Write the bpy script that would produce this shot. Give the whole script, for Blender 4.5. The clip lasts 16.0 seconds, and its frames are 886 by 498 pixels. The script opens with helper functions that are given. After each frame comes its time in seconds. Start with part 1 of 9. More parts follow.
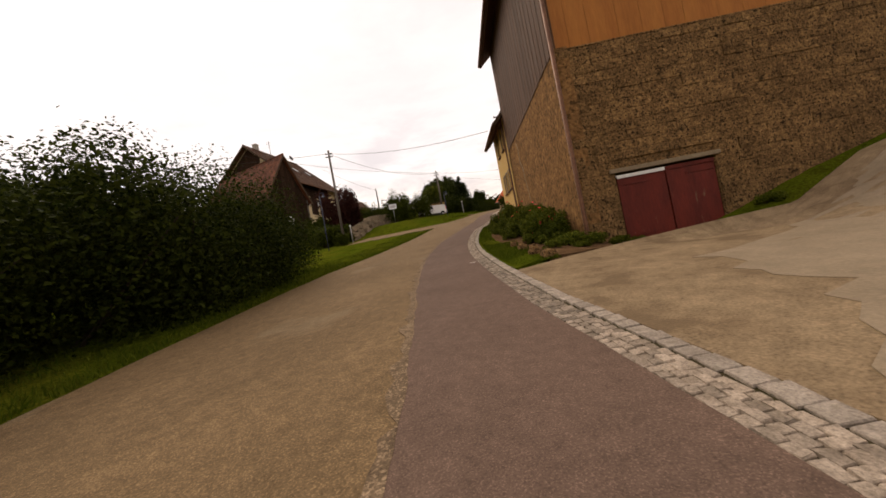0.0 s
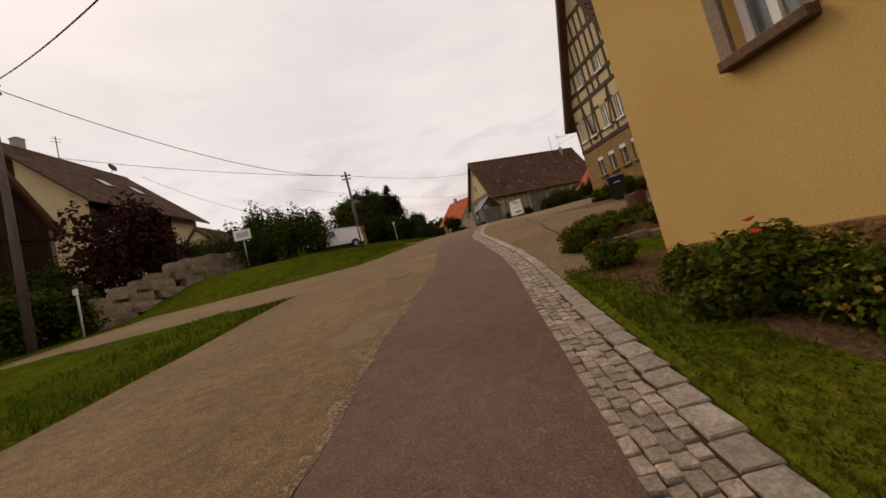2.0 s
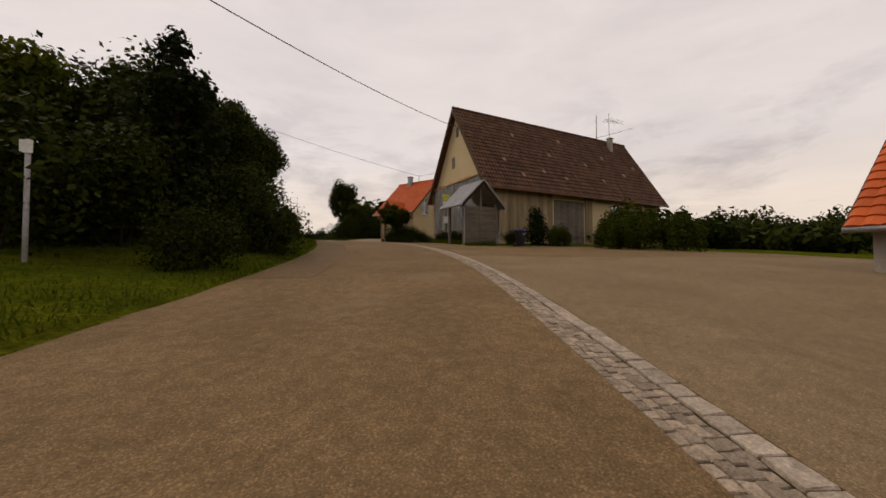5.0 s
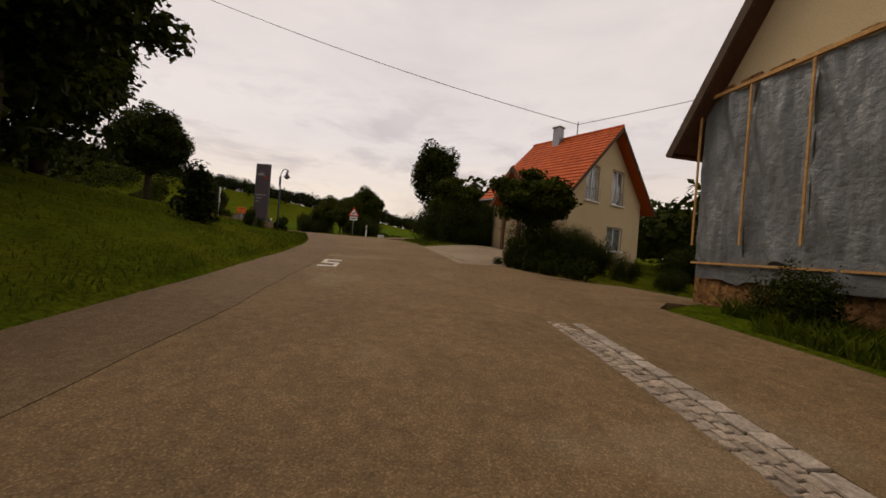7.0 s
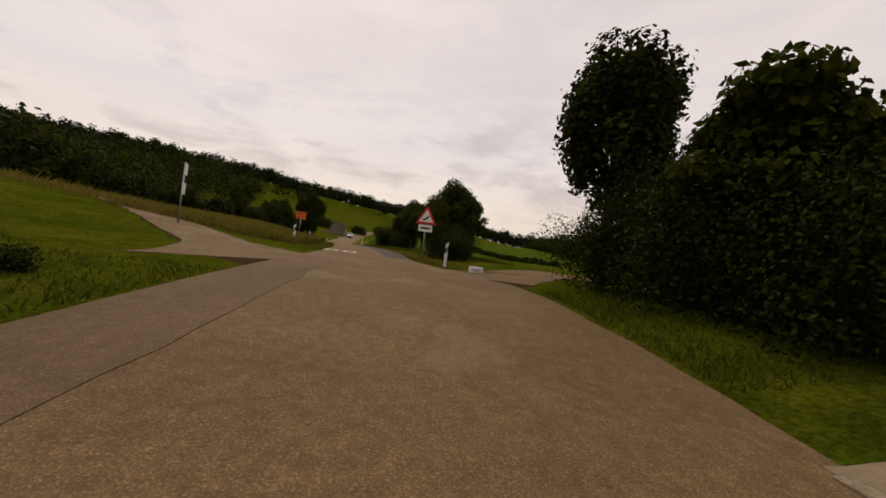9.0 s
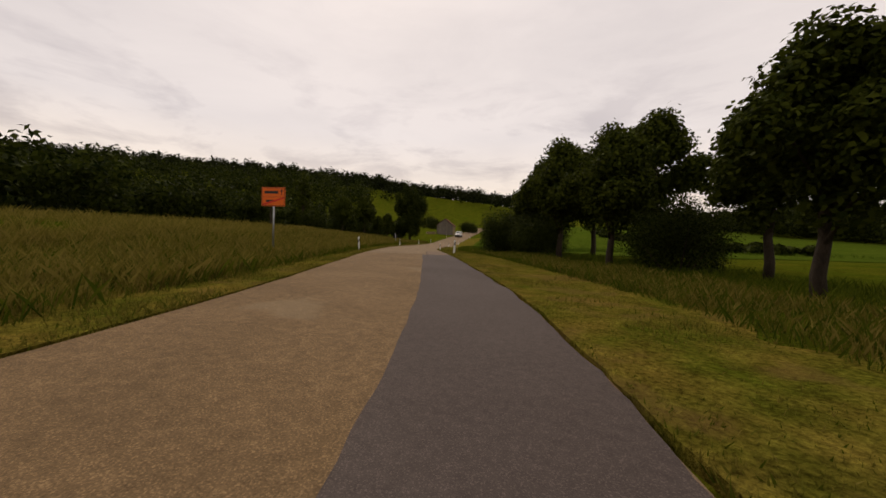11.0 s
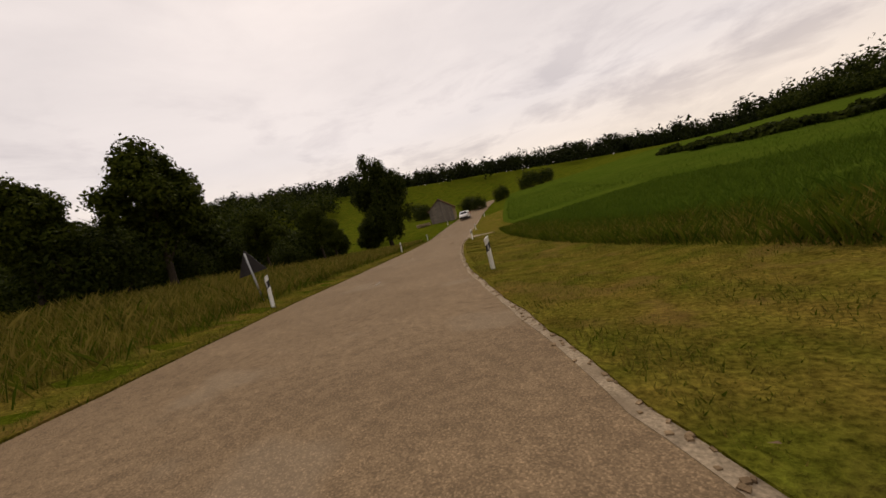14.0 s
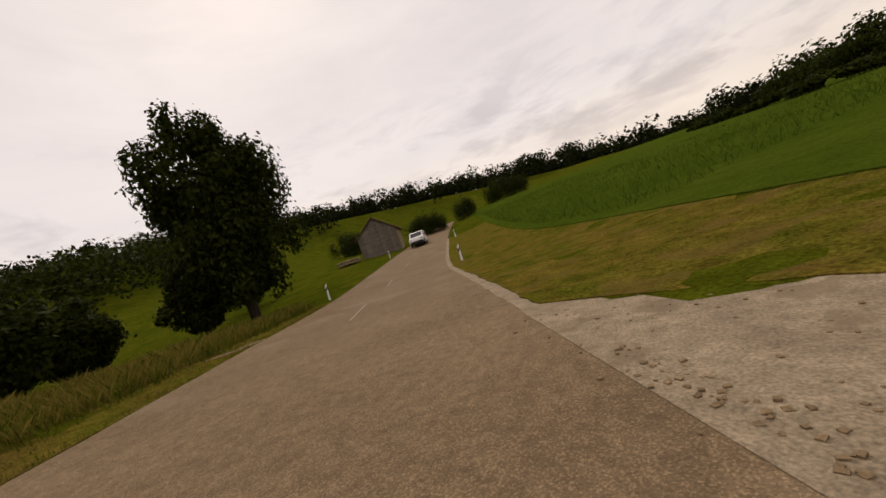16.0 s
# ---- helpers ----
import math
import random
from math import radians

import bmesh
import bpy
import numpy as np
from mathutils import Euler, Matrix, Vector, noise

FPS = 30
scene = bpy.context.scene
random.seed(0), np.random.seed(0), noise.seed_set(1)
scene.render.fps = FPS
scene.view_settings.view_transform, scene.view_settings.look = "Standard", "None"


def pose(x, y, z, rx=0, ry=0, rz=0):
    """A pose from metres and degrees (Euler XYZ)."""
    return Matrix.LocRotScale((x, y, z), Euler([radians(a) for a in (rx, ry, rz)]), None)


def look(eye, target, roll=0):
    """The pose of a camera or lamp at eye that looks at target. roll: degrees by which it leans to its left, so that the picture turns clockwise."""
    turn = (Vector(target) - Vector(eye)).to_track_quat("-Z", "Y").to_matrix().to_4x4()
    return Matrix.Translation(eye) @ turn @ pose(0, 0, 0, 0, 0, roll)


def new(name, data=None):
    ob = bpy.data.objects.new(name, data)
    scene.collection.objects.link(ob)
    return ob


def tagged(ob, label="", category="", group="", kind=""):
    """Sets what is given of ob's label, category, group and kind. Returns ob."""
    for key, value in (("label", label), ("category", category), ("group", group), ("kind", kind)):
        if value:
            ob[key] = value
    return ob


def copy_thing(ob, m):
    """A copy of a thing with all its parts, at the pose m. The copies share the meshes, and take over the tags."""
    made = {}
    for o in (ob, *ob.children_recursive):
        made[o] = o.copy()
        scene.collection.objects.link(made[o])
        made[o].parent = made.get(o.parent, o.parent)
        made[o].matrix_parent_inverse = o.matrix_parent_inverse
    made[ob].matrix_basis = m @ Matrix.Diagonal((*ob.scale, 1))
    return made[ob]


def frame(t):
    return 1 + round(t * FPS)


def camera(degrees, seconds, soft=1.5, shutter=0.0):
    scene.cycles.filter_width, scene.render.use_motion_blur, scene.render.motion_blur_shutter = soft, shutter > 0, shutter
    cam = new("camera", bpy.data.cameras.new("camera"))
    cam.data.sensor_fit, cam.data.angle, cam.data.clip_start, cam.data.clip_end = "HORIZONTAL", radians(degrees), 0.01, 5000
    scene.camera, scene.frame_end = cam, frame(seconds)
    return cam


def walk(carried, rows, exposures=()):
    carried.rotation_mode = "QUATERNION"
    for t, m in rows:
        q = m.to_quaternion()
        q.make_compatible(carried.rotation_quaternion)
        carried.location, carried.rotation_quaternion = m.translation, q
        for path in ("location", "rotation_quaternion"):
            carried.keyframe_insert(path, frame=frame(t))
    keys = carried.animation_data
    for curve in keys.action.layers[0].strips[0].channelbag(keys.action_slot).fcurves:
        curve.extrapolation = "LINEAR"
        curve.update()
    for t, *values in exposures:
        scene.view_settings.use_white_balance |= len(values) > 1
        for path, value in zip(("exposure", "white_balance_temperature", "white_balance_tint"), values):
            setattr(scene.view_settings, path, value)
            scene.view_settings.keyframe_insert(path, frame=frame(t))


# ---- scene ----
cam = camera(101.55, 16.0, soft=1.6)


def ride(x, y, z, yaw, pitch, lean):
    """Camera pose: heading to the left, nose up and lean to the right, in degrees."""
    a, b = radians(yaw), radians(pitch)
    way = Vector((-math.sin(a) * math.cos(b), math.cos(a) * math.cos(b), math.sin(b)))
    return look((x, y, z), Vector((x, y, z)) + 10 * way, -lean)


PATH = [
    (0.0, 0.0, 0.0, 1.009, 0.01, 1.6, 10.55),
    (0.5, -0.024, 5.799, 1.485, -2.35, 2.46, 11.43),
    (0.7, 0.059, 8.063, 1.698, -3.4, 3.1, 11.9),
    (1.0, 0.26, 11.363, 2.046, -5.08, 3.41, 12.13),
    (1.5, 0.707, 16.48, 2.728, -8.05, 3.53, 13.4),
    (2.0, 1.652, 20.674, 3.255, -10.72, 3.97, 14.48),
    (2.5, 2.68, 24.698, 3.897, -13.79, 4.16, 15.33),
    (2.8, 3.036, 26.817, 4.257, -16.26, 3.21, 16.03),
    (3.0, 3.255, 28.227, 4.49, -17.63, 2.68, 15.8),
    (3.5, 3.837, 31.637, 5.043, -21.46, 2.55, 12.59),
    (3.7, 3.991, 32.651, 5.25, -22.2, 2.5, 11.35),
    (4.1, 4.782, 35.457, 5.711, -22.67, 2.34, 8.36),
    (4.5, 6.149, 39.216, 6.229, -21.83, 2.07, 4.75),
    (4.9, 7.744, 43.497, 6.761, -19.96, 1.75, 0.99),
    (5.3, 9.215, 47.866, 7.269, -17.31, 1.42, -2.46),
    (5.8, 10.352, 52.794, 7.806, -13.3, 1.1, -5.64),
    (6.0, 10.531, 54.53, 7.984, -11.53, 1.0, -6.48),
    (6.5, 10.946, 58.929, 8.357, -6.6, 0.64, -4.76),
    (7.0, 11.163, 63.035, 8.711, -2.16, -0.11, -4.45),
    (7.5, 11.03, 66.919, 8.914, 2.21, 0.59, -3.57),
    (8.0, 10.663, 70.479, 9.091, 5.62, 0.47, -3.96),
    (8.5, 10.335, 73.551, 9.302, 9.63, 0.26, -4.68),
    (9.0, 8.982, 78.268, 9.66, 12.7, 0.55, -7.14),
    (9.2, 8.29, 80.269, 9.792, 14.27, 0.14, -7.7),
    (9.6, 6.739, 84.647, 9.994, 17.83, -0.59, -8.18),
    (10.0, 4.959, 89.484, 10.12, 21.86, -1.17, -7.76),
    (10.4, 2.911, 94.581, 10.191, 25.85, -1.56, -6.31),
    (10.8, 0.556, 99.735, 10.229, 29.31, -1.7, -3.69),
    (11.3, -2.879, 105.95, 10.263, 32.14, -1.44, 1.43),
    (11.5, -4.413, 108.334, 10.276, 32.72, -1.2, 4.07),
    (12.0, -8.548, 114.569, 10.283, 33.15, -2.06, 11.07),
    (12.3, -10.921, 118.258, 10.294, 32.74, -3.13, 12.22),
    (12.5, -12.513, 120.342, 10.297, 31.53, -2.64, 13.12),
    (13.0, -16.245, 126.2, 10.212, 31.03, -2.94, 8.51),
    (13.5, -20.187, 132.448, 10.068, 31.28, -2.21, 10.26),
    (14.0, -24.551, 139.355, 9.914, 30.66, -2.94, 14.74),
    (14.3, -27.02, 143.323, 9.764, 30.43, -4.36, 18.23),
    (14.5, -28.683, 146.106, 9.689, 28.92, -3.21, 19.6),
    (15.0, -33.169, 154.356, 9.601, 26.65, -2.02, 20.47),
    (15.3, -35.848, 159.413, 9.565, 24.21, -2.58, 19.61),
    (15.5, -37.312, 162.702, 9.557, 23.78, -0.55, 20.9),
    (15.6, -38.057, 164.284, 9.548, 24.78, -0.63, 19.03),
    (16.0, -41.397, 170.969, 9.539, 21.32, -0.04, 19.51),
]
walk(cam, [(t, ride(*r)) for t, *r in PATH], exposures=[(0, 0.48, 7250, 13), (0.5, 0.36, 7250, 13), (1.5, 0.26, 7250, 13), (2, 0.06, 7250, 13), (2.6, -0.06, 7250, 13), (9.2, -0.08, 7250, 13), (11.5, 0.0, 7250, 13), (16, 0.03, 7250, 13)])

# centre line of the road, one point about every ten metres
ROAD = [
    (0.12, -30.0, -2.46),
    (0.08, -19.5, -1.6),
    (0.03, -8.5, -0.7),
    (-0.01, 2.0, 0.16),
    (0.38, 12.48, 1.2),
    (2.41, 23.23, 2.67),
    (4.37, 33.53, 4.36),
    (7.86, 43.94, 5.8),
    (10.41, 54.08, 6.91),
    (11.04, 64.54, 7.76),
    (9.72, 75.41, 8.44),
    (6.46, 85.37, 8.99),
    (2.62, 95.14, 9.18),
    (-2.34, 104.94, 9.25),
    (-8.01, 113.78, 9.28),
    (-13.87, 122.48, 9.26),
    (-19.76, 131.77, 9.08),
    (-25.35, 140.65, 8.85),
    (-30.9, 150.15, 8.63),
    (-35.78, 159.44, 8.56),
    (-40.35, 168.89, 8.54),
    (-45.3, 178.72, 8.58),
    (-49.99, 188.11, 8.67),
    (-53.91, 197.83, 9.31),
    (-57.62, 208.19, 10.24),
    (-60.9, 218.16, 11.18),
    (-64.25, 228.64, 12.18),
    (-67.39, 238.66, 13.13),
    (-70.41, 248.71, 14.07),
    (-73.55, 259.25, 15.06),
    (-76.56, 269.32, 16.0),
]

# ---- light: overcast sky with a low, soft brightness ----
world = bpy.data.worlds.new("sky")
scene.world = world
world.use_nodes = True
wt = world.node_tree
wt.nodes.clear()


def wnode(kind, **kw):
    n = wt.nodes.new(kind)
    for k, v in kw.items():
        n.inputs[k].default_value = v
    return n


SUN_UP, SUN_TURN = radians(46), radians(318)
w_out, w_bg = wnode("ShaderNodeOutputWorld"), wnode("ShaderNodeBackground", Strength=1.0)
w_sky = wnode("ShaderNodeTexSky")
w_sky.sky_type, w_sky.sun_disc, w_sky.sun_elevation, w_sky.sun_rotation = "NISHITA", False, SUN_UP, SUN_TURN
w_dim = wnode("ShaderNodeVectorMath")
w_dim.operation = "SCALE"
w_dim.inputs["Scale"].default_value = 0.012
w_co, w_sep = wnode("ShaderNodeTexCoord"), wnode("ShaderNodeSeparateXYZ")
w_map = wnode("ShaderNodeMapping")
w_map.inputs["Scale"].default_value = (1.6, 1.6, 5.0)
w_n1 = wnode("ShaderNodeTexNoise", Scale=1.6, Detail=6.0, Roughness=0.55, Distortion=0.4)
w_r1 = wnode("ShaderNodeValToRGB")
w_r1.color_ramp.elements[0].position, w_r1.color_ramp.elements[1].position = 0.33, 0.60
w_r1.color_ramp.elements[0].color, w_r1.color_ramp.elements[1].color = (0.685, 0.655, 0.675, 1), (0.765, 0.73, 0.745, 1)
w_r2 = wnode("ShaderNodeValToRGB")
w_r2.color_ramp.elements[0].position, w_r2.color_ramp.elements[1].position = 0.0, 0.5
w_r2.color_ramp.elements[0].color, w_r2.color_ramp.elements[1].color = (1.0, 0.93, 0.82, 1), (1, 1, 1, 1)
gap = w_r2.color_ramp.elements.new(0.13)
gap.color = (1.10, 1.04, 0.94, 1)
veil = w_r2.color_ramp.elements.new(0.26)
veil.color = (0.985, 0.985, 0.985, 1)
# small grey clouds low over the hills
w_map2 = wnode("ShaderNodeMapping")
w_map2.inputs["Scale"].default_value = (3.0, 3.0, 9.0)
w_n2 = wnode("ShaderNodeTexNoise", Scale=1.5, Detail=7.0, Roughness=0.6, Distortion=0.3)
w_r3 = wnode("ShaderNodeValToRGB")
w_r3.color_ramp.elements[0].position, w_r3.color_ramp.elements[1].position = 0.50, 0.66
w_r3.color_ramp.elements[0].color, w_r3.color_ramp.elements[1].color = (1, 1, 1, 1), (0.74, 0.73, 0.755, 1)
w_r4 = wnode("ShaderNodeValToRGB")
w_r4.color_ramp.elements[0].position, w_r4.color_ramp.elements[1].position = 0.04, 0.45
w_r4.color_ramp.elements[0].color, w_r4.color_ramp.elements[1].color = (0.3, 0.3, 0.3, 1), (0.1, 0.1, 0.1, 1)
band = w_r4.color_ramp.elements.new(0.2)
band.color = (1, 1, 1, 1)
w_low = wnode("ShaderNodeMix")
w_low.data_type, w_low.blend_type = "RGBA", "MULTIPLY"
w_mul = wnode("ShaderNodeMix")
w_mul.data_type, w_mul.blend_type = "RGBA", "MULTIPLY"
w_mul.inputs[0].default_value = 1.0
w_add = wnode("ShaderNodeMix")
w_add.data_type, w_add.blend_type = "RGBA", "ADD"
w_add.inputs[0].default_value = 1.0
wl = wt.links.new
wl(w_co.outputs["Generated"], w_map.inputs["Vector"])
wl(w_map.outputs[0], w_n1.inputs["Vector"])
wl(w_n1.outputs[0], w_r1.inputs[0])
wl(w_co.outputs["Generated"], w_sep.inputs[0])
wl(w_sep.outputs["Z"], w_r2.inputs[0])
wl(w_r1.outputs[0], w_mul.inputs[6])
wl(w_r2.outputs[0], w_mul.inputs[7])
wl(w_sky.outputs[0], w_dim.inputs[0])
wl(w_dim.outputs[0], w_add.inputs[7])
wl(w_co.outputs["Generated"], w_map2.inputs["Vector"])
wl(w_map2.outputs[0], w_n2.inputs["Vector"])
wl(w_n2.outputs[0], w_r3.inputs[0])
wl(w_sep.outputs["Z"], w_r4.inputs[0])
wl(w_r4.outputs[0], w_low.inputs[0])
wl(w_mul.outputs[2], w_low.inputs[6])
wl(w_r3.outputs[0], w_low.inputs[7])
wl(w_low.outputs[2], w_add.inputs[6])
wl(w_add.outputs[2], w_bg.inputs["Color"])
wl(w_bg.outputs[0], w_out.inputs["Surface"])
sun = new("sun", bpy.data.lights.new("sun", "SUN"))
sun.data.energy, sun.data.angle, sun.data.color = 1.1, radians(25), (1.0, 0.92, 0.80)
sun.matrix_world = pose(0, 0, 60, 90 - math.degrees(SUN_UP), 0, 180 - math.degrees(SUN_TURN))

# ---- materials ----
def surface(name, c1, c2, rough=0.85, size=1.0, grain=40.0, bump=0.25, metal=0.0, spec=0.2, contrast=0.35, spots=None, stretch=(1, 1, 1), vary=0.0, island=0.0, world_space=False, bump_far=0.02, stones=None):
    """Two colours blended by broad stains of about `size` metres, with fine grain and relief."""
    m = bpy.data.materials.new(name)
    m.use_nodes = True
    nt = m.node_tree
    b = nt.nodes["Principled BSDF"]
    b.inputs["Metallic"].default_value, b.inputs["Specular IOR Level"].default_value = metal, spec
    link = nt.links.new

    def node(kind, **kw):
        n = nt.nodes.new(kind)
        for k, v in kw.items():
            n.inputs[k].default_value = v
        return n

    mp = node("ShaderNodeMapping")
    mp.inputs["Scale"].default_value = stretch
    if world_space:
        link(node("ShaderNodeNewGeometry").outputs["Position"], mp.inputs["Vector"])
    else:
        link(node("ShaderNodeTexCoord").outputs["Object"], mp.inputs["Vector"])
    broad = node("ShaderNodeTexNoise", Scale=1.0 / size, Detail=5.0, Roughness=0.6)
    fine = node("ShaderNodeTexNoise", Scale=grain, Detail=4.0, Roughness=0.65)
    link(mp.outputs[0], broad.inputs["Vector"])
    link(mp.outputs[0], fine.inputs["Vector"])
    sharp = node("ShaderNodeMapRange", **{"From Min": 0.3, "From Max": 0.7})
    link(broad.outputs[0], sharp.inputs[0])
    mix = node("ShaderNodeMix")
    mix.data_type = "RGBA"
    mix.inputs[6].default_value, mix.inputs[7].default_value = (*c1, 1), (*c2, 1)
    link(sharp.outputs[0], mix.inputs[0])
    shade = node("ShaderNodeMapRange", **{"From Min": 0.25, "From Max": 0.75, "To Min": 1 - contrast, "To Max": 1 + contrast})
    link(fine.outputs[0], shade.inputs[0])
    value = shade.outputs[0]
    if contrast > 0.12:
        mid = node("ShaderNodeTexNoise", Scale=max(grain / 8, 2.5 / size), Detail=3.0, Roughness=0.6)
        link(mp.outputs[0], mid.inputs["Vector"])
        blotch = node("ShaderNodeMapRange", **{"From Min": 0.3, "From Max": 0.7, "To Min": 1 - 0.45 * contrast, "To Max": 1 + 0.45 * contrast})
        link(mid.outputs[0], blotch.inputs[0])
        both = node("ShaderNodeMath")
        both.operation = "MULTIPLY"
        link(value, both.inputs[0])
        link(blotch.outputs[0], both.inputs[1])
        value = both.outputs[0]
    for amount, source in ((vary, "ShaderNodeObjectInfo"), (island, "ShaderNodeNewGeometry")):
        if amount:
            src = node(source)
            rnd = node("ShaderNodeMapRange", **{"To Min": 1 - amount, "To Max": 1 + amount})
            link(src.outputs["Random" if source.endswith("Info") else "Random Per Island"], rnd.inputs[0])
            mul = node("ShaderNodeMath")
            mul.operation = "MULTIPLY"
            link(value, mul.inputs[0])
            link(rnd.outputs[0], mul.inputs[1])
            value = mul.outputs[0]
    scaled = node("ShaderNodeVectorMath")
    scaled.operation = "SCALE"
    link(mix.outputs[2], scaled.inputs[0])
    link(value, scaled.inputs["Scale"])
    colour = scaled.outputs[0]
    if spots:
        sc, where, width, amount = spots
        vor = node("ShaderNodeTexNoise", Scale=where, Detail=3.0)
        link(mp.outputs[0], vor.inputs["Vector"])
        gate = node("ShaderNodeMapRange", **{"From Min": width, "From Max": width + 0.06, "To Max": amount})
        link(vor.outputs[0], gate.inputs[0])
        sm = node("ShaderNodeMix")
        sm.data_type = "RGBA"
        sm.inputs[7].default_value = (*sc, 1)
        link(gate.outputs[0], sm.inputs[0])
        link(colour, sm.inputs[6])
        colour = sm.outputs[2]
    if stones:
        per_metre, share, gain = stones
        cells = node("ShaderNodeTexVoronoi", Scale=per_metre)
        link(mp.outputs[0], cells.inputs["Vector"])
        split = node("ShaderNodeSeparateColor")
        link(cells.outputs["Color"], split.inputs[0])
        pick = node("ShaderNodeMapRange", **{"From Min": 1 - share, "From Max": 1 - 0.6 * share, "To Min": 0.9, "To Max": gain})
        link(split.outputs[0], pick.inputs[0])
        lit = node("ShaderNodeVectorMath")
        lit.operation = "SCALE"
        link(colour, lit.inputs[0])
        link(pick.outputs[0], lit.inputs["Scale"])
        colour = lit.outputs[0]
    link(colour, b.inputs["Base Color"])
    rr = node("ShaderNodeMapRange", **{"To Min": max(rough - 0.12, 0.02), "To Max": min(rough + 0.1, 1)})
    link(broad.outputs[0], rr.inputs[0])
    link(rr.outputs[0], b.inputs["Roughness"])
    if bump:
        bp = node("ShaderNodeBump", Strength=bump, Distance=bump_far)
        link(fine.outputs[0], bp.inputs["Height"])
        link(bp.outputs[0], b.inputs["Normal"])
    return m


def leafy(name, c1, c2, rough=0.6):
    """Leaves: colour varies from leaf to leaf, with some light passing through."""
    m = bpy.data.materials.new(name)
    m.use_nodes = True
    nt = m.node_tree
    b, out = nt.nodes["Principled BSDF"], nt.nodes["Material Output"]
    g, mix, tr, sh = (nt.nodes.new(k) for k in ("ShaderNodeNewGeometry", "ShaderNodeMix", "ShaderNodeBsdfTranslucent", "ShaderNodeMixShader"))
    mix.data_type = "RGBA"
    mix.inputs[6].default_value, mix.inputs[7].default_value = (*c1, 1), (*c2, 1)
    nt.links.new(g.outputs["Random Per Island"], mix.inputs[0])
    nt.links.new(mix.outputs[2], b.inputs["Base Color"])
    nt.links.new(mix.outputs[2], tr.inputs["Color"])
    b.inputs["Roughness"].default_value, b.inputs["Specular IOR Level"].default_value = rough, 0.02
    sh.inputs[0].default_value = 0.25
    nt.links.new(b.outputs[0], sh.inputs[1])
    nt.links.new(tr.outputs[0], sh.inputs[2])
    nt.links.new(sh.outputs[0], out.inputs["Surface"])
    return m


def pane_glass(name, tint=(0.75, 0.8, 0.8)):
    m = bpy.data.materials.new(name)
    m.use_nodes = True
    b = m.node_tree.nodes["Principled BSDF"]
    b.inputs["Base Color"].default_value, b.inputs["Roughness"].default_value = (*tint, 1), 0.03
    b.inputs["Transmission Weight"].default_value, b.inputs["IOR"].default_value = 0.9, 1.5
    return m


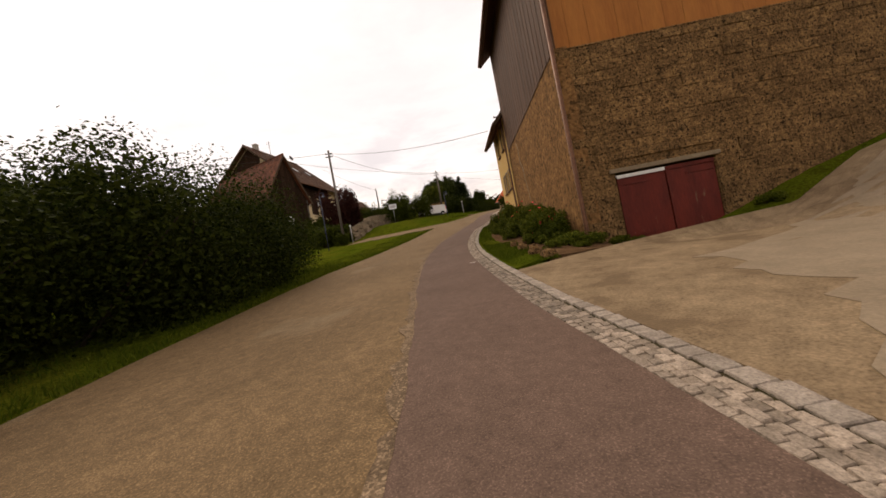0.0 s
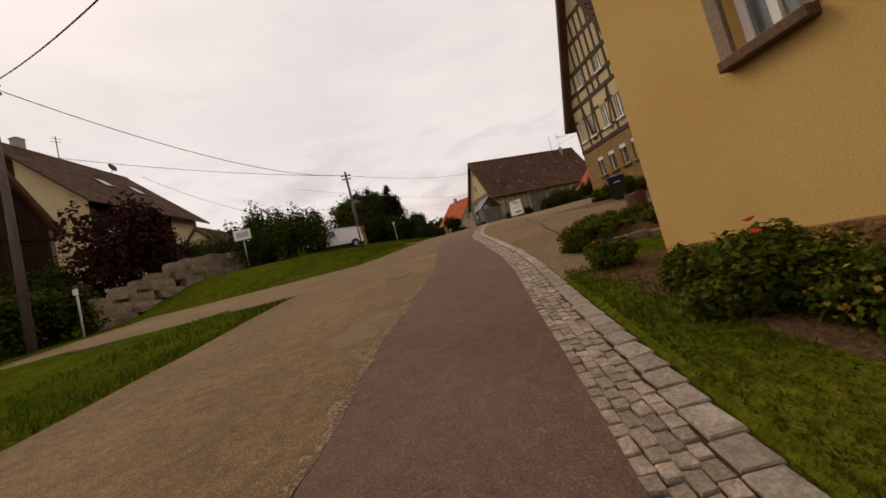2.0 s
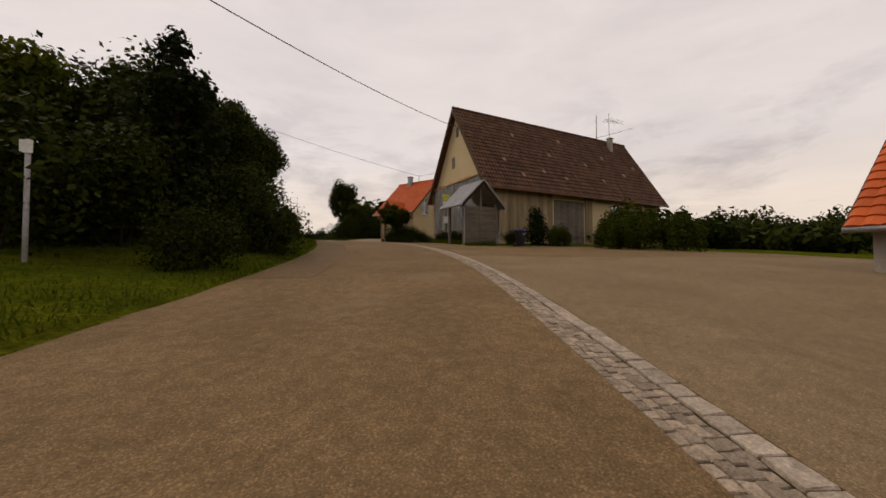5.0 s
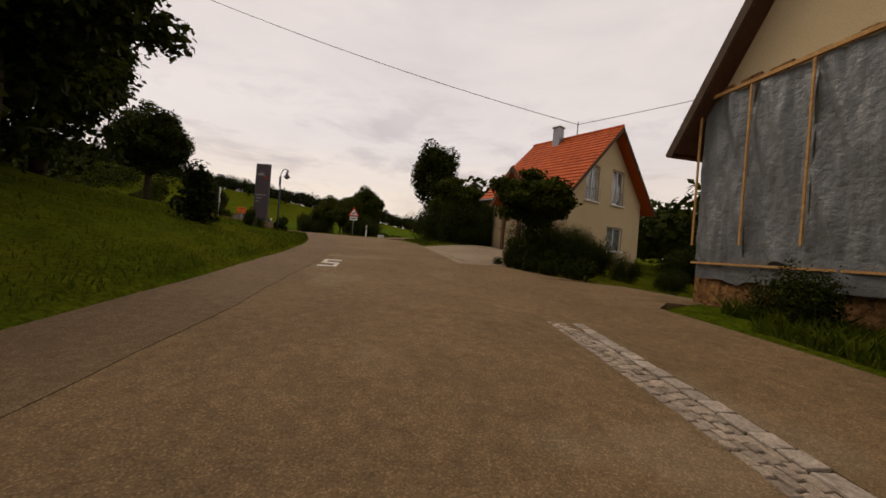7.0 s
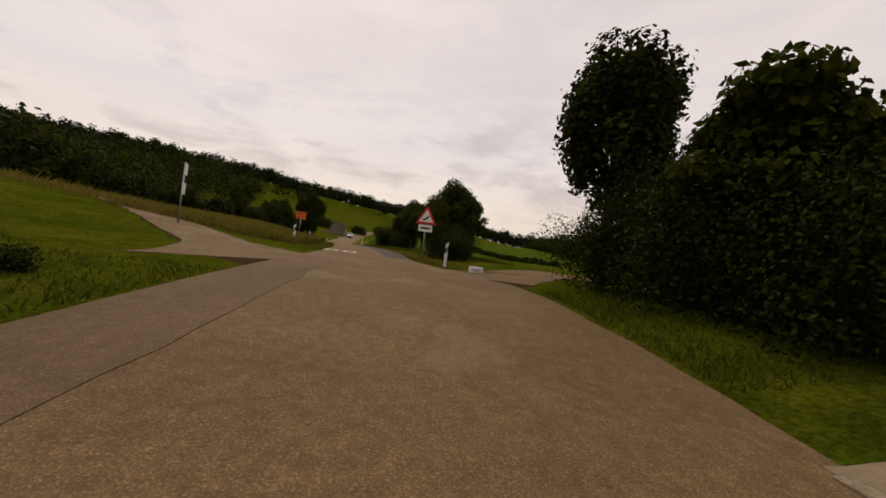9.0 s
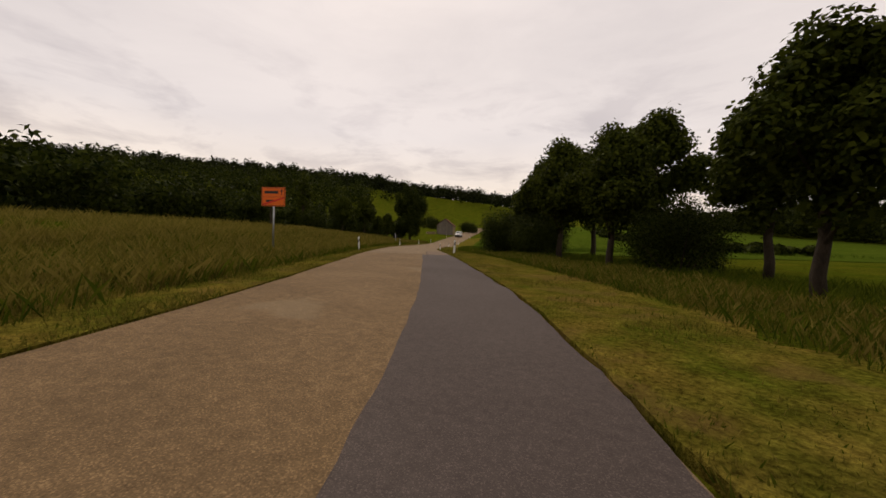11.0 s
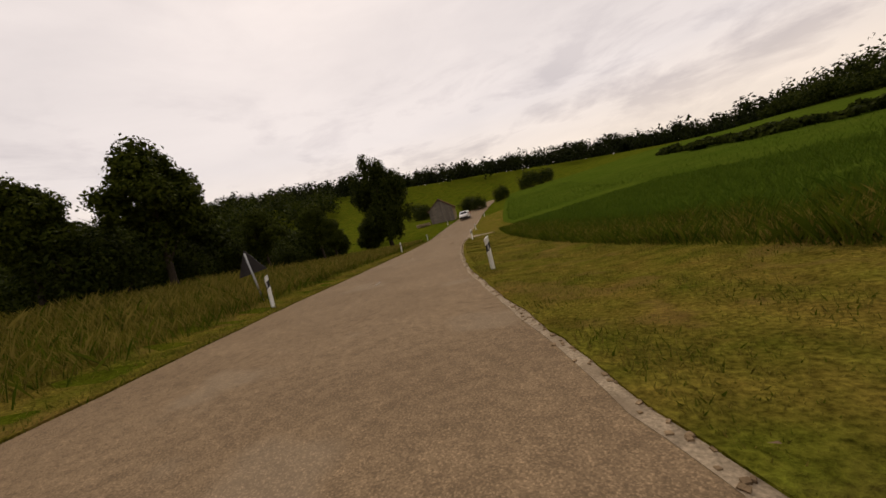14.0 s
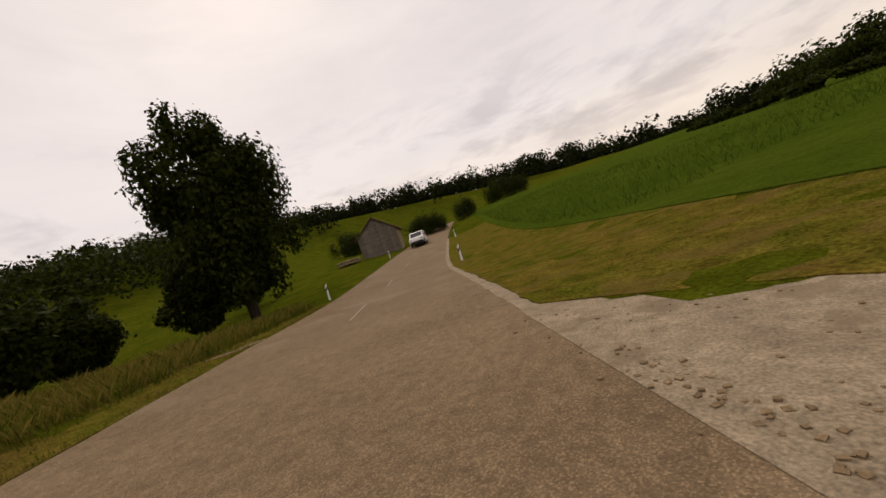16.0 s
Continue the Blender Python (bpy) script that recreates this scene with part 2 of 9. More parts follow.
M = {
    "asphalt_old": surface("asphalt_old", (0.182, 0.117, 0.058), (0.138, 0.090, 0.046), 0.88, 1.6, 70, 0.6, spec=0.08, contrast=0.42, world_space=True, bump_far=0.01, spots=((0.225, 0.17, 0.105), 0.5, 0.62, 0.35), stones=(130, 0.25, 1.34)),
    "asphalt_country": surface("asphalt_country", (0.205, 0.142, 0.082), (0.160, 0.110, 0.064), 0.88, 2.2, 70, 0.6, spec=0.08, contrast=0.42, world_space=True, bump_far=0.01, spots=((0.24, 0.185, 0.125), 0.5, 0.6, 0.4), stones=(120, 0.25, 1.36)),
    "stony_seam": surface("stony_seam", (0.185, 0.128, 0.078), (0.135, 0.092, 0.056), 0.9, 0.3, 60, 0.8, spec=0.05, contrast=0.5, world_space=True, bump_far=0.015, stones=(70, 0.35, 1.6)),
    "asphalt_faded": surface("asphalt_faded", (0.178, 0.125, 0.085), (0.140, 0.097, 0.068), 0.88, 1.2, 80, 0.5, spec=0.08, contrast=0.34, world_space=True, bump_far=0.009, stones=(120, 0.25, 1.45)),
    "asphalt_new": surface("asphalt_new", (0.140, 0.089, 0.064), (0.112, 0.072, 0.052), 0.85, 1.2, 80, 0.5, spec=0.08, contrast=0.3, world_space=True, bump_far=0.008, stones=(150, 0.2, 1.3)),
    "asphalt_dark": surface("asphalt_dark", (0.091, 0.072, 0.063), (0.078, 0.061, 0.054), 0.85, 2.0, 120, 0.5, spec=0.08, contrast=0.25, world_space=True, bump_far=0.008, stones=(150, 0.2, 1.3)),
    "asphalt_band": surface("asphalt_band", (0.158, 0.104, 0.056), (0.128, 0.085, 0.047), 0.88, 2.0, 80, 0.55, spec=0.08, contrast=0.34, world_space=True, bump_far=0.01, stones=(130, 0.25, 1.32)),
    "asphalt_pale": surface("asphalt_pale", (0.215, 0.152, 0.088), (0.172, 0.118, 0.066), 0.9, 2.2, 70, 0.5, spec=0.08, contrast=0.3, world_space=True, bump_far=0.01, spots=((0.13, 0.09, 0.055), 0.7, 0.6, 0.4), stones=(140, 0.25, 1.35)),
    "asphalt_brown": surface("asphalt_brown", (0.108, 0.064, 0.036), (0.082, 0.050, 0.030), 0.88, 1.4, 70, 0.5, spec=0.08, contrast=0.3, world_space=True, bump_far=0.01, stones=(140, 0.25, 1.35)),
    "crop_ground": surface("crop_ground", (0.042, 0.070, 0.006), (0.066, 0.090, 0.010), 0.95, 6.0, 14, 0.9, spec=0.0, contrast=0.4, world_space=True, bump_far=0.1),
    "mown": surface("mown", (0.150, 0.105, 0.020), (0.070, 0.080, 0.008), 0.95, 0.9, 24, 0.9, spec=0.0, contrast=0.7, world_space=True, bump_far=0.06, spots=((0.17, 0.10, 0.035), 0.9, 0.56, 0.35)),
    "tar": surface("tar", (0.034, 0.028, 0.026), (0.05, 0.042, 0.038), 0.85, 0.5, 60, 0.3, spec=0.05),
    "gravel": surface("gravel", (0.255, 0.180, 0.105), (0.165, 0.112, 0.064), 0.95, 0.9, 45, 0.7, spec=0.05, contrast=0.4, world_space=True, bump_far=0.015, spots=((0.13, 0.088, 0.05), 1.1, 0.58, 0.6)),
    "edge_gravel": surface("edge_gravel", (0.31, 0.245, 0.165), (0.22, 0.17, 0.115), 0.95, 0.5, 50, 0.7, spec=0.05, contrast=0.45, world_space=True, bump_far=0.012, spots=((0.17, 0.125, 0.08), 2.2, 0.6, 0.6)),
    "concrete": surface("concrete", (0.2491, 0.1862, 0.1187), (0.1908, 0.1392, 0.086), 0.9, 1.6, 30, 0.4, contrast=0.2, world_space=True),
    "dirt": surface("dirt", (0.13, 0.075, 0.038), (0.085, 0.048, 0.024), 0.95, 0.5, 25, 0.9, spec=0.0, contrast=0.5, world_space=True, bump_far=0.05),
    "turf": surface("turf", (0.040, 0.062, 0.004), (0.085, 0.085, 0.008), 0.95, 2.5, 18, 0.9, spec=0.0, contrast=0.55, world_space=True, bump_far=0.08),
    "kerb_granite": surface("kerb_granite", (0.34, 0.28, 0.22), (0.25, 0.20, 0.155), 0.85, 0.15, 60, 0.6, spec=0.1, contrast=0.4, vary=0.15, island=0.15, world_space=True, bump_far=0.012, spots=((0.16, 0.13, 0.09), 9, 0.6, 0.5)),
    "cobble": surface("cobble", (0.285, 0.225, 0.17), (0.18, 0.138, 0.10), 0.85, 0.12, 70, 0.6, spec=0.1, contrast=0.45, vary=0.35, island=0.3, world_space=True, bump_far=0.012),
    "joint": surface("joint", (0.060, 0.045, 0.026), (0.036, 0.032, 0.014), 0.95, 0.3, 50, 0.5, spec=0.0, world_space=True),
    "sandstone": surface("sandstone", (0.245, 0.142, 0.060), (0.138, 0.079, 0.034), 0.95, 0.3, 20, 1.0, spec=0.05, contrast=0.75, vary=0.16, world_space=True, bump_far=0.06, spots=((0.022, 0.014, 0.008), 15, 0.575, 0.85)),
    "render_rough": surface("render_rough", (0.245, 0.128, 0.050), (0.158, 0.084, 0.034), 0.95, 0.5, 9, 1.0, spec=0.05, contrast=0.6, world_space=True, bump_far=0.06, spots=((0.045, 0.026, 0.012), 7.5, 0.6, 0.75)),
    "ashlar": surface("ashlar", (0.262, 0.162, 0.065), (0.20, 0.118, 0.046), 0.9, 0.5, 30, 0.3, contrast=0.25, vary=0.1, world_space=True),
    "plaster_yellow": surface("plaster_yellow", (0.54, 0.345, 0.12), (0.486, 0.3, 0.1), 0.9, 1.5, 60, 0.25, contrast=0.10, world_space=True),
    "plaster_cream": surface("plaster_cream", (0.546, 0.43, 0.2552), (0.483, 0.37, 0.2112), 0.9, 1.5, 50, 0.25, contrast=0.12, world_space=True),
    "plaster_pale": surface("plaster_pale", (0.62, 0.53, 0.40), (0.55, 0.46, 0.34), 0.9, 1.5, 50, 0.2, contrast=0.1, world_space=True),
    "plaster_grey": surface("plaster_grey", (0.33, 0.29, 0.25), (0.28, 0.245, 0.21), 0.9, 1.0, 30, 0.25, contrast=0.2, world_space=True),
    "orange_boards": surface("orange_boards", (0.36, 0.135, 0.025), (0.29, 0.10, 0.02), 0.7, 0.5, 30, 0.2, contrast=0.15, stretch=(1, 1, 0.1)),
    "brown_boards": surface("brown_boards", (0.105, 0.052, 0.026), (0.075, 0.036, 0.018), 0.75, 0.4, 30, 0.4, contrast=0.3, stretch=(1, 1, 0.1), vary=0.15),
    "old_boards": surface("old_boards", (0.30, 0.225, 0.125), (0.19, 0.14, 0.08), 0.85, 0.4, 30, 0.5, contrast=0.35, stretch=(1, 1, 0.08), vary=0.2),
    "dark_boards": surface("dark_boards", (0.038, 0.020, 0.011), (0.020, 0.0115, 0.0075), 0.9, 0.4, 30, 0.5, spec=0.04, contrast=0.45, stretch=(1, 1, 0.08), vary=0.25),
    "barn_boards": surface("barn_boards", (0.095, 0.072, 0.052), (0.048, 0.035, 0.025), 0.9, 0.4, 30, 0.5, spec=0.04, contrast=0.5, stretch=(1, 1, 0.08), vary=0.3),
    "grey_boards": surface("grey_boards", (0.17, 0.145, 0.115), (0.11, 0.09, 0.072), 0.85, 0.3, 30, 0.5, contrast=0.35, stretch=(0.15, 0.15, 1), vary=0.15),
    "beam": surface("beam", (0.085, 0.05, 0.028), (0.06, 0.036, 0.02), 0.8, 0.3, 40, 0.4, contrast=0.3, vary=0.15),
    "new_wood": surface("new_wood", (0.50, 0.28, 0.10), (0.42, 0.22, 0.08), 0.75, 0.3, 40, 0.2),
    "post_wood": surface("post_wood", (0.135, 0.072, 0.034), (0.095, 0.05, 0.025), 0.75, 0.3, 40, 0.3),
    "pole_wood": surface("pole_wood", (0.13, 0.105, 0.085), (0.085, 0.065, 0.05), 0.85, 0.3, 40, 0.4, stretch=(1, 1, 0.1)),
    "red_door": surface("red_door", (0.130, 0.016, 0.008), (0.085, 0.012, 0.007), 0.6, 0.35, 25, 0.3, contrast=0.2, stretch=(1, 1, 0.25), spots=((0.17, 0.11, 0.06), 6, 0.66, 0.6)),
    "tile_brown": surface("tile_brown", (0.098, 0.046, 0.024), (0.070, 0.033, 0.018), 0.8, 1.5, 25, 0.3, contrast=0.3, island=0.3, world_space=True),
    "tile_red": surface("tile_red", (0.48, 0.092, 0.018), (0.40, 0.075, 0.016), 0.65, 1.5, 25, 0.2, contrast=0.15, island=0.15, world_space=True),
    "tile_old": surface("tile_old", (0.150, 0.048, 0.022), (0.090, 0.035, 0.019), 0.85, 1.0, 25, 0.3, contrast=0.3, island=0.35, world_space=True),
    "zinc": surface("zinc", (0.30, 0.30, 0.31), (0.24, 0.24, 0.25), 0.45, 0.5, 20, 0.1, metal=0.7),
    "copper_pipe": surface("copper_pipe", (0.16, 0.075, 0.04), (0.11, 0.05, 0.03), 0.5, 0.4, 30, 0.1, metal=0.4),
    "iron": surface("iron", (0.045, 0.038, 0.036), (0.03, 0.026, 0.025), 0.55, 0.2, 60, 0.2, metal=0.5),
    "galvanised": surface("galvanised", (0.36, 0.36, 0.36), (0.28, 0.28, 0.28), 0.45, 0.2, 30, 0.1, metal=0.8),
    "blue_metal": surface("blue_metal", (0.05, 0.055, 0.085), (0.035, 0.04, 0.065), 0.45, 0.3, 40, 0.1, metal=0.3),
    "white_paint": surface("white_paint", (0.78, 0.76, 0.72), (0.70, 0.67, 0.62), 0.5, 0.3, 40, 0.1, contrast=0.08),
    "white_plastic": surface("white_plastic", (0.78, 0.77, 0.74), (0.66, 0.64, 0.60), 0.5, 0.15, 30, 0.1, contrast=0.12, spots=((0.30, 0.25, 0.18), 14, 0.68, 0.5)),
    "road_white": surface("road_white", (0.62, 0.57, 0.50), (0.42, 0.36, 0.30), 0.8, 0.2, 50, 0.4, contrast=0.25),
    "road_worn": surface("road_worn", (0.34, 0.29, 0.22), (0.19, 0.15, 0.11), 0.85, 0.15, 50, 0.4, contrast=0.35),
    "black_plastic": surface("black_plastic", (0.012, 0.012, 0.013), (0.018, 0.018, 0.019), 0.5, 0.2, 60, 0.15, contrast=0.15),
    "blue_plastic": surface("blue_plastic", (0.05, 0.06, 0.30), (0.04, 0.05, 0.25), 0.5, 0.3, 40, 0.1, contrast=0.1),
    "rubber": surface("rubber", (0.018, 0.018, 0.018), (0.025, 0.025, 0.025), 0.85, 0.1, 50, 0.3),
    "tarp": surface("tarp", (0.150, 0.155, 0.150), (0.105, 0.110, 0.108), 0.42, 1.2, 9, 0.5, contrast=0.15, spec=0.5, bump_far=0.06),
    "van_white": surface("van_white", (0.74, 0.72, 0.70), (0.70, 0.68, 0.66), 0.3, 1.0, 5, 0.0, contrast=0.03, spec=0.5),
    "dark_glass": surface("dark_glass", (0.015, 0.016, 0.018), (0.02, 0.02, 0.022), 0.08, 0.5, 5, 0.0, spec=0.6, contrast=0.05),
    "shutter": surface("shutter", (0.085, 0.045, 0.026), (0.07, 0.036, 0.021), 0.6, 0.5, 30, 0.1, contrast=0.12),
    "shutter_grid": surface("shutter_grid", (0.24, 0.18, 0.11), (0.20, 0.15, 0.09), 0.6, 0.5, 30, 0.1),
    "sign_red": surface("sign_red", (0.60, 0.035, 0.02), (0.52, 0.03, 0.02), 0.45, 0.3, 30, 0.0, contrast=0.05),
    "sign_orange": surface("sign_orange", (0.72, 0.14, 0.015), (0.66, 0.12, 0.012), 0.45, 0.3, 30, 0.0, contrast=0.05),
    "sign_yellow": surface("sign_yellow", (0.72, 0.62, 0.08), (0.66, 0.56, 0.07), 0.45, 0.3, 30, 0.0, contrast=0.05),
    "sign_green": surface("sign_green", (0.02, 0.20, 0.05), (0.018, 0.17, 0.045), 0.45, 0.3, 30, 0.0, contrast=0.05),
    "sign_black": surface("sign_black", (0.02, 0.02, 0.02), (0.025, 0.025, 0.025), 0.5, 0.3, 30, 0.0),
    "pylon_grey": surface("pylon_grey", (0.115, 0.095, 0.105), (0.10, 0.082, 0.092), 0.4, 1.0, 20, 0.0, contrast=0.05),
    "pylon_red": surface("pylon_red", (0.30, 0.05, 0.035), (0.26, 0.045, 0.03), 0.45, 0.3, 30, 0.0),
    "pale_grey": surface("pale_grey", (0.45, 0.43, 0.43), (0.40, 0.38, 0.38), 0.6, 0.3, 30, 0.0),
    "bark": surface("bark", (0.0468, 0.033, 0.02052), (0.02808, 0.0204, 0.0135), 0.95, 0.15, 25, 1.0, contrast=0.4, stretch=(1, 1, 0.3), bump_far=0.03),
    "rock": surface("rock", (0.25, 0.19, 0.125), (0.16, 0.12, 0.08), 0.92, 0.4, 14, 0.9, contrast=0.4, vary=0.25, bump_far=0.04),
    "cloth_blue": surface("cloth_blue", (0.10, 0.16, 0.36), (0.08, 0.13, 0.30), 0.9, 0.3, 60, 0.3),
    "cloth_red": surface("cloth_red", (0.40, 0.07, 0.05), (0.34, 0.06, 0.045), 0.9, 0.3, 60, 0.3),
    "curtain": surface("curtain", (0.55, 0.52, 0.48), (0.45, 0.42, 0.38), 0.95, 0.2, 30, 0.2, stretch=(6, 6, 0.5)),
    "leaf_dark": leafy("leaf_dark", (0.006, 0.011, 0.0012), (0.046, 0.056, 0.008)),
    "leaf_mid": leafy("leaf_mid", (0.01484, 0.02288, 0.00225), (0.06572, 0.07696, 0.00825)),
    "leaf_bright": leafy("leaf_bright", (0.0318, 0.0468, 0.0045), (0.1113, 0.1196, 0.0135)),
    "leaf_red": leafy("leaf_red", (0.02808, 0.0096, 0.00756), (0.04992, 0.018, 0.01188)),
    "needle": leafy("needle", (0.005, 0.008, 0.002), (0.020, 0.026, 0.005)),
    "grass_green": leafy("grass_green", (0.034, 0.056, 0.003), (0.095, 0.110, 0.010), 0.8),
    "grass_mown": leafy("grass_mown", (0.046, 0.066, 0.004), (0.190, 0.148, 0.030), 0.8),
    "grass_dry": leafy("grass_dry", (0.105, 0.092, 0.012), (0.225, 0.172, 0.040), 0.8),
    "crop": leafy("crop", (0.045, 0.080, 0.006), (0.080, 0.117, 0.012), 0.8),
    "flower_red": leafy("flower_red", (0.55, 0.03, 0.03), (0.70, 0.06, 0.06)),
    "flower_yellow": leafy("flower_yellow", (0.32, 0.20, 0.03), (0.42, 0.27, 0.04)),
    "glass": pane_glass("glass"),
}

# ---- building helpers ----
def thing(name, label, category, group="", m=None):
    """An empty at a thing's base; its parts hang from it."""
    e = new(name)
    e.empty_display_size = 0.3
    if m is not None:
        e.matrix_world = m
    return tagged(e, label, category, group)


def link_mesh(name, verts, faces, material, parent=None, label="", smooth=False, kind=""):
    me = bpy.data.meshes.new(name)
    me.from_pydata([tuple(v) for v in verts], [], faces)
    me.materials.append(M[material])
    if smooth:
        me.polygons.foreach_set("use_smooth", [True] * len(me.polygons))
    me.update()
    ob = new(name, me)
    if parent is not None:
        ob.parent = parent
    return tagged(ob, label, "", "", kind)


def part(name, bm, material, parent=None, label="", smooth=False):
    """Links a bmesh as one mesh object under a thing or a part."""
    bmesh.ops.recalc_face_normals(bm, faces=bm.faces)
    me = bpy.data.meshes.new(name)
    bm.to_mesh(me)
    bm.free()
    me.materials.append(M[material])
    if smooth:
        me.polygons.foreach_set("use_smooth", [True] * len(me.polygons))
    ob = new(name, me)
    if parent is not None:
        ob.parent = parent
    return tagged(ob, label)


def add_box(bm, x0, x1, y0, y1, z0, z1, bevel=0.0, m=None):
    r = bmesh.ops.create_cube(bm, size=1.0)
    vs = r["verts"]
    for v in vs:
        v.co = Vector((x0 + (v.co.x + 0.5) * (x1 - x0), y0 + (v.co.y + 0.5) * (y1 - y0), z0 + (v.co.z + 0.5) * (z1 - z0)))
    if bevel:
        es = list({e for v in vs for e in v.link_edges})
        got = bmesh.ops.bevel(bm, geom=es, offset=bevel, segments=1, affect="EDGES")
        vs = list({v for f in got["faces"] for v in f.verts} | {v for v in vs if v.is_valid})
    if m is not None:
        bmesh.ops.transform(bm, matrix=m, verts=vs)
    return vs


def box(name, dims, material, parent=None, label="", bevel=0.0, m=None):
    bm = bmesh.new()
    add_box(bm, *dims, bevel=bevel, m=m)
    return part(name, bm, material, parent, label)


def boxes(name, many, material, parent=None, label="", bevel=0.0):
    bm = bmesh.new()
    for d in many:
        add_box(bm, *d, bevel=bevel)
    return part(name, bm, material, parent, label)


def bar(bm, a, b, w, t, up=(0, 1, 0)):
    """A straight timber from a to b, w wide and t thick."""
    a, b = Vector(a), Vector(b)
    d = b - a
    x = d.normalized()
    y = Vector(up)
    z = x.cross(y).normalized()
    y = z.cross(x)
    m = Matrix((x, y, z)).transposed().to_4x4()
    m.translation = a
    return add_box(bm, 0, d.length, -t / 2, t / 2, -w / 2, w / 2, m=m)


def tube(bm, pts, radii, sides=8, cap=True):
    """A round tube through points, with a radius at each."""
    rings = []
    pts = [Vector(p) for p in pts]
    for i, p in enumerate(pts):
        d = (pts[min(i + 1, len(pts) - 1)] - pts[max(i - 1, 0)]).normalized()
        a = d.cross(Vector((0, 0, 1)) if abs(d.z) < 0.9 else Vector((1, 0, 0))).normalized()
        b = d.cross(a)
        r = float(radii[i] if hasattr(radii, "__len__") else radii)
        rings.append([bm.verts.new(p + r * (math.cos(q) * a + math.sin(q) * b)) for q in (2 * math.pi * k / sides for k in range(sides))])
    for r0, r1 in zip(rings, rings[1:]):
        for k in range(sides):
            bm.faces.new((r0[k], r0[(k + 1) % sides], r1[(k + 1) % sides], r1[k]))
    if cap:
        bm.faces.new(rings[0][::-1])
        bm.faces.new(rings[-1])


def pipe(name, pts, radii, material, parent=None, label="", sides=8):
    bm = bmesh.new()
    tube(bm, pts, radii, sides)
    return part(name, bm, material, parent, label, smooth=True)


def prism(name, outline, y0, y1, material, parent=None, label=""):
    """An x-z outline pushed from y0 to y1."""
    bm = bmesh.new()
    f = [bm.verts.new((x, y0, z)) for x, z in outline]
    g = [bm.verts.new((x, y1, z)) for x, z in outline]
    bm.faces.new(f)
    bm.faces.new(g[::-1])
    n = len(outline)
    for k in range(n):
        bm.faces.new((f[k], g[k], g[(k + 1) % n], f[(k + 1) % n]))
    return part(name, bm, material, parent, label)


def wall_panel(name, x0, x1, z0, z1, thick, material, parent, openings=(), gable=None, label="", m=None):
    """A wall in the x-z plane whose outer face is at y=0 and which reaches back to y=thick, with real openings (x0, x1, z0, z1).
    gable: (apex x, apex z, left eave z, right eave z) cuts the top to roof slopes."""
    xs = sorted({x0, x1, *[v for o in openings for v in o[:2]]})
    zs = sorted({z0, z1, *[v for o in openings for v in o[2:4]]})
    bm = bmesh.new()
    vs = {(a, b): bm.verts.new((x, 0, z)) for a, x in enumerate(xs) for b, z in enumerate(zs)}
    for a in range(len(xs) - 1):
        for b in range(len(zs) - 1):
            cx, cz = (xs[a] + xs[a + 1]) / 2, (zs[b] + zs[b + 1]) / 2
            if not any(o[0] < cx < o[1] and o[2] < cz < o[3] for o in openings):
                bm.faces.new((vs[a, b], vs[a + 1, b], vs[a + 1, b + 1], vs[a, b + 1]))
    bmesh.ops.delete(bm, geom=[v for v in bm.verts if not v.link_faces], context="VERTS")
    if gable:
        ax, az, le, re = gable
        for px, pz, qx, qz, s in ((x0, le, ax, az, -1), (ax, az, x1, re, -1)):
            d = Vector((qx - px, 0, qz - pz)).normalized()
            n = Vector((-d.z, 0, d.x))
            bmesh.ops.bisect_plane(bm, geom=bm.verts[:] + bm.edges[:] + bm.faces[:], plane_co=(px, 0, pz), plane_no=n, clear_outer=True)
    front = bm.faces[:]
    got = bmesh.ops.extrude_face_region(bm, geom=front)
    for g in got["geom"]:
        if isinstance(g, bmesh.types.BMVert):
            g.co.y += thick
    if m is not None:
        bmesh.ops.transform(bm, matrix=m, verts=bm.verts)
    return part(name, bm, material, parent, label)


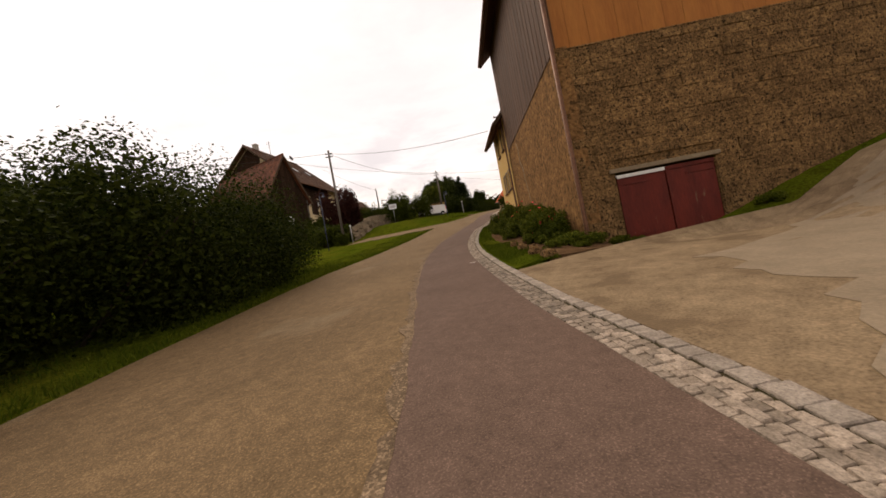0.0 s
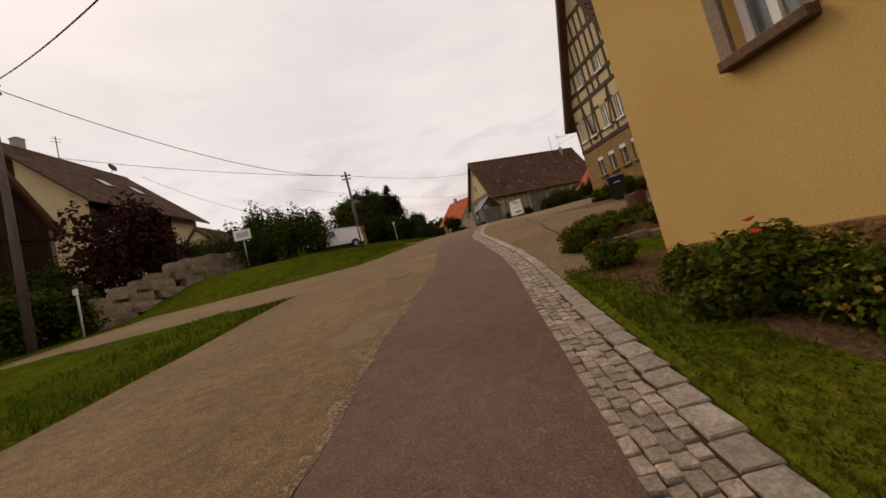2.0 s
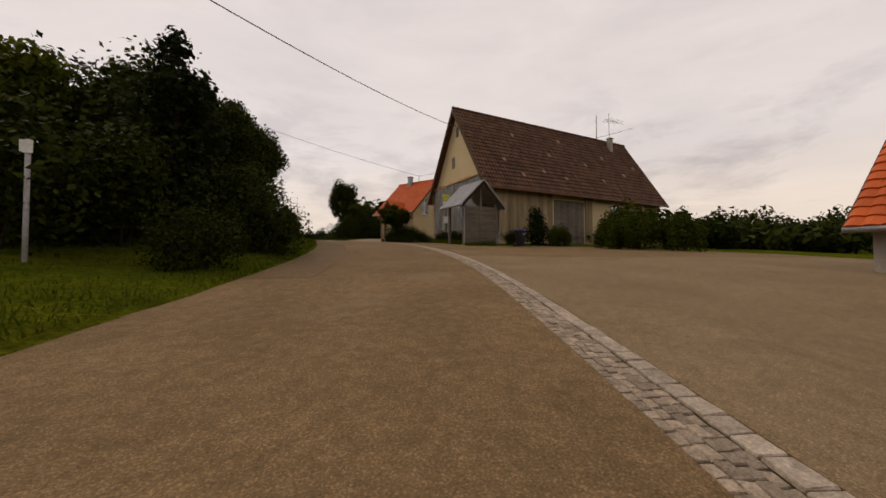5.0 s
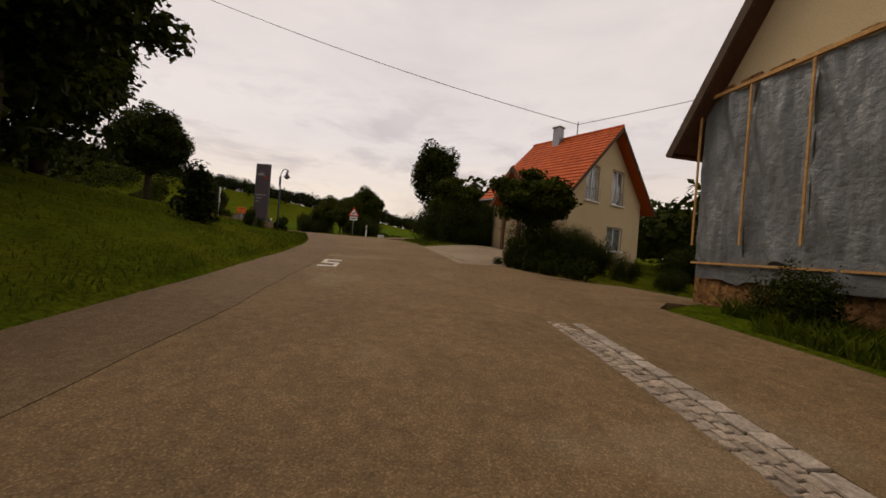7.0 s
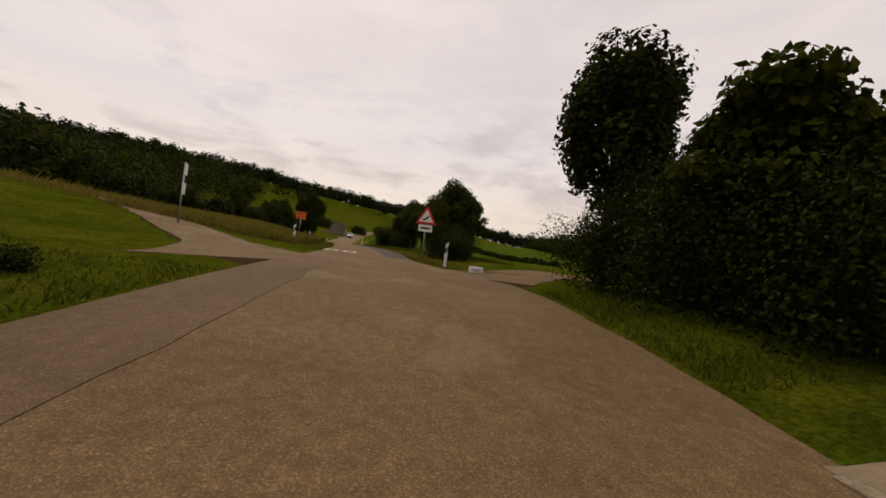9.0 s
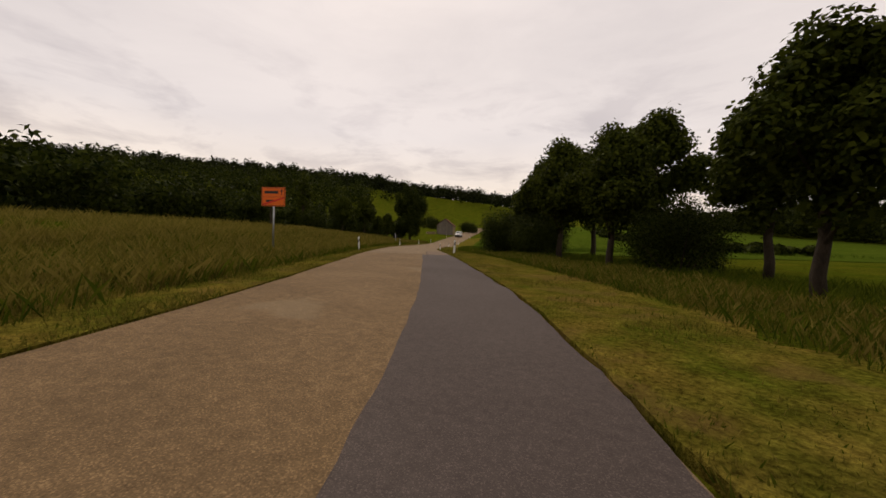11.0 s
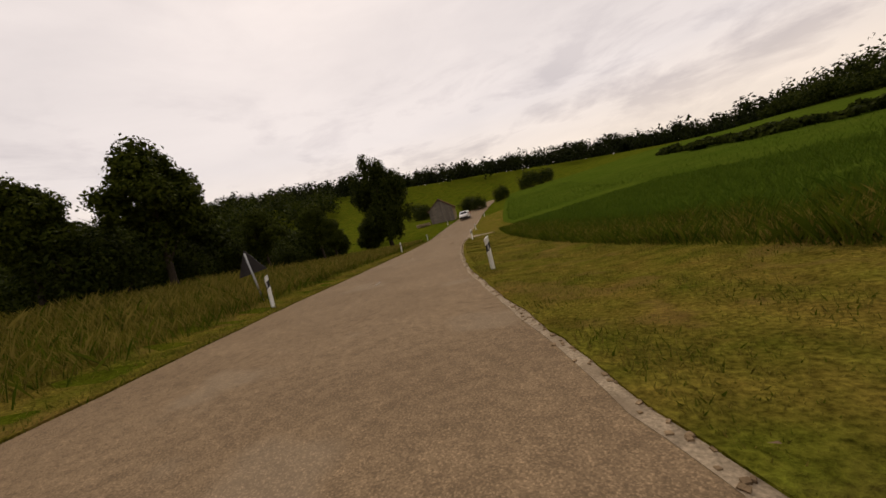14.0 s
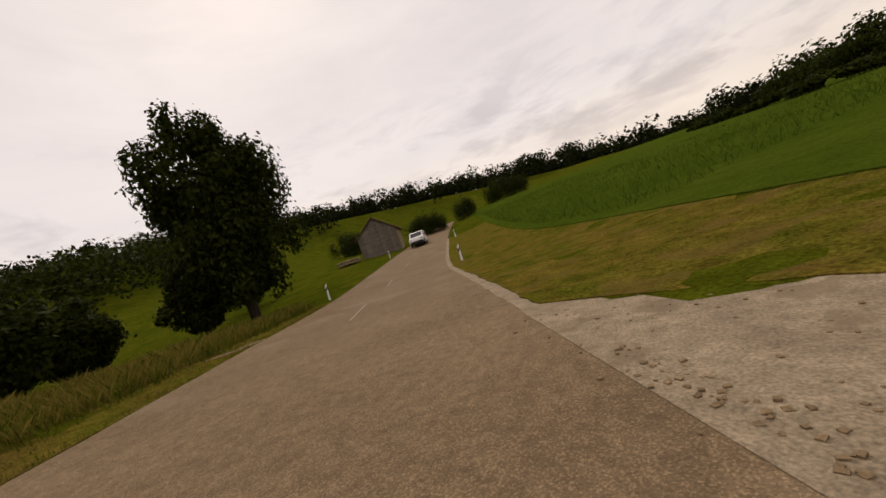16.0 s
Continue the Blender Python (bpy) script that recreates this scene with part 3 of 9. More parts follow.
def tiled_slope(name, length, slope, pitch, material, parent, m, tile=0.30, course=0.34, thick=0.05, label=""):
    """One roof slope: x along the ridge, rising along y at `pitch` radians from the eave; curved tiles in overlapping courses."""
    nx, ny = max(int(length / tile), 1), max(int(slope / course), 1)
    tx, cy = length / nx, slope / ny
    prof = [(0.0, 0.0), (0.22, 0.028), (0.5, 0.036), (0.75, 0.02), (1.0, 0.0)]
    verts, faces = [], []
    c, s = math.cos(pitch), math.sin(pitch)
    rnd = random.Random(nx * 31 + ny)
    for j in range(ny):
        for i in range(nx):
            base = len(verts)
            lift = rnd.uniform(0, 0.008)
            for u, hgt in prof:
                for v, up in ((0.0, 0.045), (1.06, 0.0)):
                    y = (j + v) * cy
                    n = hgt + up + lift
                    verts.append(((i + u) * tx, y * c - n * s, y * s + n * c))
            for k in range(4):
                a = base + 2 * k
                faces.append((a, a + 2, a + 3, a + 1))
                # front lip of the tile
            b2 = len(verts)
            for u, hgt in prof:
                y = j * cy
                n = hgt - 0.0
                verts.append(((i + u) * tx, y * c - n * s, y * s + n * c))
            for k in range(4):
                faces.append((b2 + k, b2 + k + 1, base + 2 * (k + 1), base + 2 * k))
    # the boarded slab under the tiles
    base = len(verts)
    for x in (0, length):
        for y, n in ((0, 0.0), (slope, 0.0), (slope, -thick - 0.1), (0, -thick - 0.1)):
            verts.append((x, y * c - n * s, y * s + n * c))
    faces += [tuple(base + k for k in q) for q in ((0, 1, 2, 3), (7, 6, 5, 4), (0, 4, 5, 1), (1, 5, 6, 2), (2, 6, 7, 3), (3, 7, 4, 0))]
    mv = [m @ Vector(v) for v in verts]
    return link_mesh(name, mv, faces, material, parent, label, kind="stuff")


def tile_window(parent, cx, z0, w, hgt, m, frame_mat="white_paint", sill="ashlar", inset=0.12, bars=1, surround=None, curtain=False):
    """A framed window in an opening centred at cx, from z0 up, in the wall's own x-z plane."""
    bm = bmesh.new()
    f = 0.055
    for d in ((cx - w / 2, cx - w / 2 + f, z0, z0 + hgt), (cx + w / 2 - f, cx + w / 2, z0, z0 + hgt), (cx - w / 2 + f, cx + w / 2 - f, z0, z0 + f), (cx - w / 2 + f, cx + w / 2 - f, z0 + hgt - f, z0 + hgt)):
        add_box(bm, d[0], d[1], inset, inset + 0.07, d[2], d[3])
    for k in range(bars):
        x = cx - w / 2 + (k + 1) * w / (bars + 1)
        add_box(bm, x - 0.03, x + 0.03, inset - 0.01, inset + 0.06, z0 + f, z0 + hgt - f)
    bmesh.ops.transform(bm, matrix=m, verts=bm.verts)
    win = part("window", bm, frame_mat, parent, "")
    box("pane", (cx - w / 2 + f, cx + w / 2 - f, inset + 0.025, inset + 0.037, z0 + f, z0 + hgt - f), "glass", win, m=m)
    # sheet behind the pane: a curtain, else black in place of the unlit room
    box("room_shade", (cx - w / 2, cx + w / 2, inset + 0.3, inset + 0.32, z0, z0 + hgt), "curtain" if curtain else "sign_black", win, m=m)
    if sill:
        box("sill", (cx - w / 2 - 0.08, cx + w / 2 + 0.08, -0.1, inset, z0 - 0.09, z0 - 0.002), sill, win, bevel=0.012, m=m)
    if surround:
        bm = bmesh.new()
        e = 0.1
        for d in ((cx - w / 2 - e, cx - w / 2, z0, z0 + hgt), (cx + w / 2, cx + w / 2 + e, z0, z0 + hgt), (cx - w / 2 - e, cx + w / 2 + e, z0 + hgt, z0 + hgt + e)):
            add_box(bm, d[0], d[1], -0.02, 0.03, d[2], d[3])
        bmesh.ops.transform(bm, matrix=m, verts=bm.verts)
        part("surround", bm, surround, win)
    return win


def frame_at(x, y, z, ax, ay):
    """A frame at a wall's left foot, seen from outside: x runs along the wall towards (ax, ay), y goes into the house, z up."""
    d = Vector((ax - x, ay - y, 0)).normalized()
    n = Vector((-d.y, d.x, 0))
    m = Matrix((d, n, Vector((0, 0, 1)))).transposed().to_4x4()
    m.translation = (x, y, z)
    return m


# ---- the road's line and the lie of the land ----
def spline(pts, n=24):
    pts, out = np.array(pts, float), []
    for i in range(len(pts) - 1):
        p1, p2 = pts[i], pts[i + 1]
        p0 = pts[i - 1] if i else 2 * p1 - p2
        p3 = pts[i + 2] if i + 2 < len(pts) else 2 * p2 - p1
        for u in np.arange(n) / n:
            out.append(0.5 * (2 * p1 + (p2 - p0) * u + (2 * p0 - 5 * p1 + 4 * p2 - p3) * u * u + (3 * p1 - p0 - 3 * p2 + p3) * u**3))
    return np.array(out + [pts[-1]])


_fine = spline(ROAD)
_run = np.r_[0, np.cumsum(np.hypot(*np.diff(_fine[:, :2], axis=0).T))]
RS = np.arange(0, _run[-1], 0.5)
RC = np.stack([np.interp(RS, _run, _fine[:, k]) for k in range(3)], 1)
RT = np.gradient(RC[:, :2], axis=0)
RT /= np.linalg.norm(RT, axis=1)[:, None]
RS = RS - 30.0
S_END = float(RS[-1])
CROSS = ((-30, 0.0), (130, 0.0), (145, 0.04), (160, 0.07), (183, 0.055), (215, 0.05), (250, 0.0), (300, 0.0))


def fall(s):
    return np.interp(s, [c[0] for c in CROSS], [c[1] for c in CROSS])


def rp(s, d, up=0.0):
    """The place at station s along the road, d metres to the right of its line, up metres over the carriageway."""
    x, y, z = (np.interp(s, RS, RC[:, k]) for k in range(3))
    tx, ty = np.interp(s, RS, RT[:, 0]), np.interp(s, RS, RT[:, 1])
    return Vector((x + d * ty, y - d * tx, z + up - float(np.clip(d, -6, 3)) * float(fall(s))))


def heading(s):
    """Degrees by which the road's line at s is turned to the left of +y."""
    return math.degrees(math.atan2(-np.interp(s, RS, RT[:, 0]), np.interp(s, RS, RT[:, 1])))


OFFS = (2.5, 5, 7, 10, 15, 25, 50, 110)
LAND_R = {
    -30: (0, 0, 0.1, 0.3, 0.8, 1.5, 2.5, 4), 0: (0, 0, 0.05, 0.3, 1.0, 2, 3, 4), 6: (0, -0.1, -0.1, 0.4, 1.5, 2.2, 3, 4), 9.5: (0.0, -0.40, -0.45, 0.7, 1.9, 2.5, 3, 4),
    13: (0.05, 0.12, 0.1, 0.3, 1.5, 2.5, 3, 4), 25: (0.02, 0.08, 0.12, 0.2, 0.5, 1, 2, 4), 30: (0, -0.05, 0, 0.1, 0.2, 0.5, 1, 2), 44: (0, -0.35, -0.35, -0.25, -0.1, 0, 1, 2),
    56: (0, -0.05, -0.05, 0, 0, 0, 0, 0), 66: (0, 0.12, 0.16, 0.2, 0.2, 0.2, 0, -1), 73: (0, 0.0, -0.2, -0.7, -1.2, -1.6, -2, 0), 80: (0, 0.3, 0.25, 0.1, -0.6, -1.2, -2, 1),
    95: (0, 0.2, 0.2, 0.1, -0.2, -0.5, 0, 3), 112: (0, 0.1, 0.1, 0.1, 0.1, 0.2, 0.6, 2), 128: (0, 0.05, 0.1, 0.15, 0.25, 0.4, 0.5, 1.0), 160: (0, 0.06, 0.14, 0.22, 0.35, 0.45, 0.6, 1.2), 210: (0, 0.1, 0.28, 0.5, 0.75, 1.1, 1.6, 3.0), 300: (0, 0.3, 0.6, 1, 1.5, 2, 3, 5),
}
LAND_L = {
    -30: (0, 0.02, 0.1, 0.2, 0.3, 0.6, 1.2, 2), 26: (0, 0.02, 0.08, 0.12, 0.2, 0.6, 1.2, 2), 33.5: (0, 0.02, 0.05, 0.1, 0.25, 0.8, 1.4, 2), 37: (0, 0.62, 1.0, 1.15, 1.2, 1.5, 2, 3), 40.2: (0, 0.62, 0.98, 1.1, 1.2, 1.5, 2, 3), 42.5: (0, 0.2, 0.6, 0.9, 1.1, 1.4, 2, 3), 45: (0, 0.45, 0.8, 0.95, 1.1, 1.4, 2, 3), 48.5: (0, 0.45, 0.75, 0.9, 1.0, 1.3, 2, 3),
    53: (0, 0.1, 0.4, 0.8, 1.2, 2, 3, 5), 60: (0, 0.6, 1.3, 2.2, 3.0, 3.8, 5, 8), 72: (0, 0.55, 1.1, 1.9, 2.8, 4, 6, 10), 80: (0, 0.4, 0.8, 1.3, 2.0, 3, 5, 10), 88: (0, 0.0, 0.1, 0.4, 0.9, 1.8, 4, 9), 97: (0, 0.05, 0.2, 0.6, 1.2, 2.2, 4, 9),
    112: (0, 0, 0.0, 0.2, 0.9, 1.8, 3, 5), 125: (0, 0, 0.2, 0.7, 1.2, 1.6, 1.6, 2), 140: (0, 0, 0.45, 1.1, 1.7, 2.0, 1.6, 1.5), 165: (0, 0, 0.5, 1.2, 1.8, 1.9, 1.2, 1), 182: (0, 0, 0.3, 0.8, 1.2, 1.2, 0.5, 0), 215: (0, -0.1, -0.1, -0.2, -0.3, -0.5, -0.5, 1), 240: (0, 0, 0.1, 0.3, 0.8, 1.5, 4, 8), 300: (0, 0, 0.1, 0.3, 0.8, 1.5, 4, 8),
}


def _table(t):
    ks = np.array(sorted(t), float)
    return ks, np.array([t[k] for k in sorted(t)], float)


_TR, _TL = _table(LAND_R), _table(LAND_L)


def _look_up(tab, s, a):
    ks, rows = tab
    i = np.clip(np.searchsorted(ks, s) - 1, 0, len(ks) - 2)
    u = np.clip((s - ks[i]) / (ks[i + 1] - ks[i]), 0, 1)
    u = u * u * (3 - 2 * u)
    j = np.clip(np.searchsorted(OFFS, a) - 1, 0, len(OFFS) - 2)
    o = np.array(OFFS)
    v = np.clip((a - o[j]) / (o[j + 1] - o[j]), 0, 1)
    return (rows[i, j] * (1 - v) + rows[i, j + 1] * v) * (1 - u) + (rows[i + 1, j] * (1 - v) + rows[i + 1, j + 1] * v) * u


def land(x, y):
    """Height of the ground at arrays of x and y, with the station and the offset of each place."""
    x, y = np.atleast_1d(np.asarray(x, float)), np.atleast_1d(np.asarray(y, float))
    z, ss, dd = np.empty_like(x), np.empty_like(x), np.empty_like(x)
    c = RC[::2]
    t = RT[::2]
    st = RS[::2]
    for a in range(0, len(x), 4000):
        dx, dy = x[a : a + 4000, None] - c[None, :, 0], y[a : a + 4000, None] - c[None, :, 1]
        q = dx * dx + dy * dy
        i = q.argmin(1)
        k = np.arange(len(i))
        s = st[i] + dx[k, i] * t[i, 0] + dy[k, i] * t[i, 1]
        d = dx[k, i] * t[i, 1] - dy[k, i] * t[i, 0]
        far = np.sqrt(q[k, i])
        wide = 0.6 + 0.35 * np.maximum(far - 4, 0)
        w = np.exp(-(q - q[k, i][:, None]) / (2 * (wide * np.maximum(far, 3))[:, None]))
        base = (w * c[None, :, 2]).sum(1) / w.sum(1)
        near = far < 6
        base = np.where(near, np.interp(s, st, c[:, 2]), base)
        absd = np.where(far > 6, far, np.abs(d))
        up = np.where(d > 0, _look_up(_TR, s, absd), _look_up(_TL, s, absd))
        z[a : a + 4000] = base + up - np.clip(d, -6, 3) * fall(s) * np.clip(1.6 - absd / 12, 0, 1)
        ss[a : a + 4000], dd[a : a + 4000] = s, np.sign(d) * absd
    # wooded hills round the valley
    r, az = np.hypot(x + 10, y - 115), np.degrees(np.arctan2(-(x + 10), y - 115))
    crest = 4 + 300 * np.tan(np.radians(np.interp(az, (-180, -100, -60, -27, -14, -3, 5, 22, 44, 56, 69, 79, 110, 180), (3.5, 2.4, 1.2, 1.8, 3.2, 3.2, 4.4, 6.6, 8.6, 9.1, 8.6, 8.0, 6.3, 3.5))))
    w, v = np.clip((r - 110) / 190, 0, 1), np.clip((np.abs(dd) - 22) / 60, 0, 1)
    w = w * w * (3 - 2 * w) * v * v * (3 - 2 * v)
    z = z * (1 - w) + crest * w
    return z, ss, dd


def ground_z(x, y):
    return float(land([x], [y])[0][0])


def on_land(s, d, up=0.0):
    p = rp(s, d)
    return Vector((p.x, p.y, ground_z(p.x, p.y) + up))


def rotz(a):
    return Matrix.Rotation(radians(a), 4, "Z")


# ---- ground: one sheet from the roadside to the hills ----
def lateral(knots, s):
    return float(np.interp(s, [k[0] for k in knots], [k[1] for k in knots]))


EDGE_L = ((-30, -4.4), (3, -4.2), (13, -4.9), (20, -4.6), (28, -4.0), (32, -3.6), (40, -3.2), (50, -2.9), (57, -2.8), (71, -2.95), (80, -2.7), (88, -2.8), (97, -3.0), (112, -3.3), (126, -3.8), (140, -4.1), (160, -4.4), (183, -4.5), (215, -4.4), (250, -3.6), (300, -3.2))
GUTTER = 0.45
COBBLE = ((-30, 1.3), (1, 1.13), (4, 0.85), (9, 0.66), (12, 0.5), (18, 0.15), (21, 0.05), (24, 0.40), (26, 0.68), (27.5, 0.82), (30, 0.88), (33, 0.84), (34.5, 0.90), (36, 0.95), (40, 1.05), (46, 1.18), (56, 1.38), (60, 1.5), (64, 1.68), (66, 1.76), (68.4, 1.72))
EDGE_R = COBBLE + ((68.6, 2.25), (70.5, 2.4), (75, 2.05), (79, 2.28), (83, 2.85), (87, 3.2), (90, 2.9), (92, 1.6), (95, 0.75), (98, 0.75), (105, 1.1), (112, 1.37), (124, 1.25), (131, 1.05), (140, 0.88), (150, 0.8), (159, 0.55), (168, 0.5), (178, 0.56), (187, 0.95), (200, 1.6), (220, 2.2), (250, 2.6), (300, 2.8))


PAVED = []


def paved(s0, s1, left, right):
    """Remembers where paving lies, so that the turf dips below it."""
    PAVED.append((s0, s1, left, right))


PAVES = [
    ("forecourt", -16, 9.6, lambda s: lateral(COBBLE, s) + GUTTER - 0.01 if s < 6.6 else float(np.interp(s, (6.6, 7.2, 8.2, 9.6), (1.3, 2.7, 5.6, 10.5))), lambda s: float(np.interp(s, (-16, 2, 6, 9.6), (16, 16, 14, 12))), "gravel", "dusty gravel yard in front of the barn", "yard"),
    ("apron", 24.6, 37.8, lambda s: lateral(COBBLE, s) + GUTTER - 0.01, lambda s: float(np.interp(s, (24.6, 26, 27.2, 28.5, 34, 36, 38), (1.3, 1.9, 3.4, 12, 10, 8.6, 10))), "asphalt_old", "wide brown asphalt apron beside the street", "yard"),
    ("apron", 37.8, 56.3, lambda s: lateral(COBBLE, s) + GUTTER - 0.01, lambda s: float(np.interp(s, (37.8, 42, 56), (10, 14, 18))), "asphalt_pale", "wide pale worn asphalt apron of the square", "yard"),
    ("pavement", 55.5, 75, lambda s: lateral(COBBLE, s) + GUTTER - 0.01 if s < 68.5 else float(np.interp(s, (68.5, 69, 71, 75), (1.74, 1.8, 2.0, 1.7))), lambda s: float(np.interp(s, (56, 58, 61.5, 62.5, 66, 69.6, 70.3, 70.8, 72.3, 72.5, 73.7, 75), (18, 18, 12, 4.4, 4.1, 4.0, 5.0, 12, 12, 4.3, 3.5, 3.1))), "asphalt_old", "tan asphalt pavement beside the bus shelter", "paving"),
    ("grass_verge", 6.8, 25, lambda s: lateral(COBBLE, s) + GUTTER - 0.01, lambda s: float(np.interp(s, (6.8, 7.6, 9.4, 12, 15, 22, 25), (1.3, 2.1, 2.1, 1.6, 1.3, 1.3, 1.2))), "turf", "grass strip between gutter and flower bed", "verge"),
    ("flower_bed", 7.4, 25, lambda s: float(np.interp(s, (7.4, 9.4, 12, 15, 22, 25), (2.05, 2.05, 1.55, 1.25, 1.25, 1.15))), lambda s: float(np.interp(s, (7.4, 8.6, 9.8, 12, 23, 25), (2.6, 3.9, 4.2, 3.6, 3.4, 2.9))), "dirt", "brown soil of the flower bed", "flower bed"),
    ("driveway", 74.6, 81.9, lambda s: lateral(EDGE_R, s) - 0.15, lambda s: float(np.interp(s, (74.6, 76, 79, 81, 81.9), (3.6, 7.5, 8.5, 7, 3.2))), "concrete", "pale concrete block drive of the red roofed house", "paving"),
    ("garden_path", 41.4, 43.7, lambda s: -11.5, lambda s: lateral(EDGE_L, s) + 0.4, "asphalt_old", "tan asphalt drive up to the parked van", "path"),
    ("garden_path", 29.4, 34.2, lambda s: -12, lambda s: lateral(EDGE_L, s) + 0.5, "asphalt_old", "tan asphalt drive into the garden", "path"),
]
LANES = [(((3.6, 85.6), (0.6, 87.4), (-4.5, 89.9), (-14, 94)), 1.2), (((7.6, 88.6), (10.0, 92.6), (12.3, 97.6), (16.5, 104.5)), 1.5), (((-50.5, 176.5), (-59, 180.2), (-74, 184.8)), 1.2)]
for p in PAVES:
    paved(*p[1:5])


def sheet(name, xs, ys, drop=None, material="turf"):
    gx, gy = np.meshgrid(xs, ys)
    z, s, d = land(gx.ravel(), gy.ravel())
    el = np.interp(s, [k[0] for k in EDGE_L], [k[1] for k in EDGE_L])
    er = np.interp(s, [k[0] for k in EDGE_R], [k[1] for k in EDGE_R]) + 0.62 * (s < 68.5)
    inside = np.minimum(d - el, er - d)
    z = z - 0.35 * np.clip((inside + 0.15) / 1.2, 0, 1) - np.where(inside > -0.4, 0.03, 0)
    rough = np.array([noise.noise(Vector((a * 0.7, b * 0.7, 0.0))) for a, b in zip(gx.ravel(), gy.ravel())])
    z = z + 0.05 * rough * np.clip(-inside - 0.3, 0, 1) * (np.abs(d) < 80)
    for s0, s1, lf, rf in PAVED:
        q = np.where((s > s0 + 0.2) & (s < s1 - 0.2))[0]
        for k in q:
            m = min(d[k] - lf(s[k]), rf(s[k]) - d[k])
            if m > -0.1:
                z[k] -= min(0.06 + 0.3 * m, 0.5)
    for pts, half in LANES:
        for (ax, ay), (bx, by) in zip(pts, pts[1:]):
            ux, uy = bx - ax, by - ay
            u = np.clip(((gx.ravel() - ax) * ux + (gy.ravel() - ay) * uy) / (ux * ux + uy * uy), 0, 1)
            far = np.hypot(gx.ravel() - ax - u * ux, gy.ravel() - ay - u * uy)
            z = z - 0.15 * (far < half - 0.2)
    if drop is not None:
        z = z - drop(gx.ravel(), gy.ravel())
    n, w = len(ys), len(xs)
    idx = np.arange(n * w).reshape(n, w)
    faces = np.stack([idx[:-1, :-1], idx[:-1, 1:], idx[1:, 1:], idx[1:, :-1]], -1).reshape(-1, 4)
    return np.stack([gx.ravel(), gy.ravel(), z], 1), faces.tolist()


def spread(a, b, step, far, grow=1.18):
    mid = list(np.arange(a, b + 1e-6, step))
    lo, hi, st = [a], [b], step
    while hi[-1] < b + far:
        st *= grow
        lo.append(lo[-1] - st)
        hi.append(hi[-1] + st)
    return lo[:0:-1] + mid + hi[1:]


gv, gf = sheet("ground", spread(-62, 34, 0.75, 900), spread(-20, 200, 0.75, 900))
ground = link_mesh("ground", gv, gf, "turf", smooth=True)
tagged(ground, "rolling meadow and verge of uneven green turf", "ground", "", "structure")


def strip(name, s0, s1, left, right, material, up=0.0, step=0.5, cols=2, label="", thick=0.3, kind="structure", category="road"):
    """A band of paving between two offsets of the road's line, following its rise and cross fall."""
    st = np.arange(s0, s1 + 1e-6, step)
    verts, faces = [], []
    for s in st:
        a, b = left(s), right(s)
        for k in range(cols + 1):
            verts.append(rp(s, a + (b - a) * k / cols, up))
        verts.append(rp(s, b, up - thick))
        verts.append(rp(s, a, up - thick))
    w = cols + 3
    for i in range(len(st) - 1):
        for k in range(w):
            faces.append((i * w + k, i * w + (k + 1) % w, (i + 1) * w + (k + 1) % w, (i + 1) * w + k))
    faces.append(tuple(range(w))[::-1])
    faces.append(tuple((len(st) - 1) * w + k for k in range(w)))
    return tagged(link_mesh(name, verts, faces, material), label, category, "", kind)


def wob(s, k, a=0.06):
    return a * noise.noise(Vector((s * 0.9, k, 0))) + 0.5 * a * noise.noise(Vector((s * 3.1, k, 5)))


strip("road", -30, 127.5, lambda s: lateral(EDGE_L, s) + wob(s, 1), lambda s: lateral(EDGE_R, s) + 0.004 * (s < 69) + (wob(s, 2) if s > 70 else 0), "asphalt_old", 0.0, cols=6, label="worn tan asphalt village street with rough patches")
strip("road", 127.5, S_END, lambda s: lateral(EDGE_L, s) + wob(s, 1), lambda s: lateral(EDGE_R, s) + 0.004 * (s < 69) + (wob(s, 2) if s > 70 else 0), "asphalt_country", 0.0, cols=6, label="worn grey tan asphalt country road")
SEAM = ((-30, -0.35), (2, -0.4), (6, -0.6), (13, -0.95), (18, -1.26), (22, -1.15), (24.3, -1.02), (26.6, -0.68), (28, -0.45), (30.2, -0.37), (33.4, -0.33), (35.9, -0.14), (36.2, -0.1), (36.6, 0.9))
strip("asphalt_patch", -30, 36.5, lambda s: lateral(SEAM, s) + wob(s, 3, 0.05), lambda s: lateral(COBBLE, s), "asphalt_new", 0.006, step=0.25, cols=2, label="smoother purplish asphalt strip along the gutter", thick=0.1)
strip("asphalt_patch", 96, 126.5, lambda s: -0.4 + wob(s, 4, 0.04), lambda s: lateral(EDGE_R, s) + wob(s, 2), "asphalt_dark", 0.006, step=0.25, cols=2, label="dark grey renewed asphalt lane", thick=0.1)
strip("asphalt_patch", 126.5, 133.5, lambda s: -0.13 + wob(s, 9, 0.03), lambda s: lateral(EDGE_R, s) + wob(s, 2), "asphalt_faded", 0.006, step=0.25, cols=2, label="faded purplish asphalt lane", thick=0.1)
strip("crumbled_seam", -6, 27, lambda s: lateral(SEAM, s) - 0.09 + wob(s, 3, 0.05) + wob(s * 3, 41, 0.14), lambda s: lateral(SEAM, s) + 0.01 + wob(s, 3, 0.05) + wob(s * 4, 43, 0.03), "stony_seam", 0.0085, step=0.125, cols=1, label="crumbled stony seam between two asphalt layers", thick=0.05)
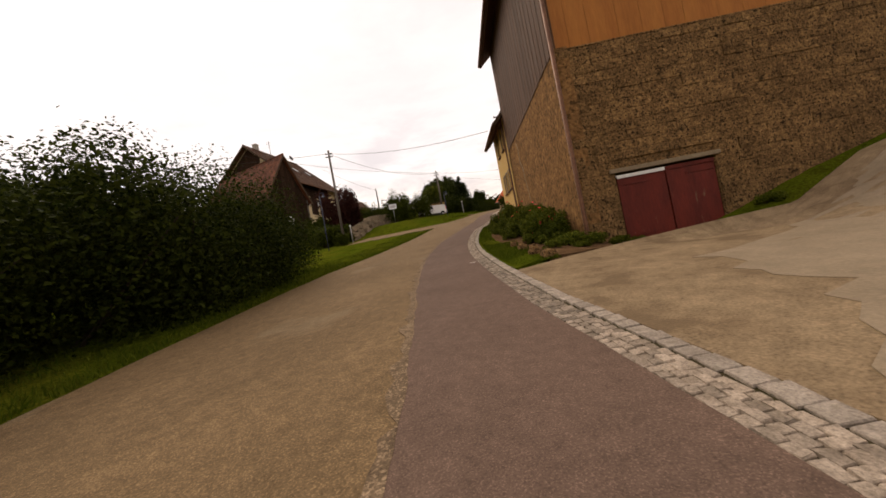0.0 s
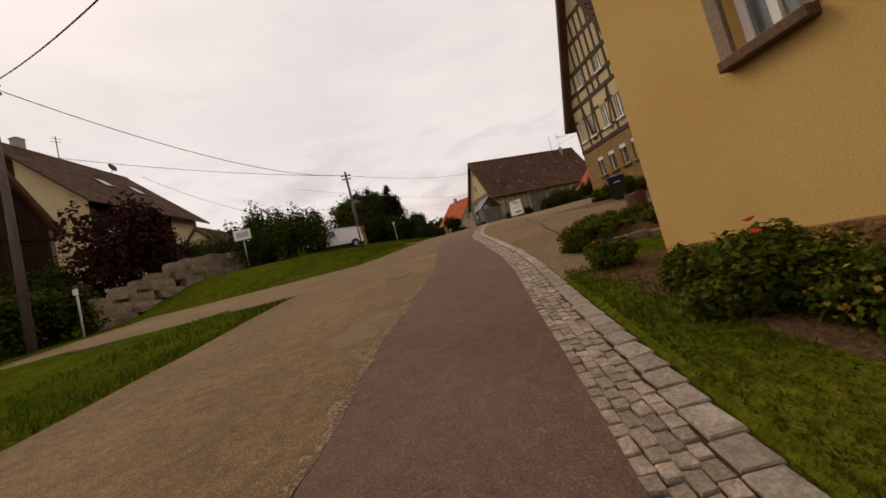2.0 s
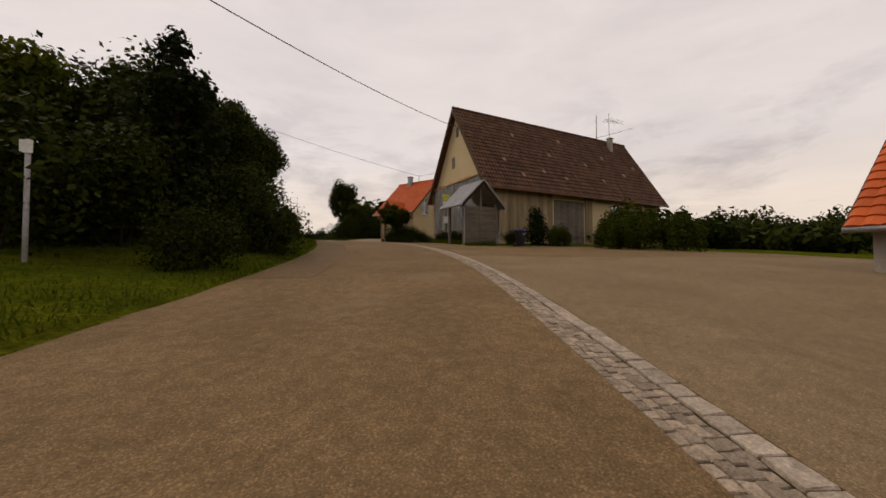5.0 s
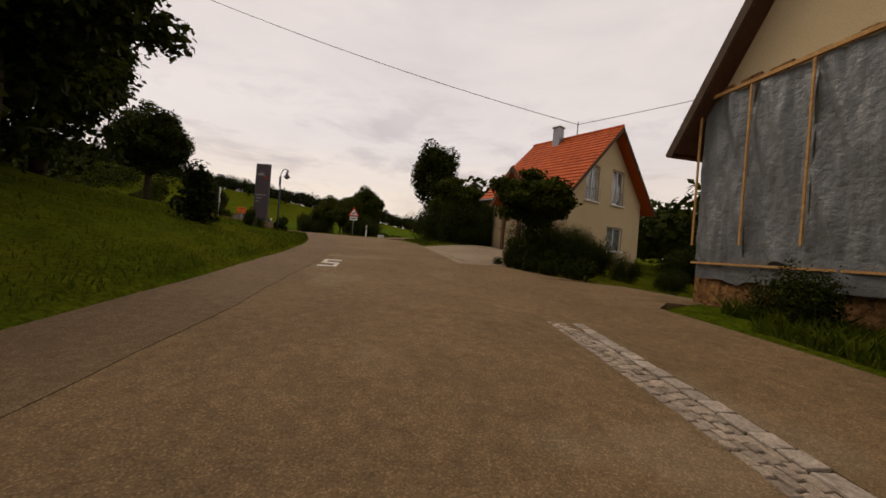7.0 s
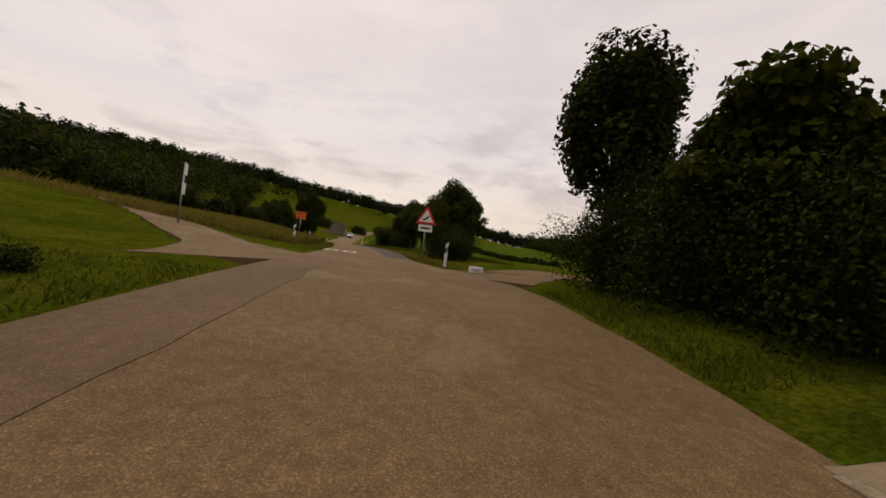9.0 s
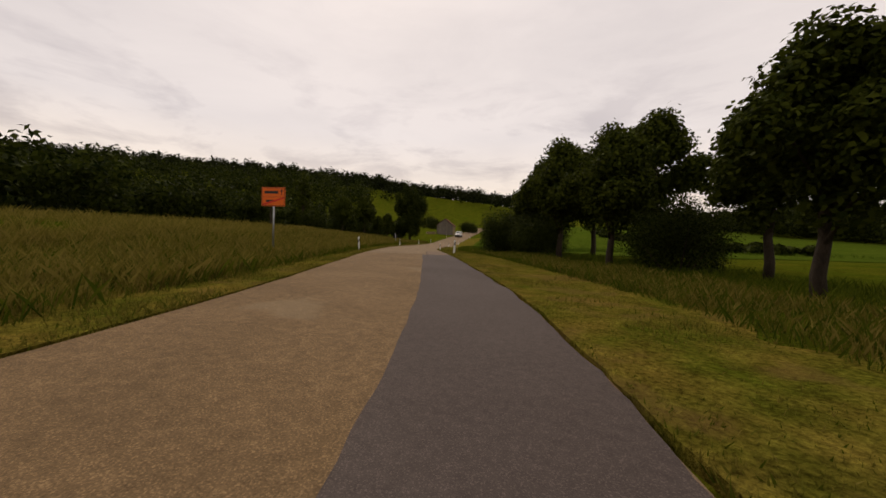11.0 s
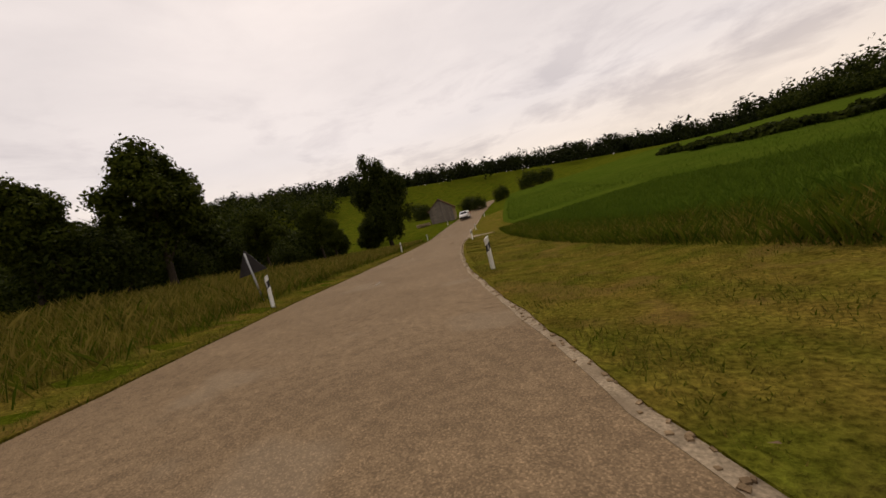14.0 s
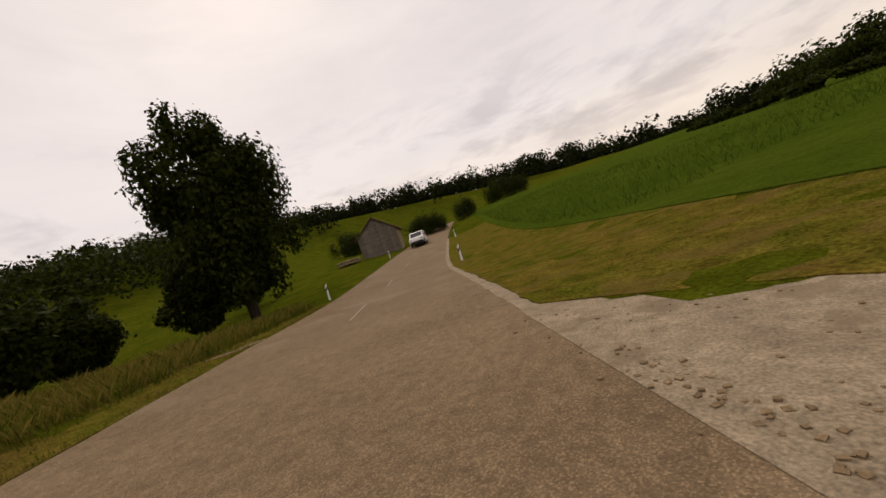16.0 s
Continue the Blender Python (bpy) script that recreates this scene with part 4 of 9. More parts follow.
strip("tar_seam", 124, 133, lambda s: -0.14 + wob(s, 9, 0.03), lambda s: -0.122 + wob(s, 9, 0.03), "tar", 0.011, step=0.25, cols=1, label="dark tar seam on the asphalt", thick=0.02)
strip("asphalt_patch", 52, 90, lambda s: lateral(EDGE_L, s) + 0.02, lambda s: lateral(EDGE_L, s) + 1.15 + wob(s, 6, 0.08), "asphalt_band", 0.006, step=0.5, cols=1, label="darker asphalt band along the road edge", thick=0.1)
strip("gravel_edge", 128, 230, lambda s: lateral(EDGE_R, s) - 0.02 + wob(s, 2), lambda s: lateral(EDGE_R, s) + float(np.interp(s, (128, 140, 150, 161, 169, 230), (0.06, 0.08, 0.09, 0.11, 0.2, 0.3))) + wob(s, 12, 0.1), "edge_gravel", 0.004, step=0.25, cols=1, label="crumbled pale gravel edge of the road", category="gravel")


# forecourt, pavement and drives
def drape(name, s0, s1, left, right, material, up=0.03, step=0.5, cols=10, label="", category="paving", meet=False):
    """A sheet of paving laid over the ground between two offsets."""
    st = np.arange(s0, s1 + 1e-6, step)
    pts = [rp(s, left(s) + (right(s) - left(s)) * k / cols) for s in st for k in range(cols + 1)]
    z = np.array(land([p.x for p in pts], [p.y for p in pts])[0])
    if meet:
        for i in range(len(st)):
            z[i * (cols + 1)] = pts[i * (cols + 1)].z
            z[i * (cols + 1) + 1] = 0.5 * (z[i * (cols + 1) + 1] + pts[i * (cols + 1) + 1].z)
    w = cols + 1
    verts = [(p.x, p.y, h + up) for p, h in zip(pts, z)]
    faces = [(i * w + k, i * w + k + 1, (i + 1) * w + k + 1, (i + 1) * w + k) for i in range(len(st) - 1) for k in range(cols)]
    n = len(verts)
    verts += [(x, y, h - 0.25) for x, y, h in verts]
    faces += [tuple(n + k for k in f[::-1]) for f in faces]
    rim = [k for k in range(w)] + [i * w + cols for i in range(1, len(st))] + [(len(st) - 1) * w + k for k in range(cols - 1, -1, -1)] + [i * w for i in range(len(st) - 2, 0, -1)]
    faces += [(rim[(k + 1) % len(rim)], rim[k], n + rim[k], n + rim[(k + 1) % len(rim)]) for k in range(len(rim))]
    return tagged(link_mesh(name, verts, faces, material), label, category, "", "structure")


def lane(name, pts, half, mouth, material, label, up=0.012, category="lane"):
    """A narrow lane laid over the ground along a line of places, wider where it meets the road."""
    verts, faces, rows = [], [], []
    ln = [0.0]
    for a, b in zip(pts, pts[1:]):
        ln.append(ln[-1] + math.hypot(b[0] - a[0], b[1] - a[1]))
    n = max(int(ln[-1] / 0.6), 4)
    px = np.interp(np.linspace(0, ln[-1], n), ln, [p[0] for p in pts])
    py_ = np.interp(np.linspace(0, ln[-1], n), ln, [p[1] for p in pts])
    tx, ty = np.gradient(px), np.gradient(py_)
    for k in range(n):
        l = math.hypot(tx[k], ty[k])
        q = half + (mouth - half) * max(0, 1 - k / n * ln[-1] / 4.5) ** 2 + wob(k * 0.6, 31, 0.12)
        for c in np.linspace(-1, 1, 5):
            verts.append((px[k] + ty[k] / l * q * c, py_[k] - tx[k] / l * q * c))
    zz, ls, ld = land([v[0] for v in verts], [v[1] for v in verts])
    sunk = (ld > np.interp(ls, [k[0] for k in EDGE_L], [k[1] for k in EDGE_L]) + 0.25) & (ld < np.interp(ls, [k[0] for k in EDGE_R], [k[1] for k in EDGE_R]) - 0.25)
    zz = zz - 0.05 * sunk
    m = len(verts)
    top = [(v[0], v[1], h + up) for v, h in zip(verts, zz)]
    faces = [(i * 5 + k, i * 5 + k + 1, i * 5 + k + 6, i * 5 + k + 5) for i in range(n - 1) for k in range(4)]
    low = [(x, y, h - 0.3) for x, y, h in top]
    rim = list(range(5)) + [i * 5 + 4 for i in range(1, n)] + [(n - 1) * 5 + k for k in (3, 2, 1, 0)] + [i * 5 for i in range(n - 2, 0, -1)]
    faces += [(rim[(k + 1) % len(rim)], rim[k], m + rim[k], m + rim[(k + 1) % len(rim)]) for k in range(len(rim))]
    return tagged(link_mesh(name, top + low, faces, material), label, category, "", "structure")


for nm, s0, s1, lf, rf, mt, lb, cat in PAVES:
    drape(nm, s0, s1, lf, rf, mt, -0.006 if nm == "garden_path" else (0.002 if nm == "pavement" else 0.004), cols=12, label=lb, category=cat, meet=nm not in ("garden_path", "flower_bed"))
drape("asphalt_patch", 31.0, 38.2, lambda s: float(np.interp(s, (31, 35.3, 38.2), (6.2, 4.8, 4.4))), lambda s: float(np.interp(s, (31, 34, 36, 38.2), (9.8, 9.4, 8.3, 7.0))), "asphalt_brown", 0.012, step=0.4, cols=5, label="darker brown asphalt patch before the half timbered house", category="yard")
drape("yard_patch", -6, 8.8, lambda s: float(np.interp(s, (-6, 1.8, 2.4, 3.1, 4, 5, 6.5, 8.8), (2.2, 2.1, 2.5, 3.0, 3.3, 3.8, 6.0, 10.4))) + wob(s, 51, 0.9), lambda s: float(np.interp(s, (-6, 2, 6, 8.8), (14, 14, 13, 11))), "concrete", 0.012, step=0.25, cols=10, label="pale worn asphalt of the yard", category="yard")
drape("tar_seam", 28.5, 35.5, lambda s: float(np.interp(s, (28.5, 30.3, 32.2, 35.5), (2.3, 2.57, 2.93, 3.1))) + wob(s, 37, 0.05), lambda s: float(np.interp(s, (28.5, 30.3, 32.2, 35.5), (2.325, 2.595, 2.955, 3.12))) + wob(s, 37, 0.05), "joint", 0.008, step=0.2, cols=1, label="dark crack along the asphalt apron", category="road")
strip("drive_edge", 75.5, 81.5, lambda s: float(np.interp(s, (75.5, 79, 81.5), (2.26, 2.36, 2.42))) + wob(s, 33, 0.02), lambda s: float(np.interp(s, (75.5, 79, 81.5), (2.40, 2.50, 2.56))) + wob(s, 34, 0.02), "edge_gravel", 0.014, step=0.25, cols=1, label="pale concrete edging between road and drive", thick=0.1, category="kerb")
lane("side_lane", LANES[0][0], 1.2, 2.8, "asphalt_old", "narrow tan lane joining the road")
lane("side_lane", LANES[1][0], 1.4, 2.0, "asphalt_old", "narrow tan lane leading off between hedges")
lane("field_track", LANES[2][0], 1.2, 2.4, "gravel", "pale gravel farm track under the meadow trees", category="track")
drape("crop_field", 128, 300, lambda s: lateral(EDGE_R, s) + float(np.interp(s, (128, 150, 182, 186, 200, 300), (7, 5.0, 5.0, 5.2, 5.2, 5))), lambda s: 95, "crop_ground", 0.05, step=2, cols=16, label="green cereal field sloping gently", category="field")
drape("mown_verge", 97, 205, lambda s: lateral(EDGE_L, s) - 1.5 + wob(s, 27, 0.5), lambda s: lateral(EDGE_L, s) - 0.05, "mown", 0.015, step=0.5, cols=3, label="mown yellowish grass strip beside the road", category="verge")
def verge_start(s):
    """Inner line of the mown strip: past the gravel edge, and past the passing place where that lies."""
    edge = lateral(EDGE_R, s) + float(np.interp(s, (100, 128, 140, 150, 161, 169, 230), (0.05, 0.05, 0.07, 0.08, 0.1, 0.18, 0.27))) + wob(s, 12, 0.08)
    bay = float(np.interp(s, (184.5, 186, 187.4, 189.6, 190), (1.2, 4.2, 3.2, 1.8, 1.4))) + wob(s, 23, 0.3) - 0.08
    return max(edge, bay) if 184.6 < s < 189.9 else edge


drape("mown_verge", 100, 230, verge_start, lambda s: lateral(EDGE_R, s) + float(np.interp(s, (100, 128, 150, 230), (2.2, 3.0, 4.6, 6))) + wob(s, 17, 0.8), "mown", 0.02, step=0.25, cols=6, label="mown yellowish grass verge beside the road", category="verge")
drape("layby", 184.5, 190.0, lambda s: lateral(EDGE_R, s) - 0.05, lambda s: float(np.interp(s, (184.5, 186, 187.4, 189.6, 190), (1.2, 4.2, 3.2, 1.8, 1.4))) + wob(s, 23, 0.3), "edge_gravel", 0.006, step=0.25, cols=8, meet=True, label="pale gravel passing place beside the road", category="gravel")


def pebbles(name, rows, label, seed):
    """Loose stones along the broken edges; rows: (count, s0, s1, offset from the edge, spread, size)."""
    rng = np.random.default_rng(seed)
    cube = np.array([(x, y, z) for z in (-1, 1) for y in (-1, 1) for x in (-1, 1)], float)
    quads = ((0, 2, 3, 1), (4, 5, 7, 6), (0, 1, 5, 4), (1, 3, 7, 5), (3, 2, 6, 7), (2, 0, 4, 6))
    verts, faces = [], []
    for count, s0, s1, off, wide, size in rows:
        for k in range(count):
            s = rng.uniform(s0, s1)
            p = rp(s, lateral(EDGE_R, s) + off + abs(rng.normal(0, wide)) * rng.choice((-0.5, 1)), 0.006)
            q = cube * rng.uniform(0.6, 1.3, 3) * size * rng.uniform(0.5, 1.4)
            q = q + rng.normal(0, size * 0.18, (8, 3))
            a = rng.uniform(0, 6.28)
            q = np.stack([q[:, 0] * math.cos(a) - q[:, 1] * math.sin(a), q[:, 0] * math.sin(a) + q[:, 1] * math.cos(a), q[:, 2] * 0.6], 1)
            n = len(verts)
            verts.extend((q + np.array(p)).tolist())
            faces.extend(tuple(n + i for i in f) for f in quads)
    return tagged(link_mesh(name, verts, faces, "gravel"), label, "gravel", "", "stuff")


pebbles("loose_gravel", [(2600, 130, 188, 0.12, 0.12, 0.012), (160, 184.5, 190, 0.6, 0.8, 0.010)], "loose pale stones along the road edge", 12)

# ---- the granite gutter along the street ----
gutter = thing("cobbled_gutter", "four rows of worn granite setts with a kerb row", "gutter")


def sett_mesh(k, lx, ly, h=0.09, material="cobble"):
    """A worn granite sett with rounded, uneven top edges."""
    rg = random.Random(k)
    bm = bmesh.new()
    b, t = [], []
    for sx, sy in ((-1, -1), (1, -1), (1, 1), (-1, 1)):
        b.append(bm.verts.new((sx * lx / 2, sy * ly / 2, -h)))
        t.append(bm.verts.new((sx * lx / 2 + rg.uniform(-0.005, 0.005), sy * ly / 2 + rg.uniform(-0.004, 0.004), -0.007)))
    c = [bm.verts.new((v.co.x * 0.92 + rg.uniform(-0.004, 0.004), v.co.y * 0.91 + rg.uniform(-0.004, 0.004), rg.uniform(-0.003, 0.003))) for v in t]
    for i in range(4):
        j = (i + 1) % 4
        bm.faces.new((b[i], b[j], t[j], t[i]))
        bm.faces.new((t[i], t[j], c[j], c[i]))
    bm.faces.new(c)
    me = bpy.data.meshes.new("sett")
    bm.to_mesh(me)
    bm.free()
    me.materials.append(M[material])
    return me


SETTS = [sett_mesh(k, 0.074 + 0.011 * (k % 4), 0.063 + 0.003 * (k % 2)) for k in range(8)]
KERBS = [sett_mesh(20 + k, 0.15 + 0.02 * (k % 3), 0.138 + 0.006 * (k % 2), 0.16, "kerb_granite") for k in range(6)]
rg = random.Random(8)
rest = {"sett": ([], []), "kerb_stone": ([], [])}


def lay(mesh, s, d, up, as_part, name):
    p = rp(s, d, up)
    ax = (rp(s + 0.2, d) - rp(s - 0.2, d)).normalized()
    az = ax.cross(rp(s, d - 0.2) - rp(s, d + 0.2)).normalized()
    ay = az.cross(ax)
    m = Matrix.Translation(p) @ Matrix((ax, ay, az)).transposed().to_4x4() @ rotz(rg.uniform(-2, 2)) @ Matrix.Rotation(rg.uniform(-0.015, 0.015), 4, "X")
    if as_part:
        o = new(name, mesh)
        o.matrix_world = m
        o.parent = gutter
    else:
        verts, faces = rest[name]
        n = len(verts)
        verts.extend([m @ v.co for v in mesh.vertices])
        faces.extend([tuple(n + i for i in q.vertices) for q in mesh.polygons])


for row in range(5):
    s = -4.0 + 0.04 * row
    kerb = row == 4
    while s < 68.4:
        stone = rg.randrange(6 if kerb else 8)
        mesh = (KERBS if kerb else SETTS)[stone]
        step = (0.15 + 0.02 * (stone % 3) if kerb else 0.074 + 0.011 * (stone % 4)) + rg.uniform(0.005, 0.012)
        d = lateral(COBBLE, s) + 0.036 + row * 0.0685 + (0.06 if kerb else 0) + rg.uniform(-0.003, 0.003)
        near = 3.2 < s < 9.4 if not kerb else 1.0 < s < 26
        lay(mesh, s + step / 2, d, (0.003 if kerb else 0.004 - 0.006 * (row == 3)) + rg.uniform(-0.004, 0.004), near, "kerb_stone" if kerb else "sett")
        s += step
link_mesh("sett_row", *rest["sett"], "cobble", gutter, kind="stuff")
link_mesh("kerb_row", *rest["kerb_stone"], "kerb_granite", gutter, kind="stuff")
strip("gutter_bed", -4, 68.5, lambda s: lateral(COBBLE, s) - 0.005, lambda s: lateral(COBBLE, s) + GUTTER + 0.01, "joint", -0.016, cols=2, label="dark mortar bed under the granite setts", thick=0.3, category="gutter")

# ---- houses ----

def sides(w, d):
    """Frames of the four walls in the house's own space: front, right, back, left."""
    return (Matrix.Identity(4), Matrix.Translation((w, 0, 0)) @ rotz(90), Matrix.Translation((w, d, 0)) @ rotz(180), Matrix.Translation((0, d, 0)) @ rotz(-90))


def gable_roof(h, w, d, eave, ridge, axis, material, over=0.5, verge=0.35, tile=0.3, course=0.34, ends=True, board="beam"):
    """Two tiled slopes; axis "y": the front is a gable, axis "x": the front is an eave."""
    if axis == "y":
        half, length = w / 2, d
    else:
        half, length = d / 2, w
    pitch = math.atan2(ridge - eave, half)
    slope = (half + over) / math.cos(pitch)
    drop = over * math.tan(pitch)
    full = length + 2 * verge
    if axis == "y":
        m1 = Matrix.Translation((-over, d + verge, eave - drop + 0.12)) @ rotz(-90)
        m2 = Matrix.Translation((w + over, -verge, eave - drop + 0.12)) @ rotz(90)
    else:
        m1 = Matrix.Translation((-verge, -over, eave - drop + 0.12))
        m2 = Matrix.Translation((w + verge, d + over, eave - drop + 0.12)) @ rotz(180)
    for m in (m1, m2):
        tiled_slope("roof", full, slope, pitch, material, h, m, tile, course)
        # gutter and barge boards
        bm = bmesh.new()
        tube(bm, [m @ Vector((0, -0.06, -0.06)), m @ Vector((full, -0.06, -0.06))], 0.065, 8)
        part("gutter", bm, "zinc" if material == "tile_red" else "copper_pipe", h, smooth=True)
        for x in (0.0, full):
            bm = bmesh.new()
            a, b = m @ Vector((x, -0.02, -0.1)), m @ Vector((x, slope * math.cos(pitch), slope * math.sin(pitch) - 0.1))
            bar(bm, a, b, 0.17, 0.05, (m.to_3x3() @ Vector((1, 0, 0))))
            part("barge_board", bm, board, h)
    # ridge tiles
    bm = bmesh.new()
    p = (Vector((w / 2, -verge, ridge + 0.17)), Vector((w / 2, d + verge, ridge + 0.17))) if axis == "y" else (Vector((-verge, d / 2, ridge + 0.17)), Vector((w + verge, d / 2, ridge + 0.17)))
    n = max(int(full / 0.38), 1)
    for k in range(n):
        a, b = p[0].lerp(p[1], k / n), p[0].lerp(p[1], (k + 1.06) / n)
        tube(bm, [a, b], [0.115, 0.10], 7)
    part("ridge_tiles", bm, material, h)


def shell(h, w, d, top, material, openings=(), thick=0.3, base=-0.8, axis="y", ridge=None, back=True):
    """Four walls; openings: for front, right, back, left a list of (x0, x1, z0, z1). Gables run up to the ridge."""
    fr = sides(w, d)
    ops = list(openings) + [()] * (4 - len(openings))
    for k, m in enumerate(fr):
        length = w if k % 2 == 0 else d
        x0, x1 = (0, length) if k % 2 == 0 else (thick, length - thick)
        isg = ridge is not None and ((axis == "y") == (k % 2 == 0))
        g = None
        if isg:
            k0 = (ridge - top) * (x0 / (length / 2))
            g = (length / 2, ridge, top + k0, top + k0)
        wall_panel("wall", x0, x1, base, ridge if isg else top, thick, material, h, ops[k], g, m=m)
    return fr


def flue(h, x, y, z0, z1, w=0.45, material="plaster_grey"):
    c = box("chimney", (x - w / 2, x + w / 2, y - w / 2, y + w / 2, z0, z1), material, h, bevel=0.02)
    box("cap", (x - w / 2 - 0.05, x + w / 2 + 0.05, y - w / 2 - 0.05, y + w / 2 + 0.05, z1 + 0.002, z1 + 0.08), "concrete", c, bevel=0.01)


# the stone barn at the bend
BARN_Z = 0.2
barn = thing("stone_barn", "tall sandstone barn with brown boarding above and a red double door", "barn", m=frame_at(4.0, 9.92, BARN_Z, 12.0, 9.51))
BW, BD, BS, BE, BR = 11.0, 9.75, 5.95, 11.6, 16.5
bf = sides(BW, BD)
door_hole = (1.02, 3.68, -0.9, 2.25)
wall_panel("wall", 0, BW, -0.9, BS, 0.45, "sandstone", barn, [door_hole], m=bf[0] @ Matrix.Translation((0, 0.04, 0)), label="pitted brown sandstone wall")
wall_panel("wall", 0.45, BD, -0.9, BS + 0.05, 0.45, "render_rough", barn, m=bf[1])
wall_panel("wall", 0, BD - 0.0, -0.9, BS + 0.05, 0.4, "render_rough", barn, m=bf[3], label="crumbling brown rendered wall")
wall_panel("wall", 0, BW, -0.9, BE, 0.4, "render_rough", barn, m=bf[2] @ Matrix.Translation((0, -0.05, 0)))
wall_panel("upper_wall", 0, BW, BS, BR, 0.2, "orange_boards", barn, gable=(BW / 2, BR, BE, BE), m=bf[0] @ Matrix.Translation((0, 0.1, 0)), label="orange painted board gable")
wall_panel("upper_wall", 0.2, BD, BS, BE, 0.2, "dark_boards", barn, m=bf[1])
gable_roof(barn, BW, BD, BE, BR, "y", "tile_brown", over=0.6, verge=0.5)
rnd = random.Random(4)
x = 0.0
k = 0
while x < BD:
    wd = rnd.uniform(0.17, 0.24)
    x1 = min(x + wd, BD)
    b = box("board", (x + 0.004, x1 - 0.004, -0.015 - 0.012 * (k % 2), 0.1, BS - 0.03 + rnd.uniform(-0.02, 0.02), BE), "brown_boards", barn, m=bf[3])
    x, k = x1, k + 1
x = 0.0
while x < BW:
    x1 = min(x + rnd.uniform(0.5, 0.9), BW)
    box("board", (x + 0.004, x1 - 0.004, 0.06, 0.1 - 0.002, BS - 0.02, BE - 0.1), "orange_boards", barn, m=bf[0])
    x = x1
# sandstone blocks of the yard front
z = -0.5
row = 0
while z < BS - 0.05:
    hgt = min(rnd.uniform(0.2, 0.34), BS - z)
    x = -0.02 - (0.3 if row % 2 else 0)
    while x < BW:
        x1 = x + rnd.uniform(0.25, 0.75)
        a, b2 = max(x, -0.02), min(x1, BW)
        for p, q in (((a, min(b2, door_hole[0] - 0.02)), (max(a, door_hole[1] + 0.02), b2)) if z < door_hole[3] + 0.12 else ((a, b2),)):
            if q - p > 0.12:
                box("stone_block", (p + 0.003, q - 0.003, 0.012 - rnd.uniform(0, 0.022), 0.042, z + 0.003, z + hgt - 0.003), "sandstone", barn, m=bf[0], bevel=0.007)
        x = x1
    z += hgt
    row += 1
box("lintel", (door_hole[0] - 0.15, door_hole[1] + 0.15, -0.05, 0.3, door_hole[3] - 0.0, door_hole[3] + 0.12), "concrete", barn, m=bf[0], bevel=0.015)
for k in (0, 1):
    x0 = door_hole[0] + 0.02 + k * 1.32
    leaf = box("door_leaf", (x0, x0 + 1.30, 0.05, 0.1, 0.25, 2.2), "red_door", barn, "rusted dark red sheet metal door leaf", m=bf[0], bevel=0.008)
    for zz in (0.5, 1.9):
        box("hinge_strap", (x0 + (0.0 if k == 0 else 0.5), x0 + (0.8 if k == 0 else 1.3), 0.03, 0.049, zz, zz + 0.06), "red_door", leaf, m=bf[0])
    box("edge_strip", (x0, x0 + 0.05, 0.03, 0.049, 0.3, 2.15), "red_door", leaf, m=bf[0])
    box("top_rail", (x0, x0 + 1.30, 0.02, 0.049, 2.1, 2.19), "red_door" if k else "white_plastic", leaf, m=bf[0])
pipe("downpipe", [bf[0] @ Vector(p) for p in ((-0.08, -0.12, 0.45), (-0.06, -0.1, 0.75), (-0.06, -0.1, BE - 0.2))], 0.06, "copper_pipe", barn, "rusty brown downpipe", 10)
# a pale mended crack down the rendered side
bm = bmesh.new()
cx = [BD - 7.4 + 0.28 * noise.noise(Vector((k * 0.5, 1, 0))) + 0.10 * k for k in range(14)]
for k in range(13):
    a = bf[3] @ Vector((cx[k], -0.004, BS - 0.3 - k * 0.30))
    b = bf[3] @ Vector((cx[k + 1], -0.004, BS - 0.3 - (k + 1) * 0.30))
    bar(bm, a, b, 0.07 + 0.04 * noise.noise(Vector((k, 2, 2))), 0.012, bf[3].to_3x3() @ Vector((0, 1, 0)))
part("mended_crack", bm, "concrete", barn, "pale mortar filled crack")

# the yellow plastered house next to it
yz = 2.2
yel = thing("yellow_house", "ochre yellow plastered house with pale framed windows", "house", m=frame_at(4.63, 24.05, yz, 4.52, 19.86))
YW, YD, YE, YR = 4.2, 8.6, 6.05, 10.6
lows = [(24.05 - 22.82, 24.05 - 22.36), (24.05 - 21.98, 24.05 - 21.42), (24.05 - 20.98, 24.05 - 20.32)]
highs = [(24.05 - 22.9, 24.05 - 22.4), (24.05 - 21.35, 24.05 - 20.8)]
yops = [(a, b, 2.1, 3.12) for a, b in lows] + [(a, b, 4.45, 5.75) for a, b in highs]
yf = shell(yel, YW, YD, YE, "plaster_yellow", [yops], axis="x", ridge=YR)
gable_roof(yel, YW, YD, YE, YR, "x", "tile_brown", over=0.55, verge=0.4)
for a, b, z0, z1 in yops:
    tile_window(yel, (a + b) / 2, z0, b - a, z1 - z0, yf[0], surround="concrete", bars=1, inset=0.14, sill="post_wood", curtain=True)
box("plinth", (0.3, YW + 0.02, -0.04, 0.1, -0.6, 0.75), "render_rough", yel, "rough stone plinth", bevel=0.01)
pipe("downpipe", [(YW + 0.1, -0.1, 0.55), (YW - 0.02, -0.1, 0.75), (YW - 0.02, -0.1, YE - 0.1), (YW - 0.02, -0.45, YE - 0.0)], 0.05, "copper_pipe", yel, "dark brown downpipe")

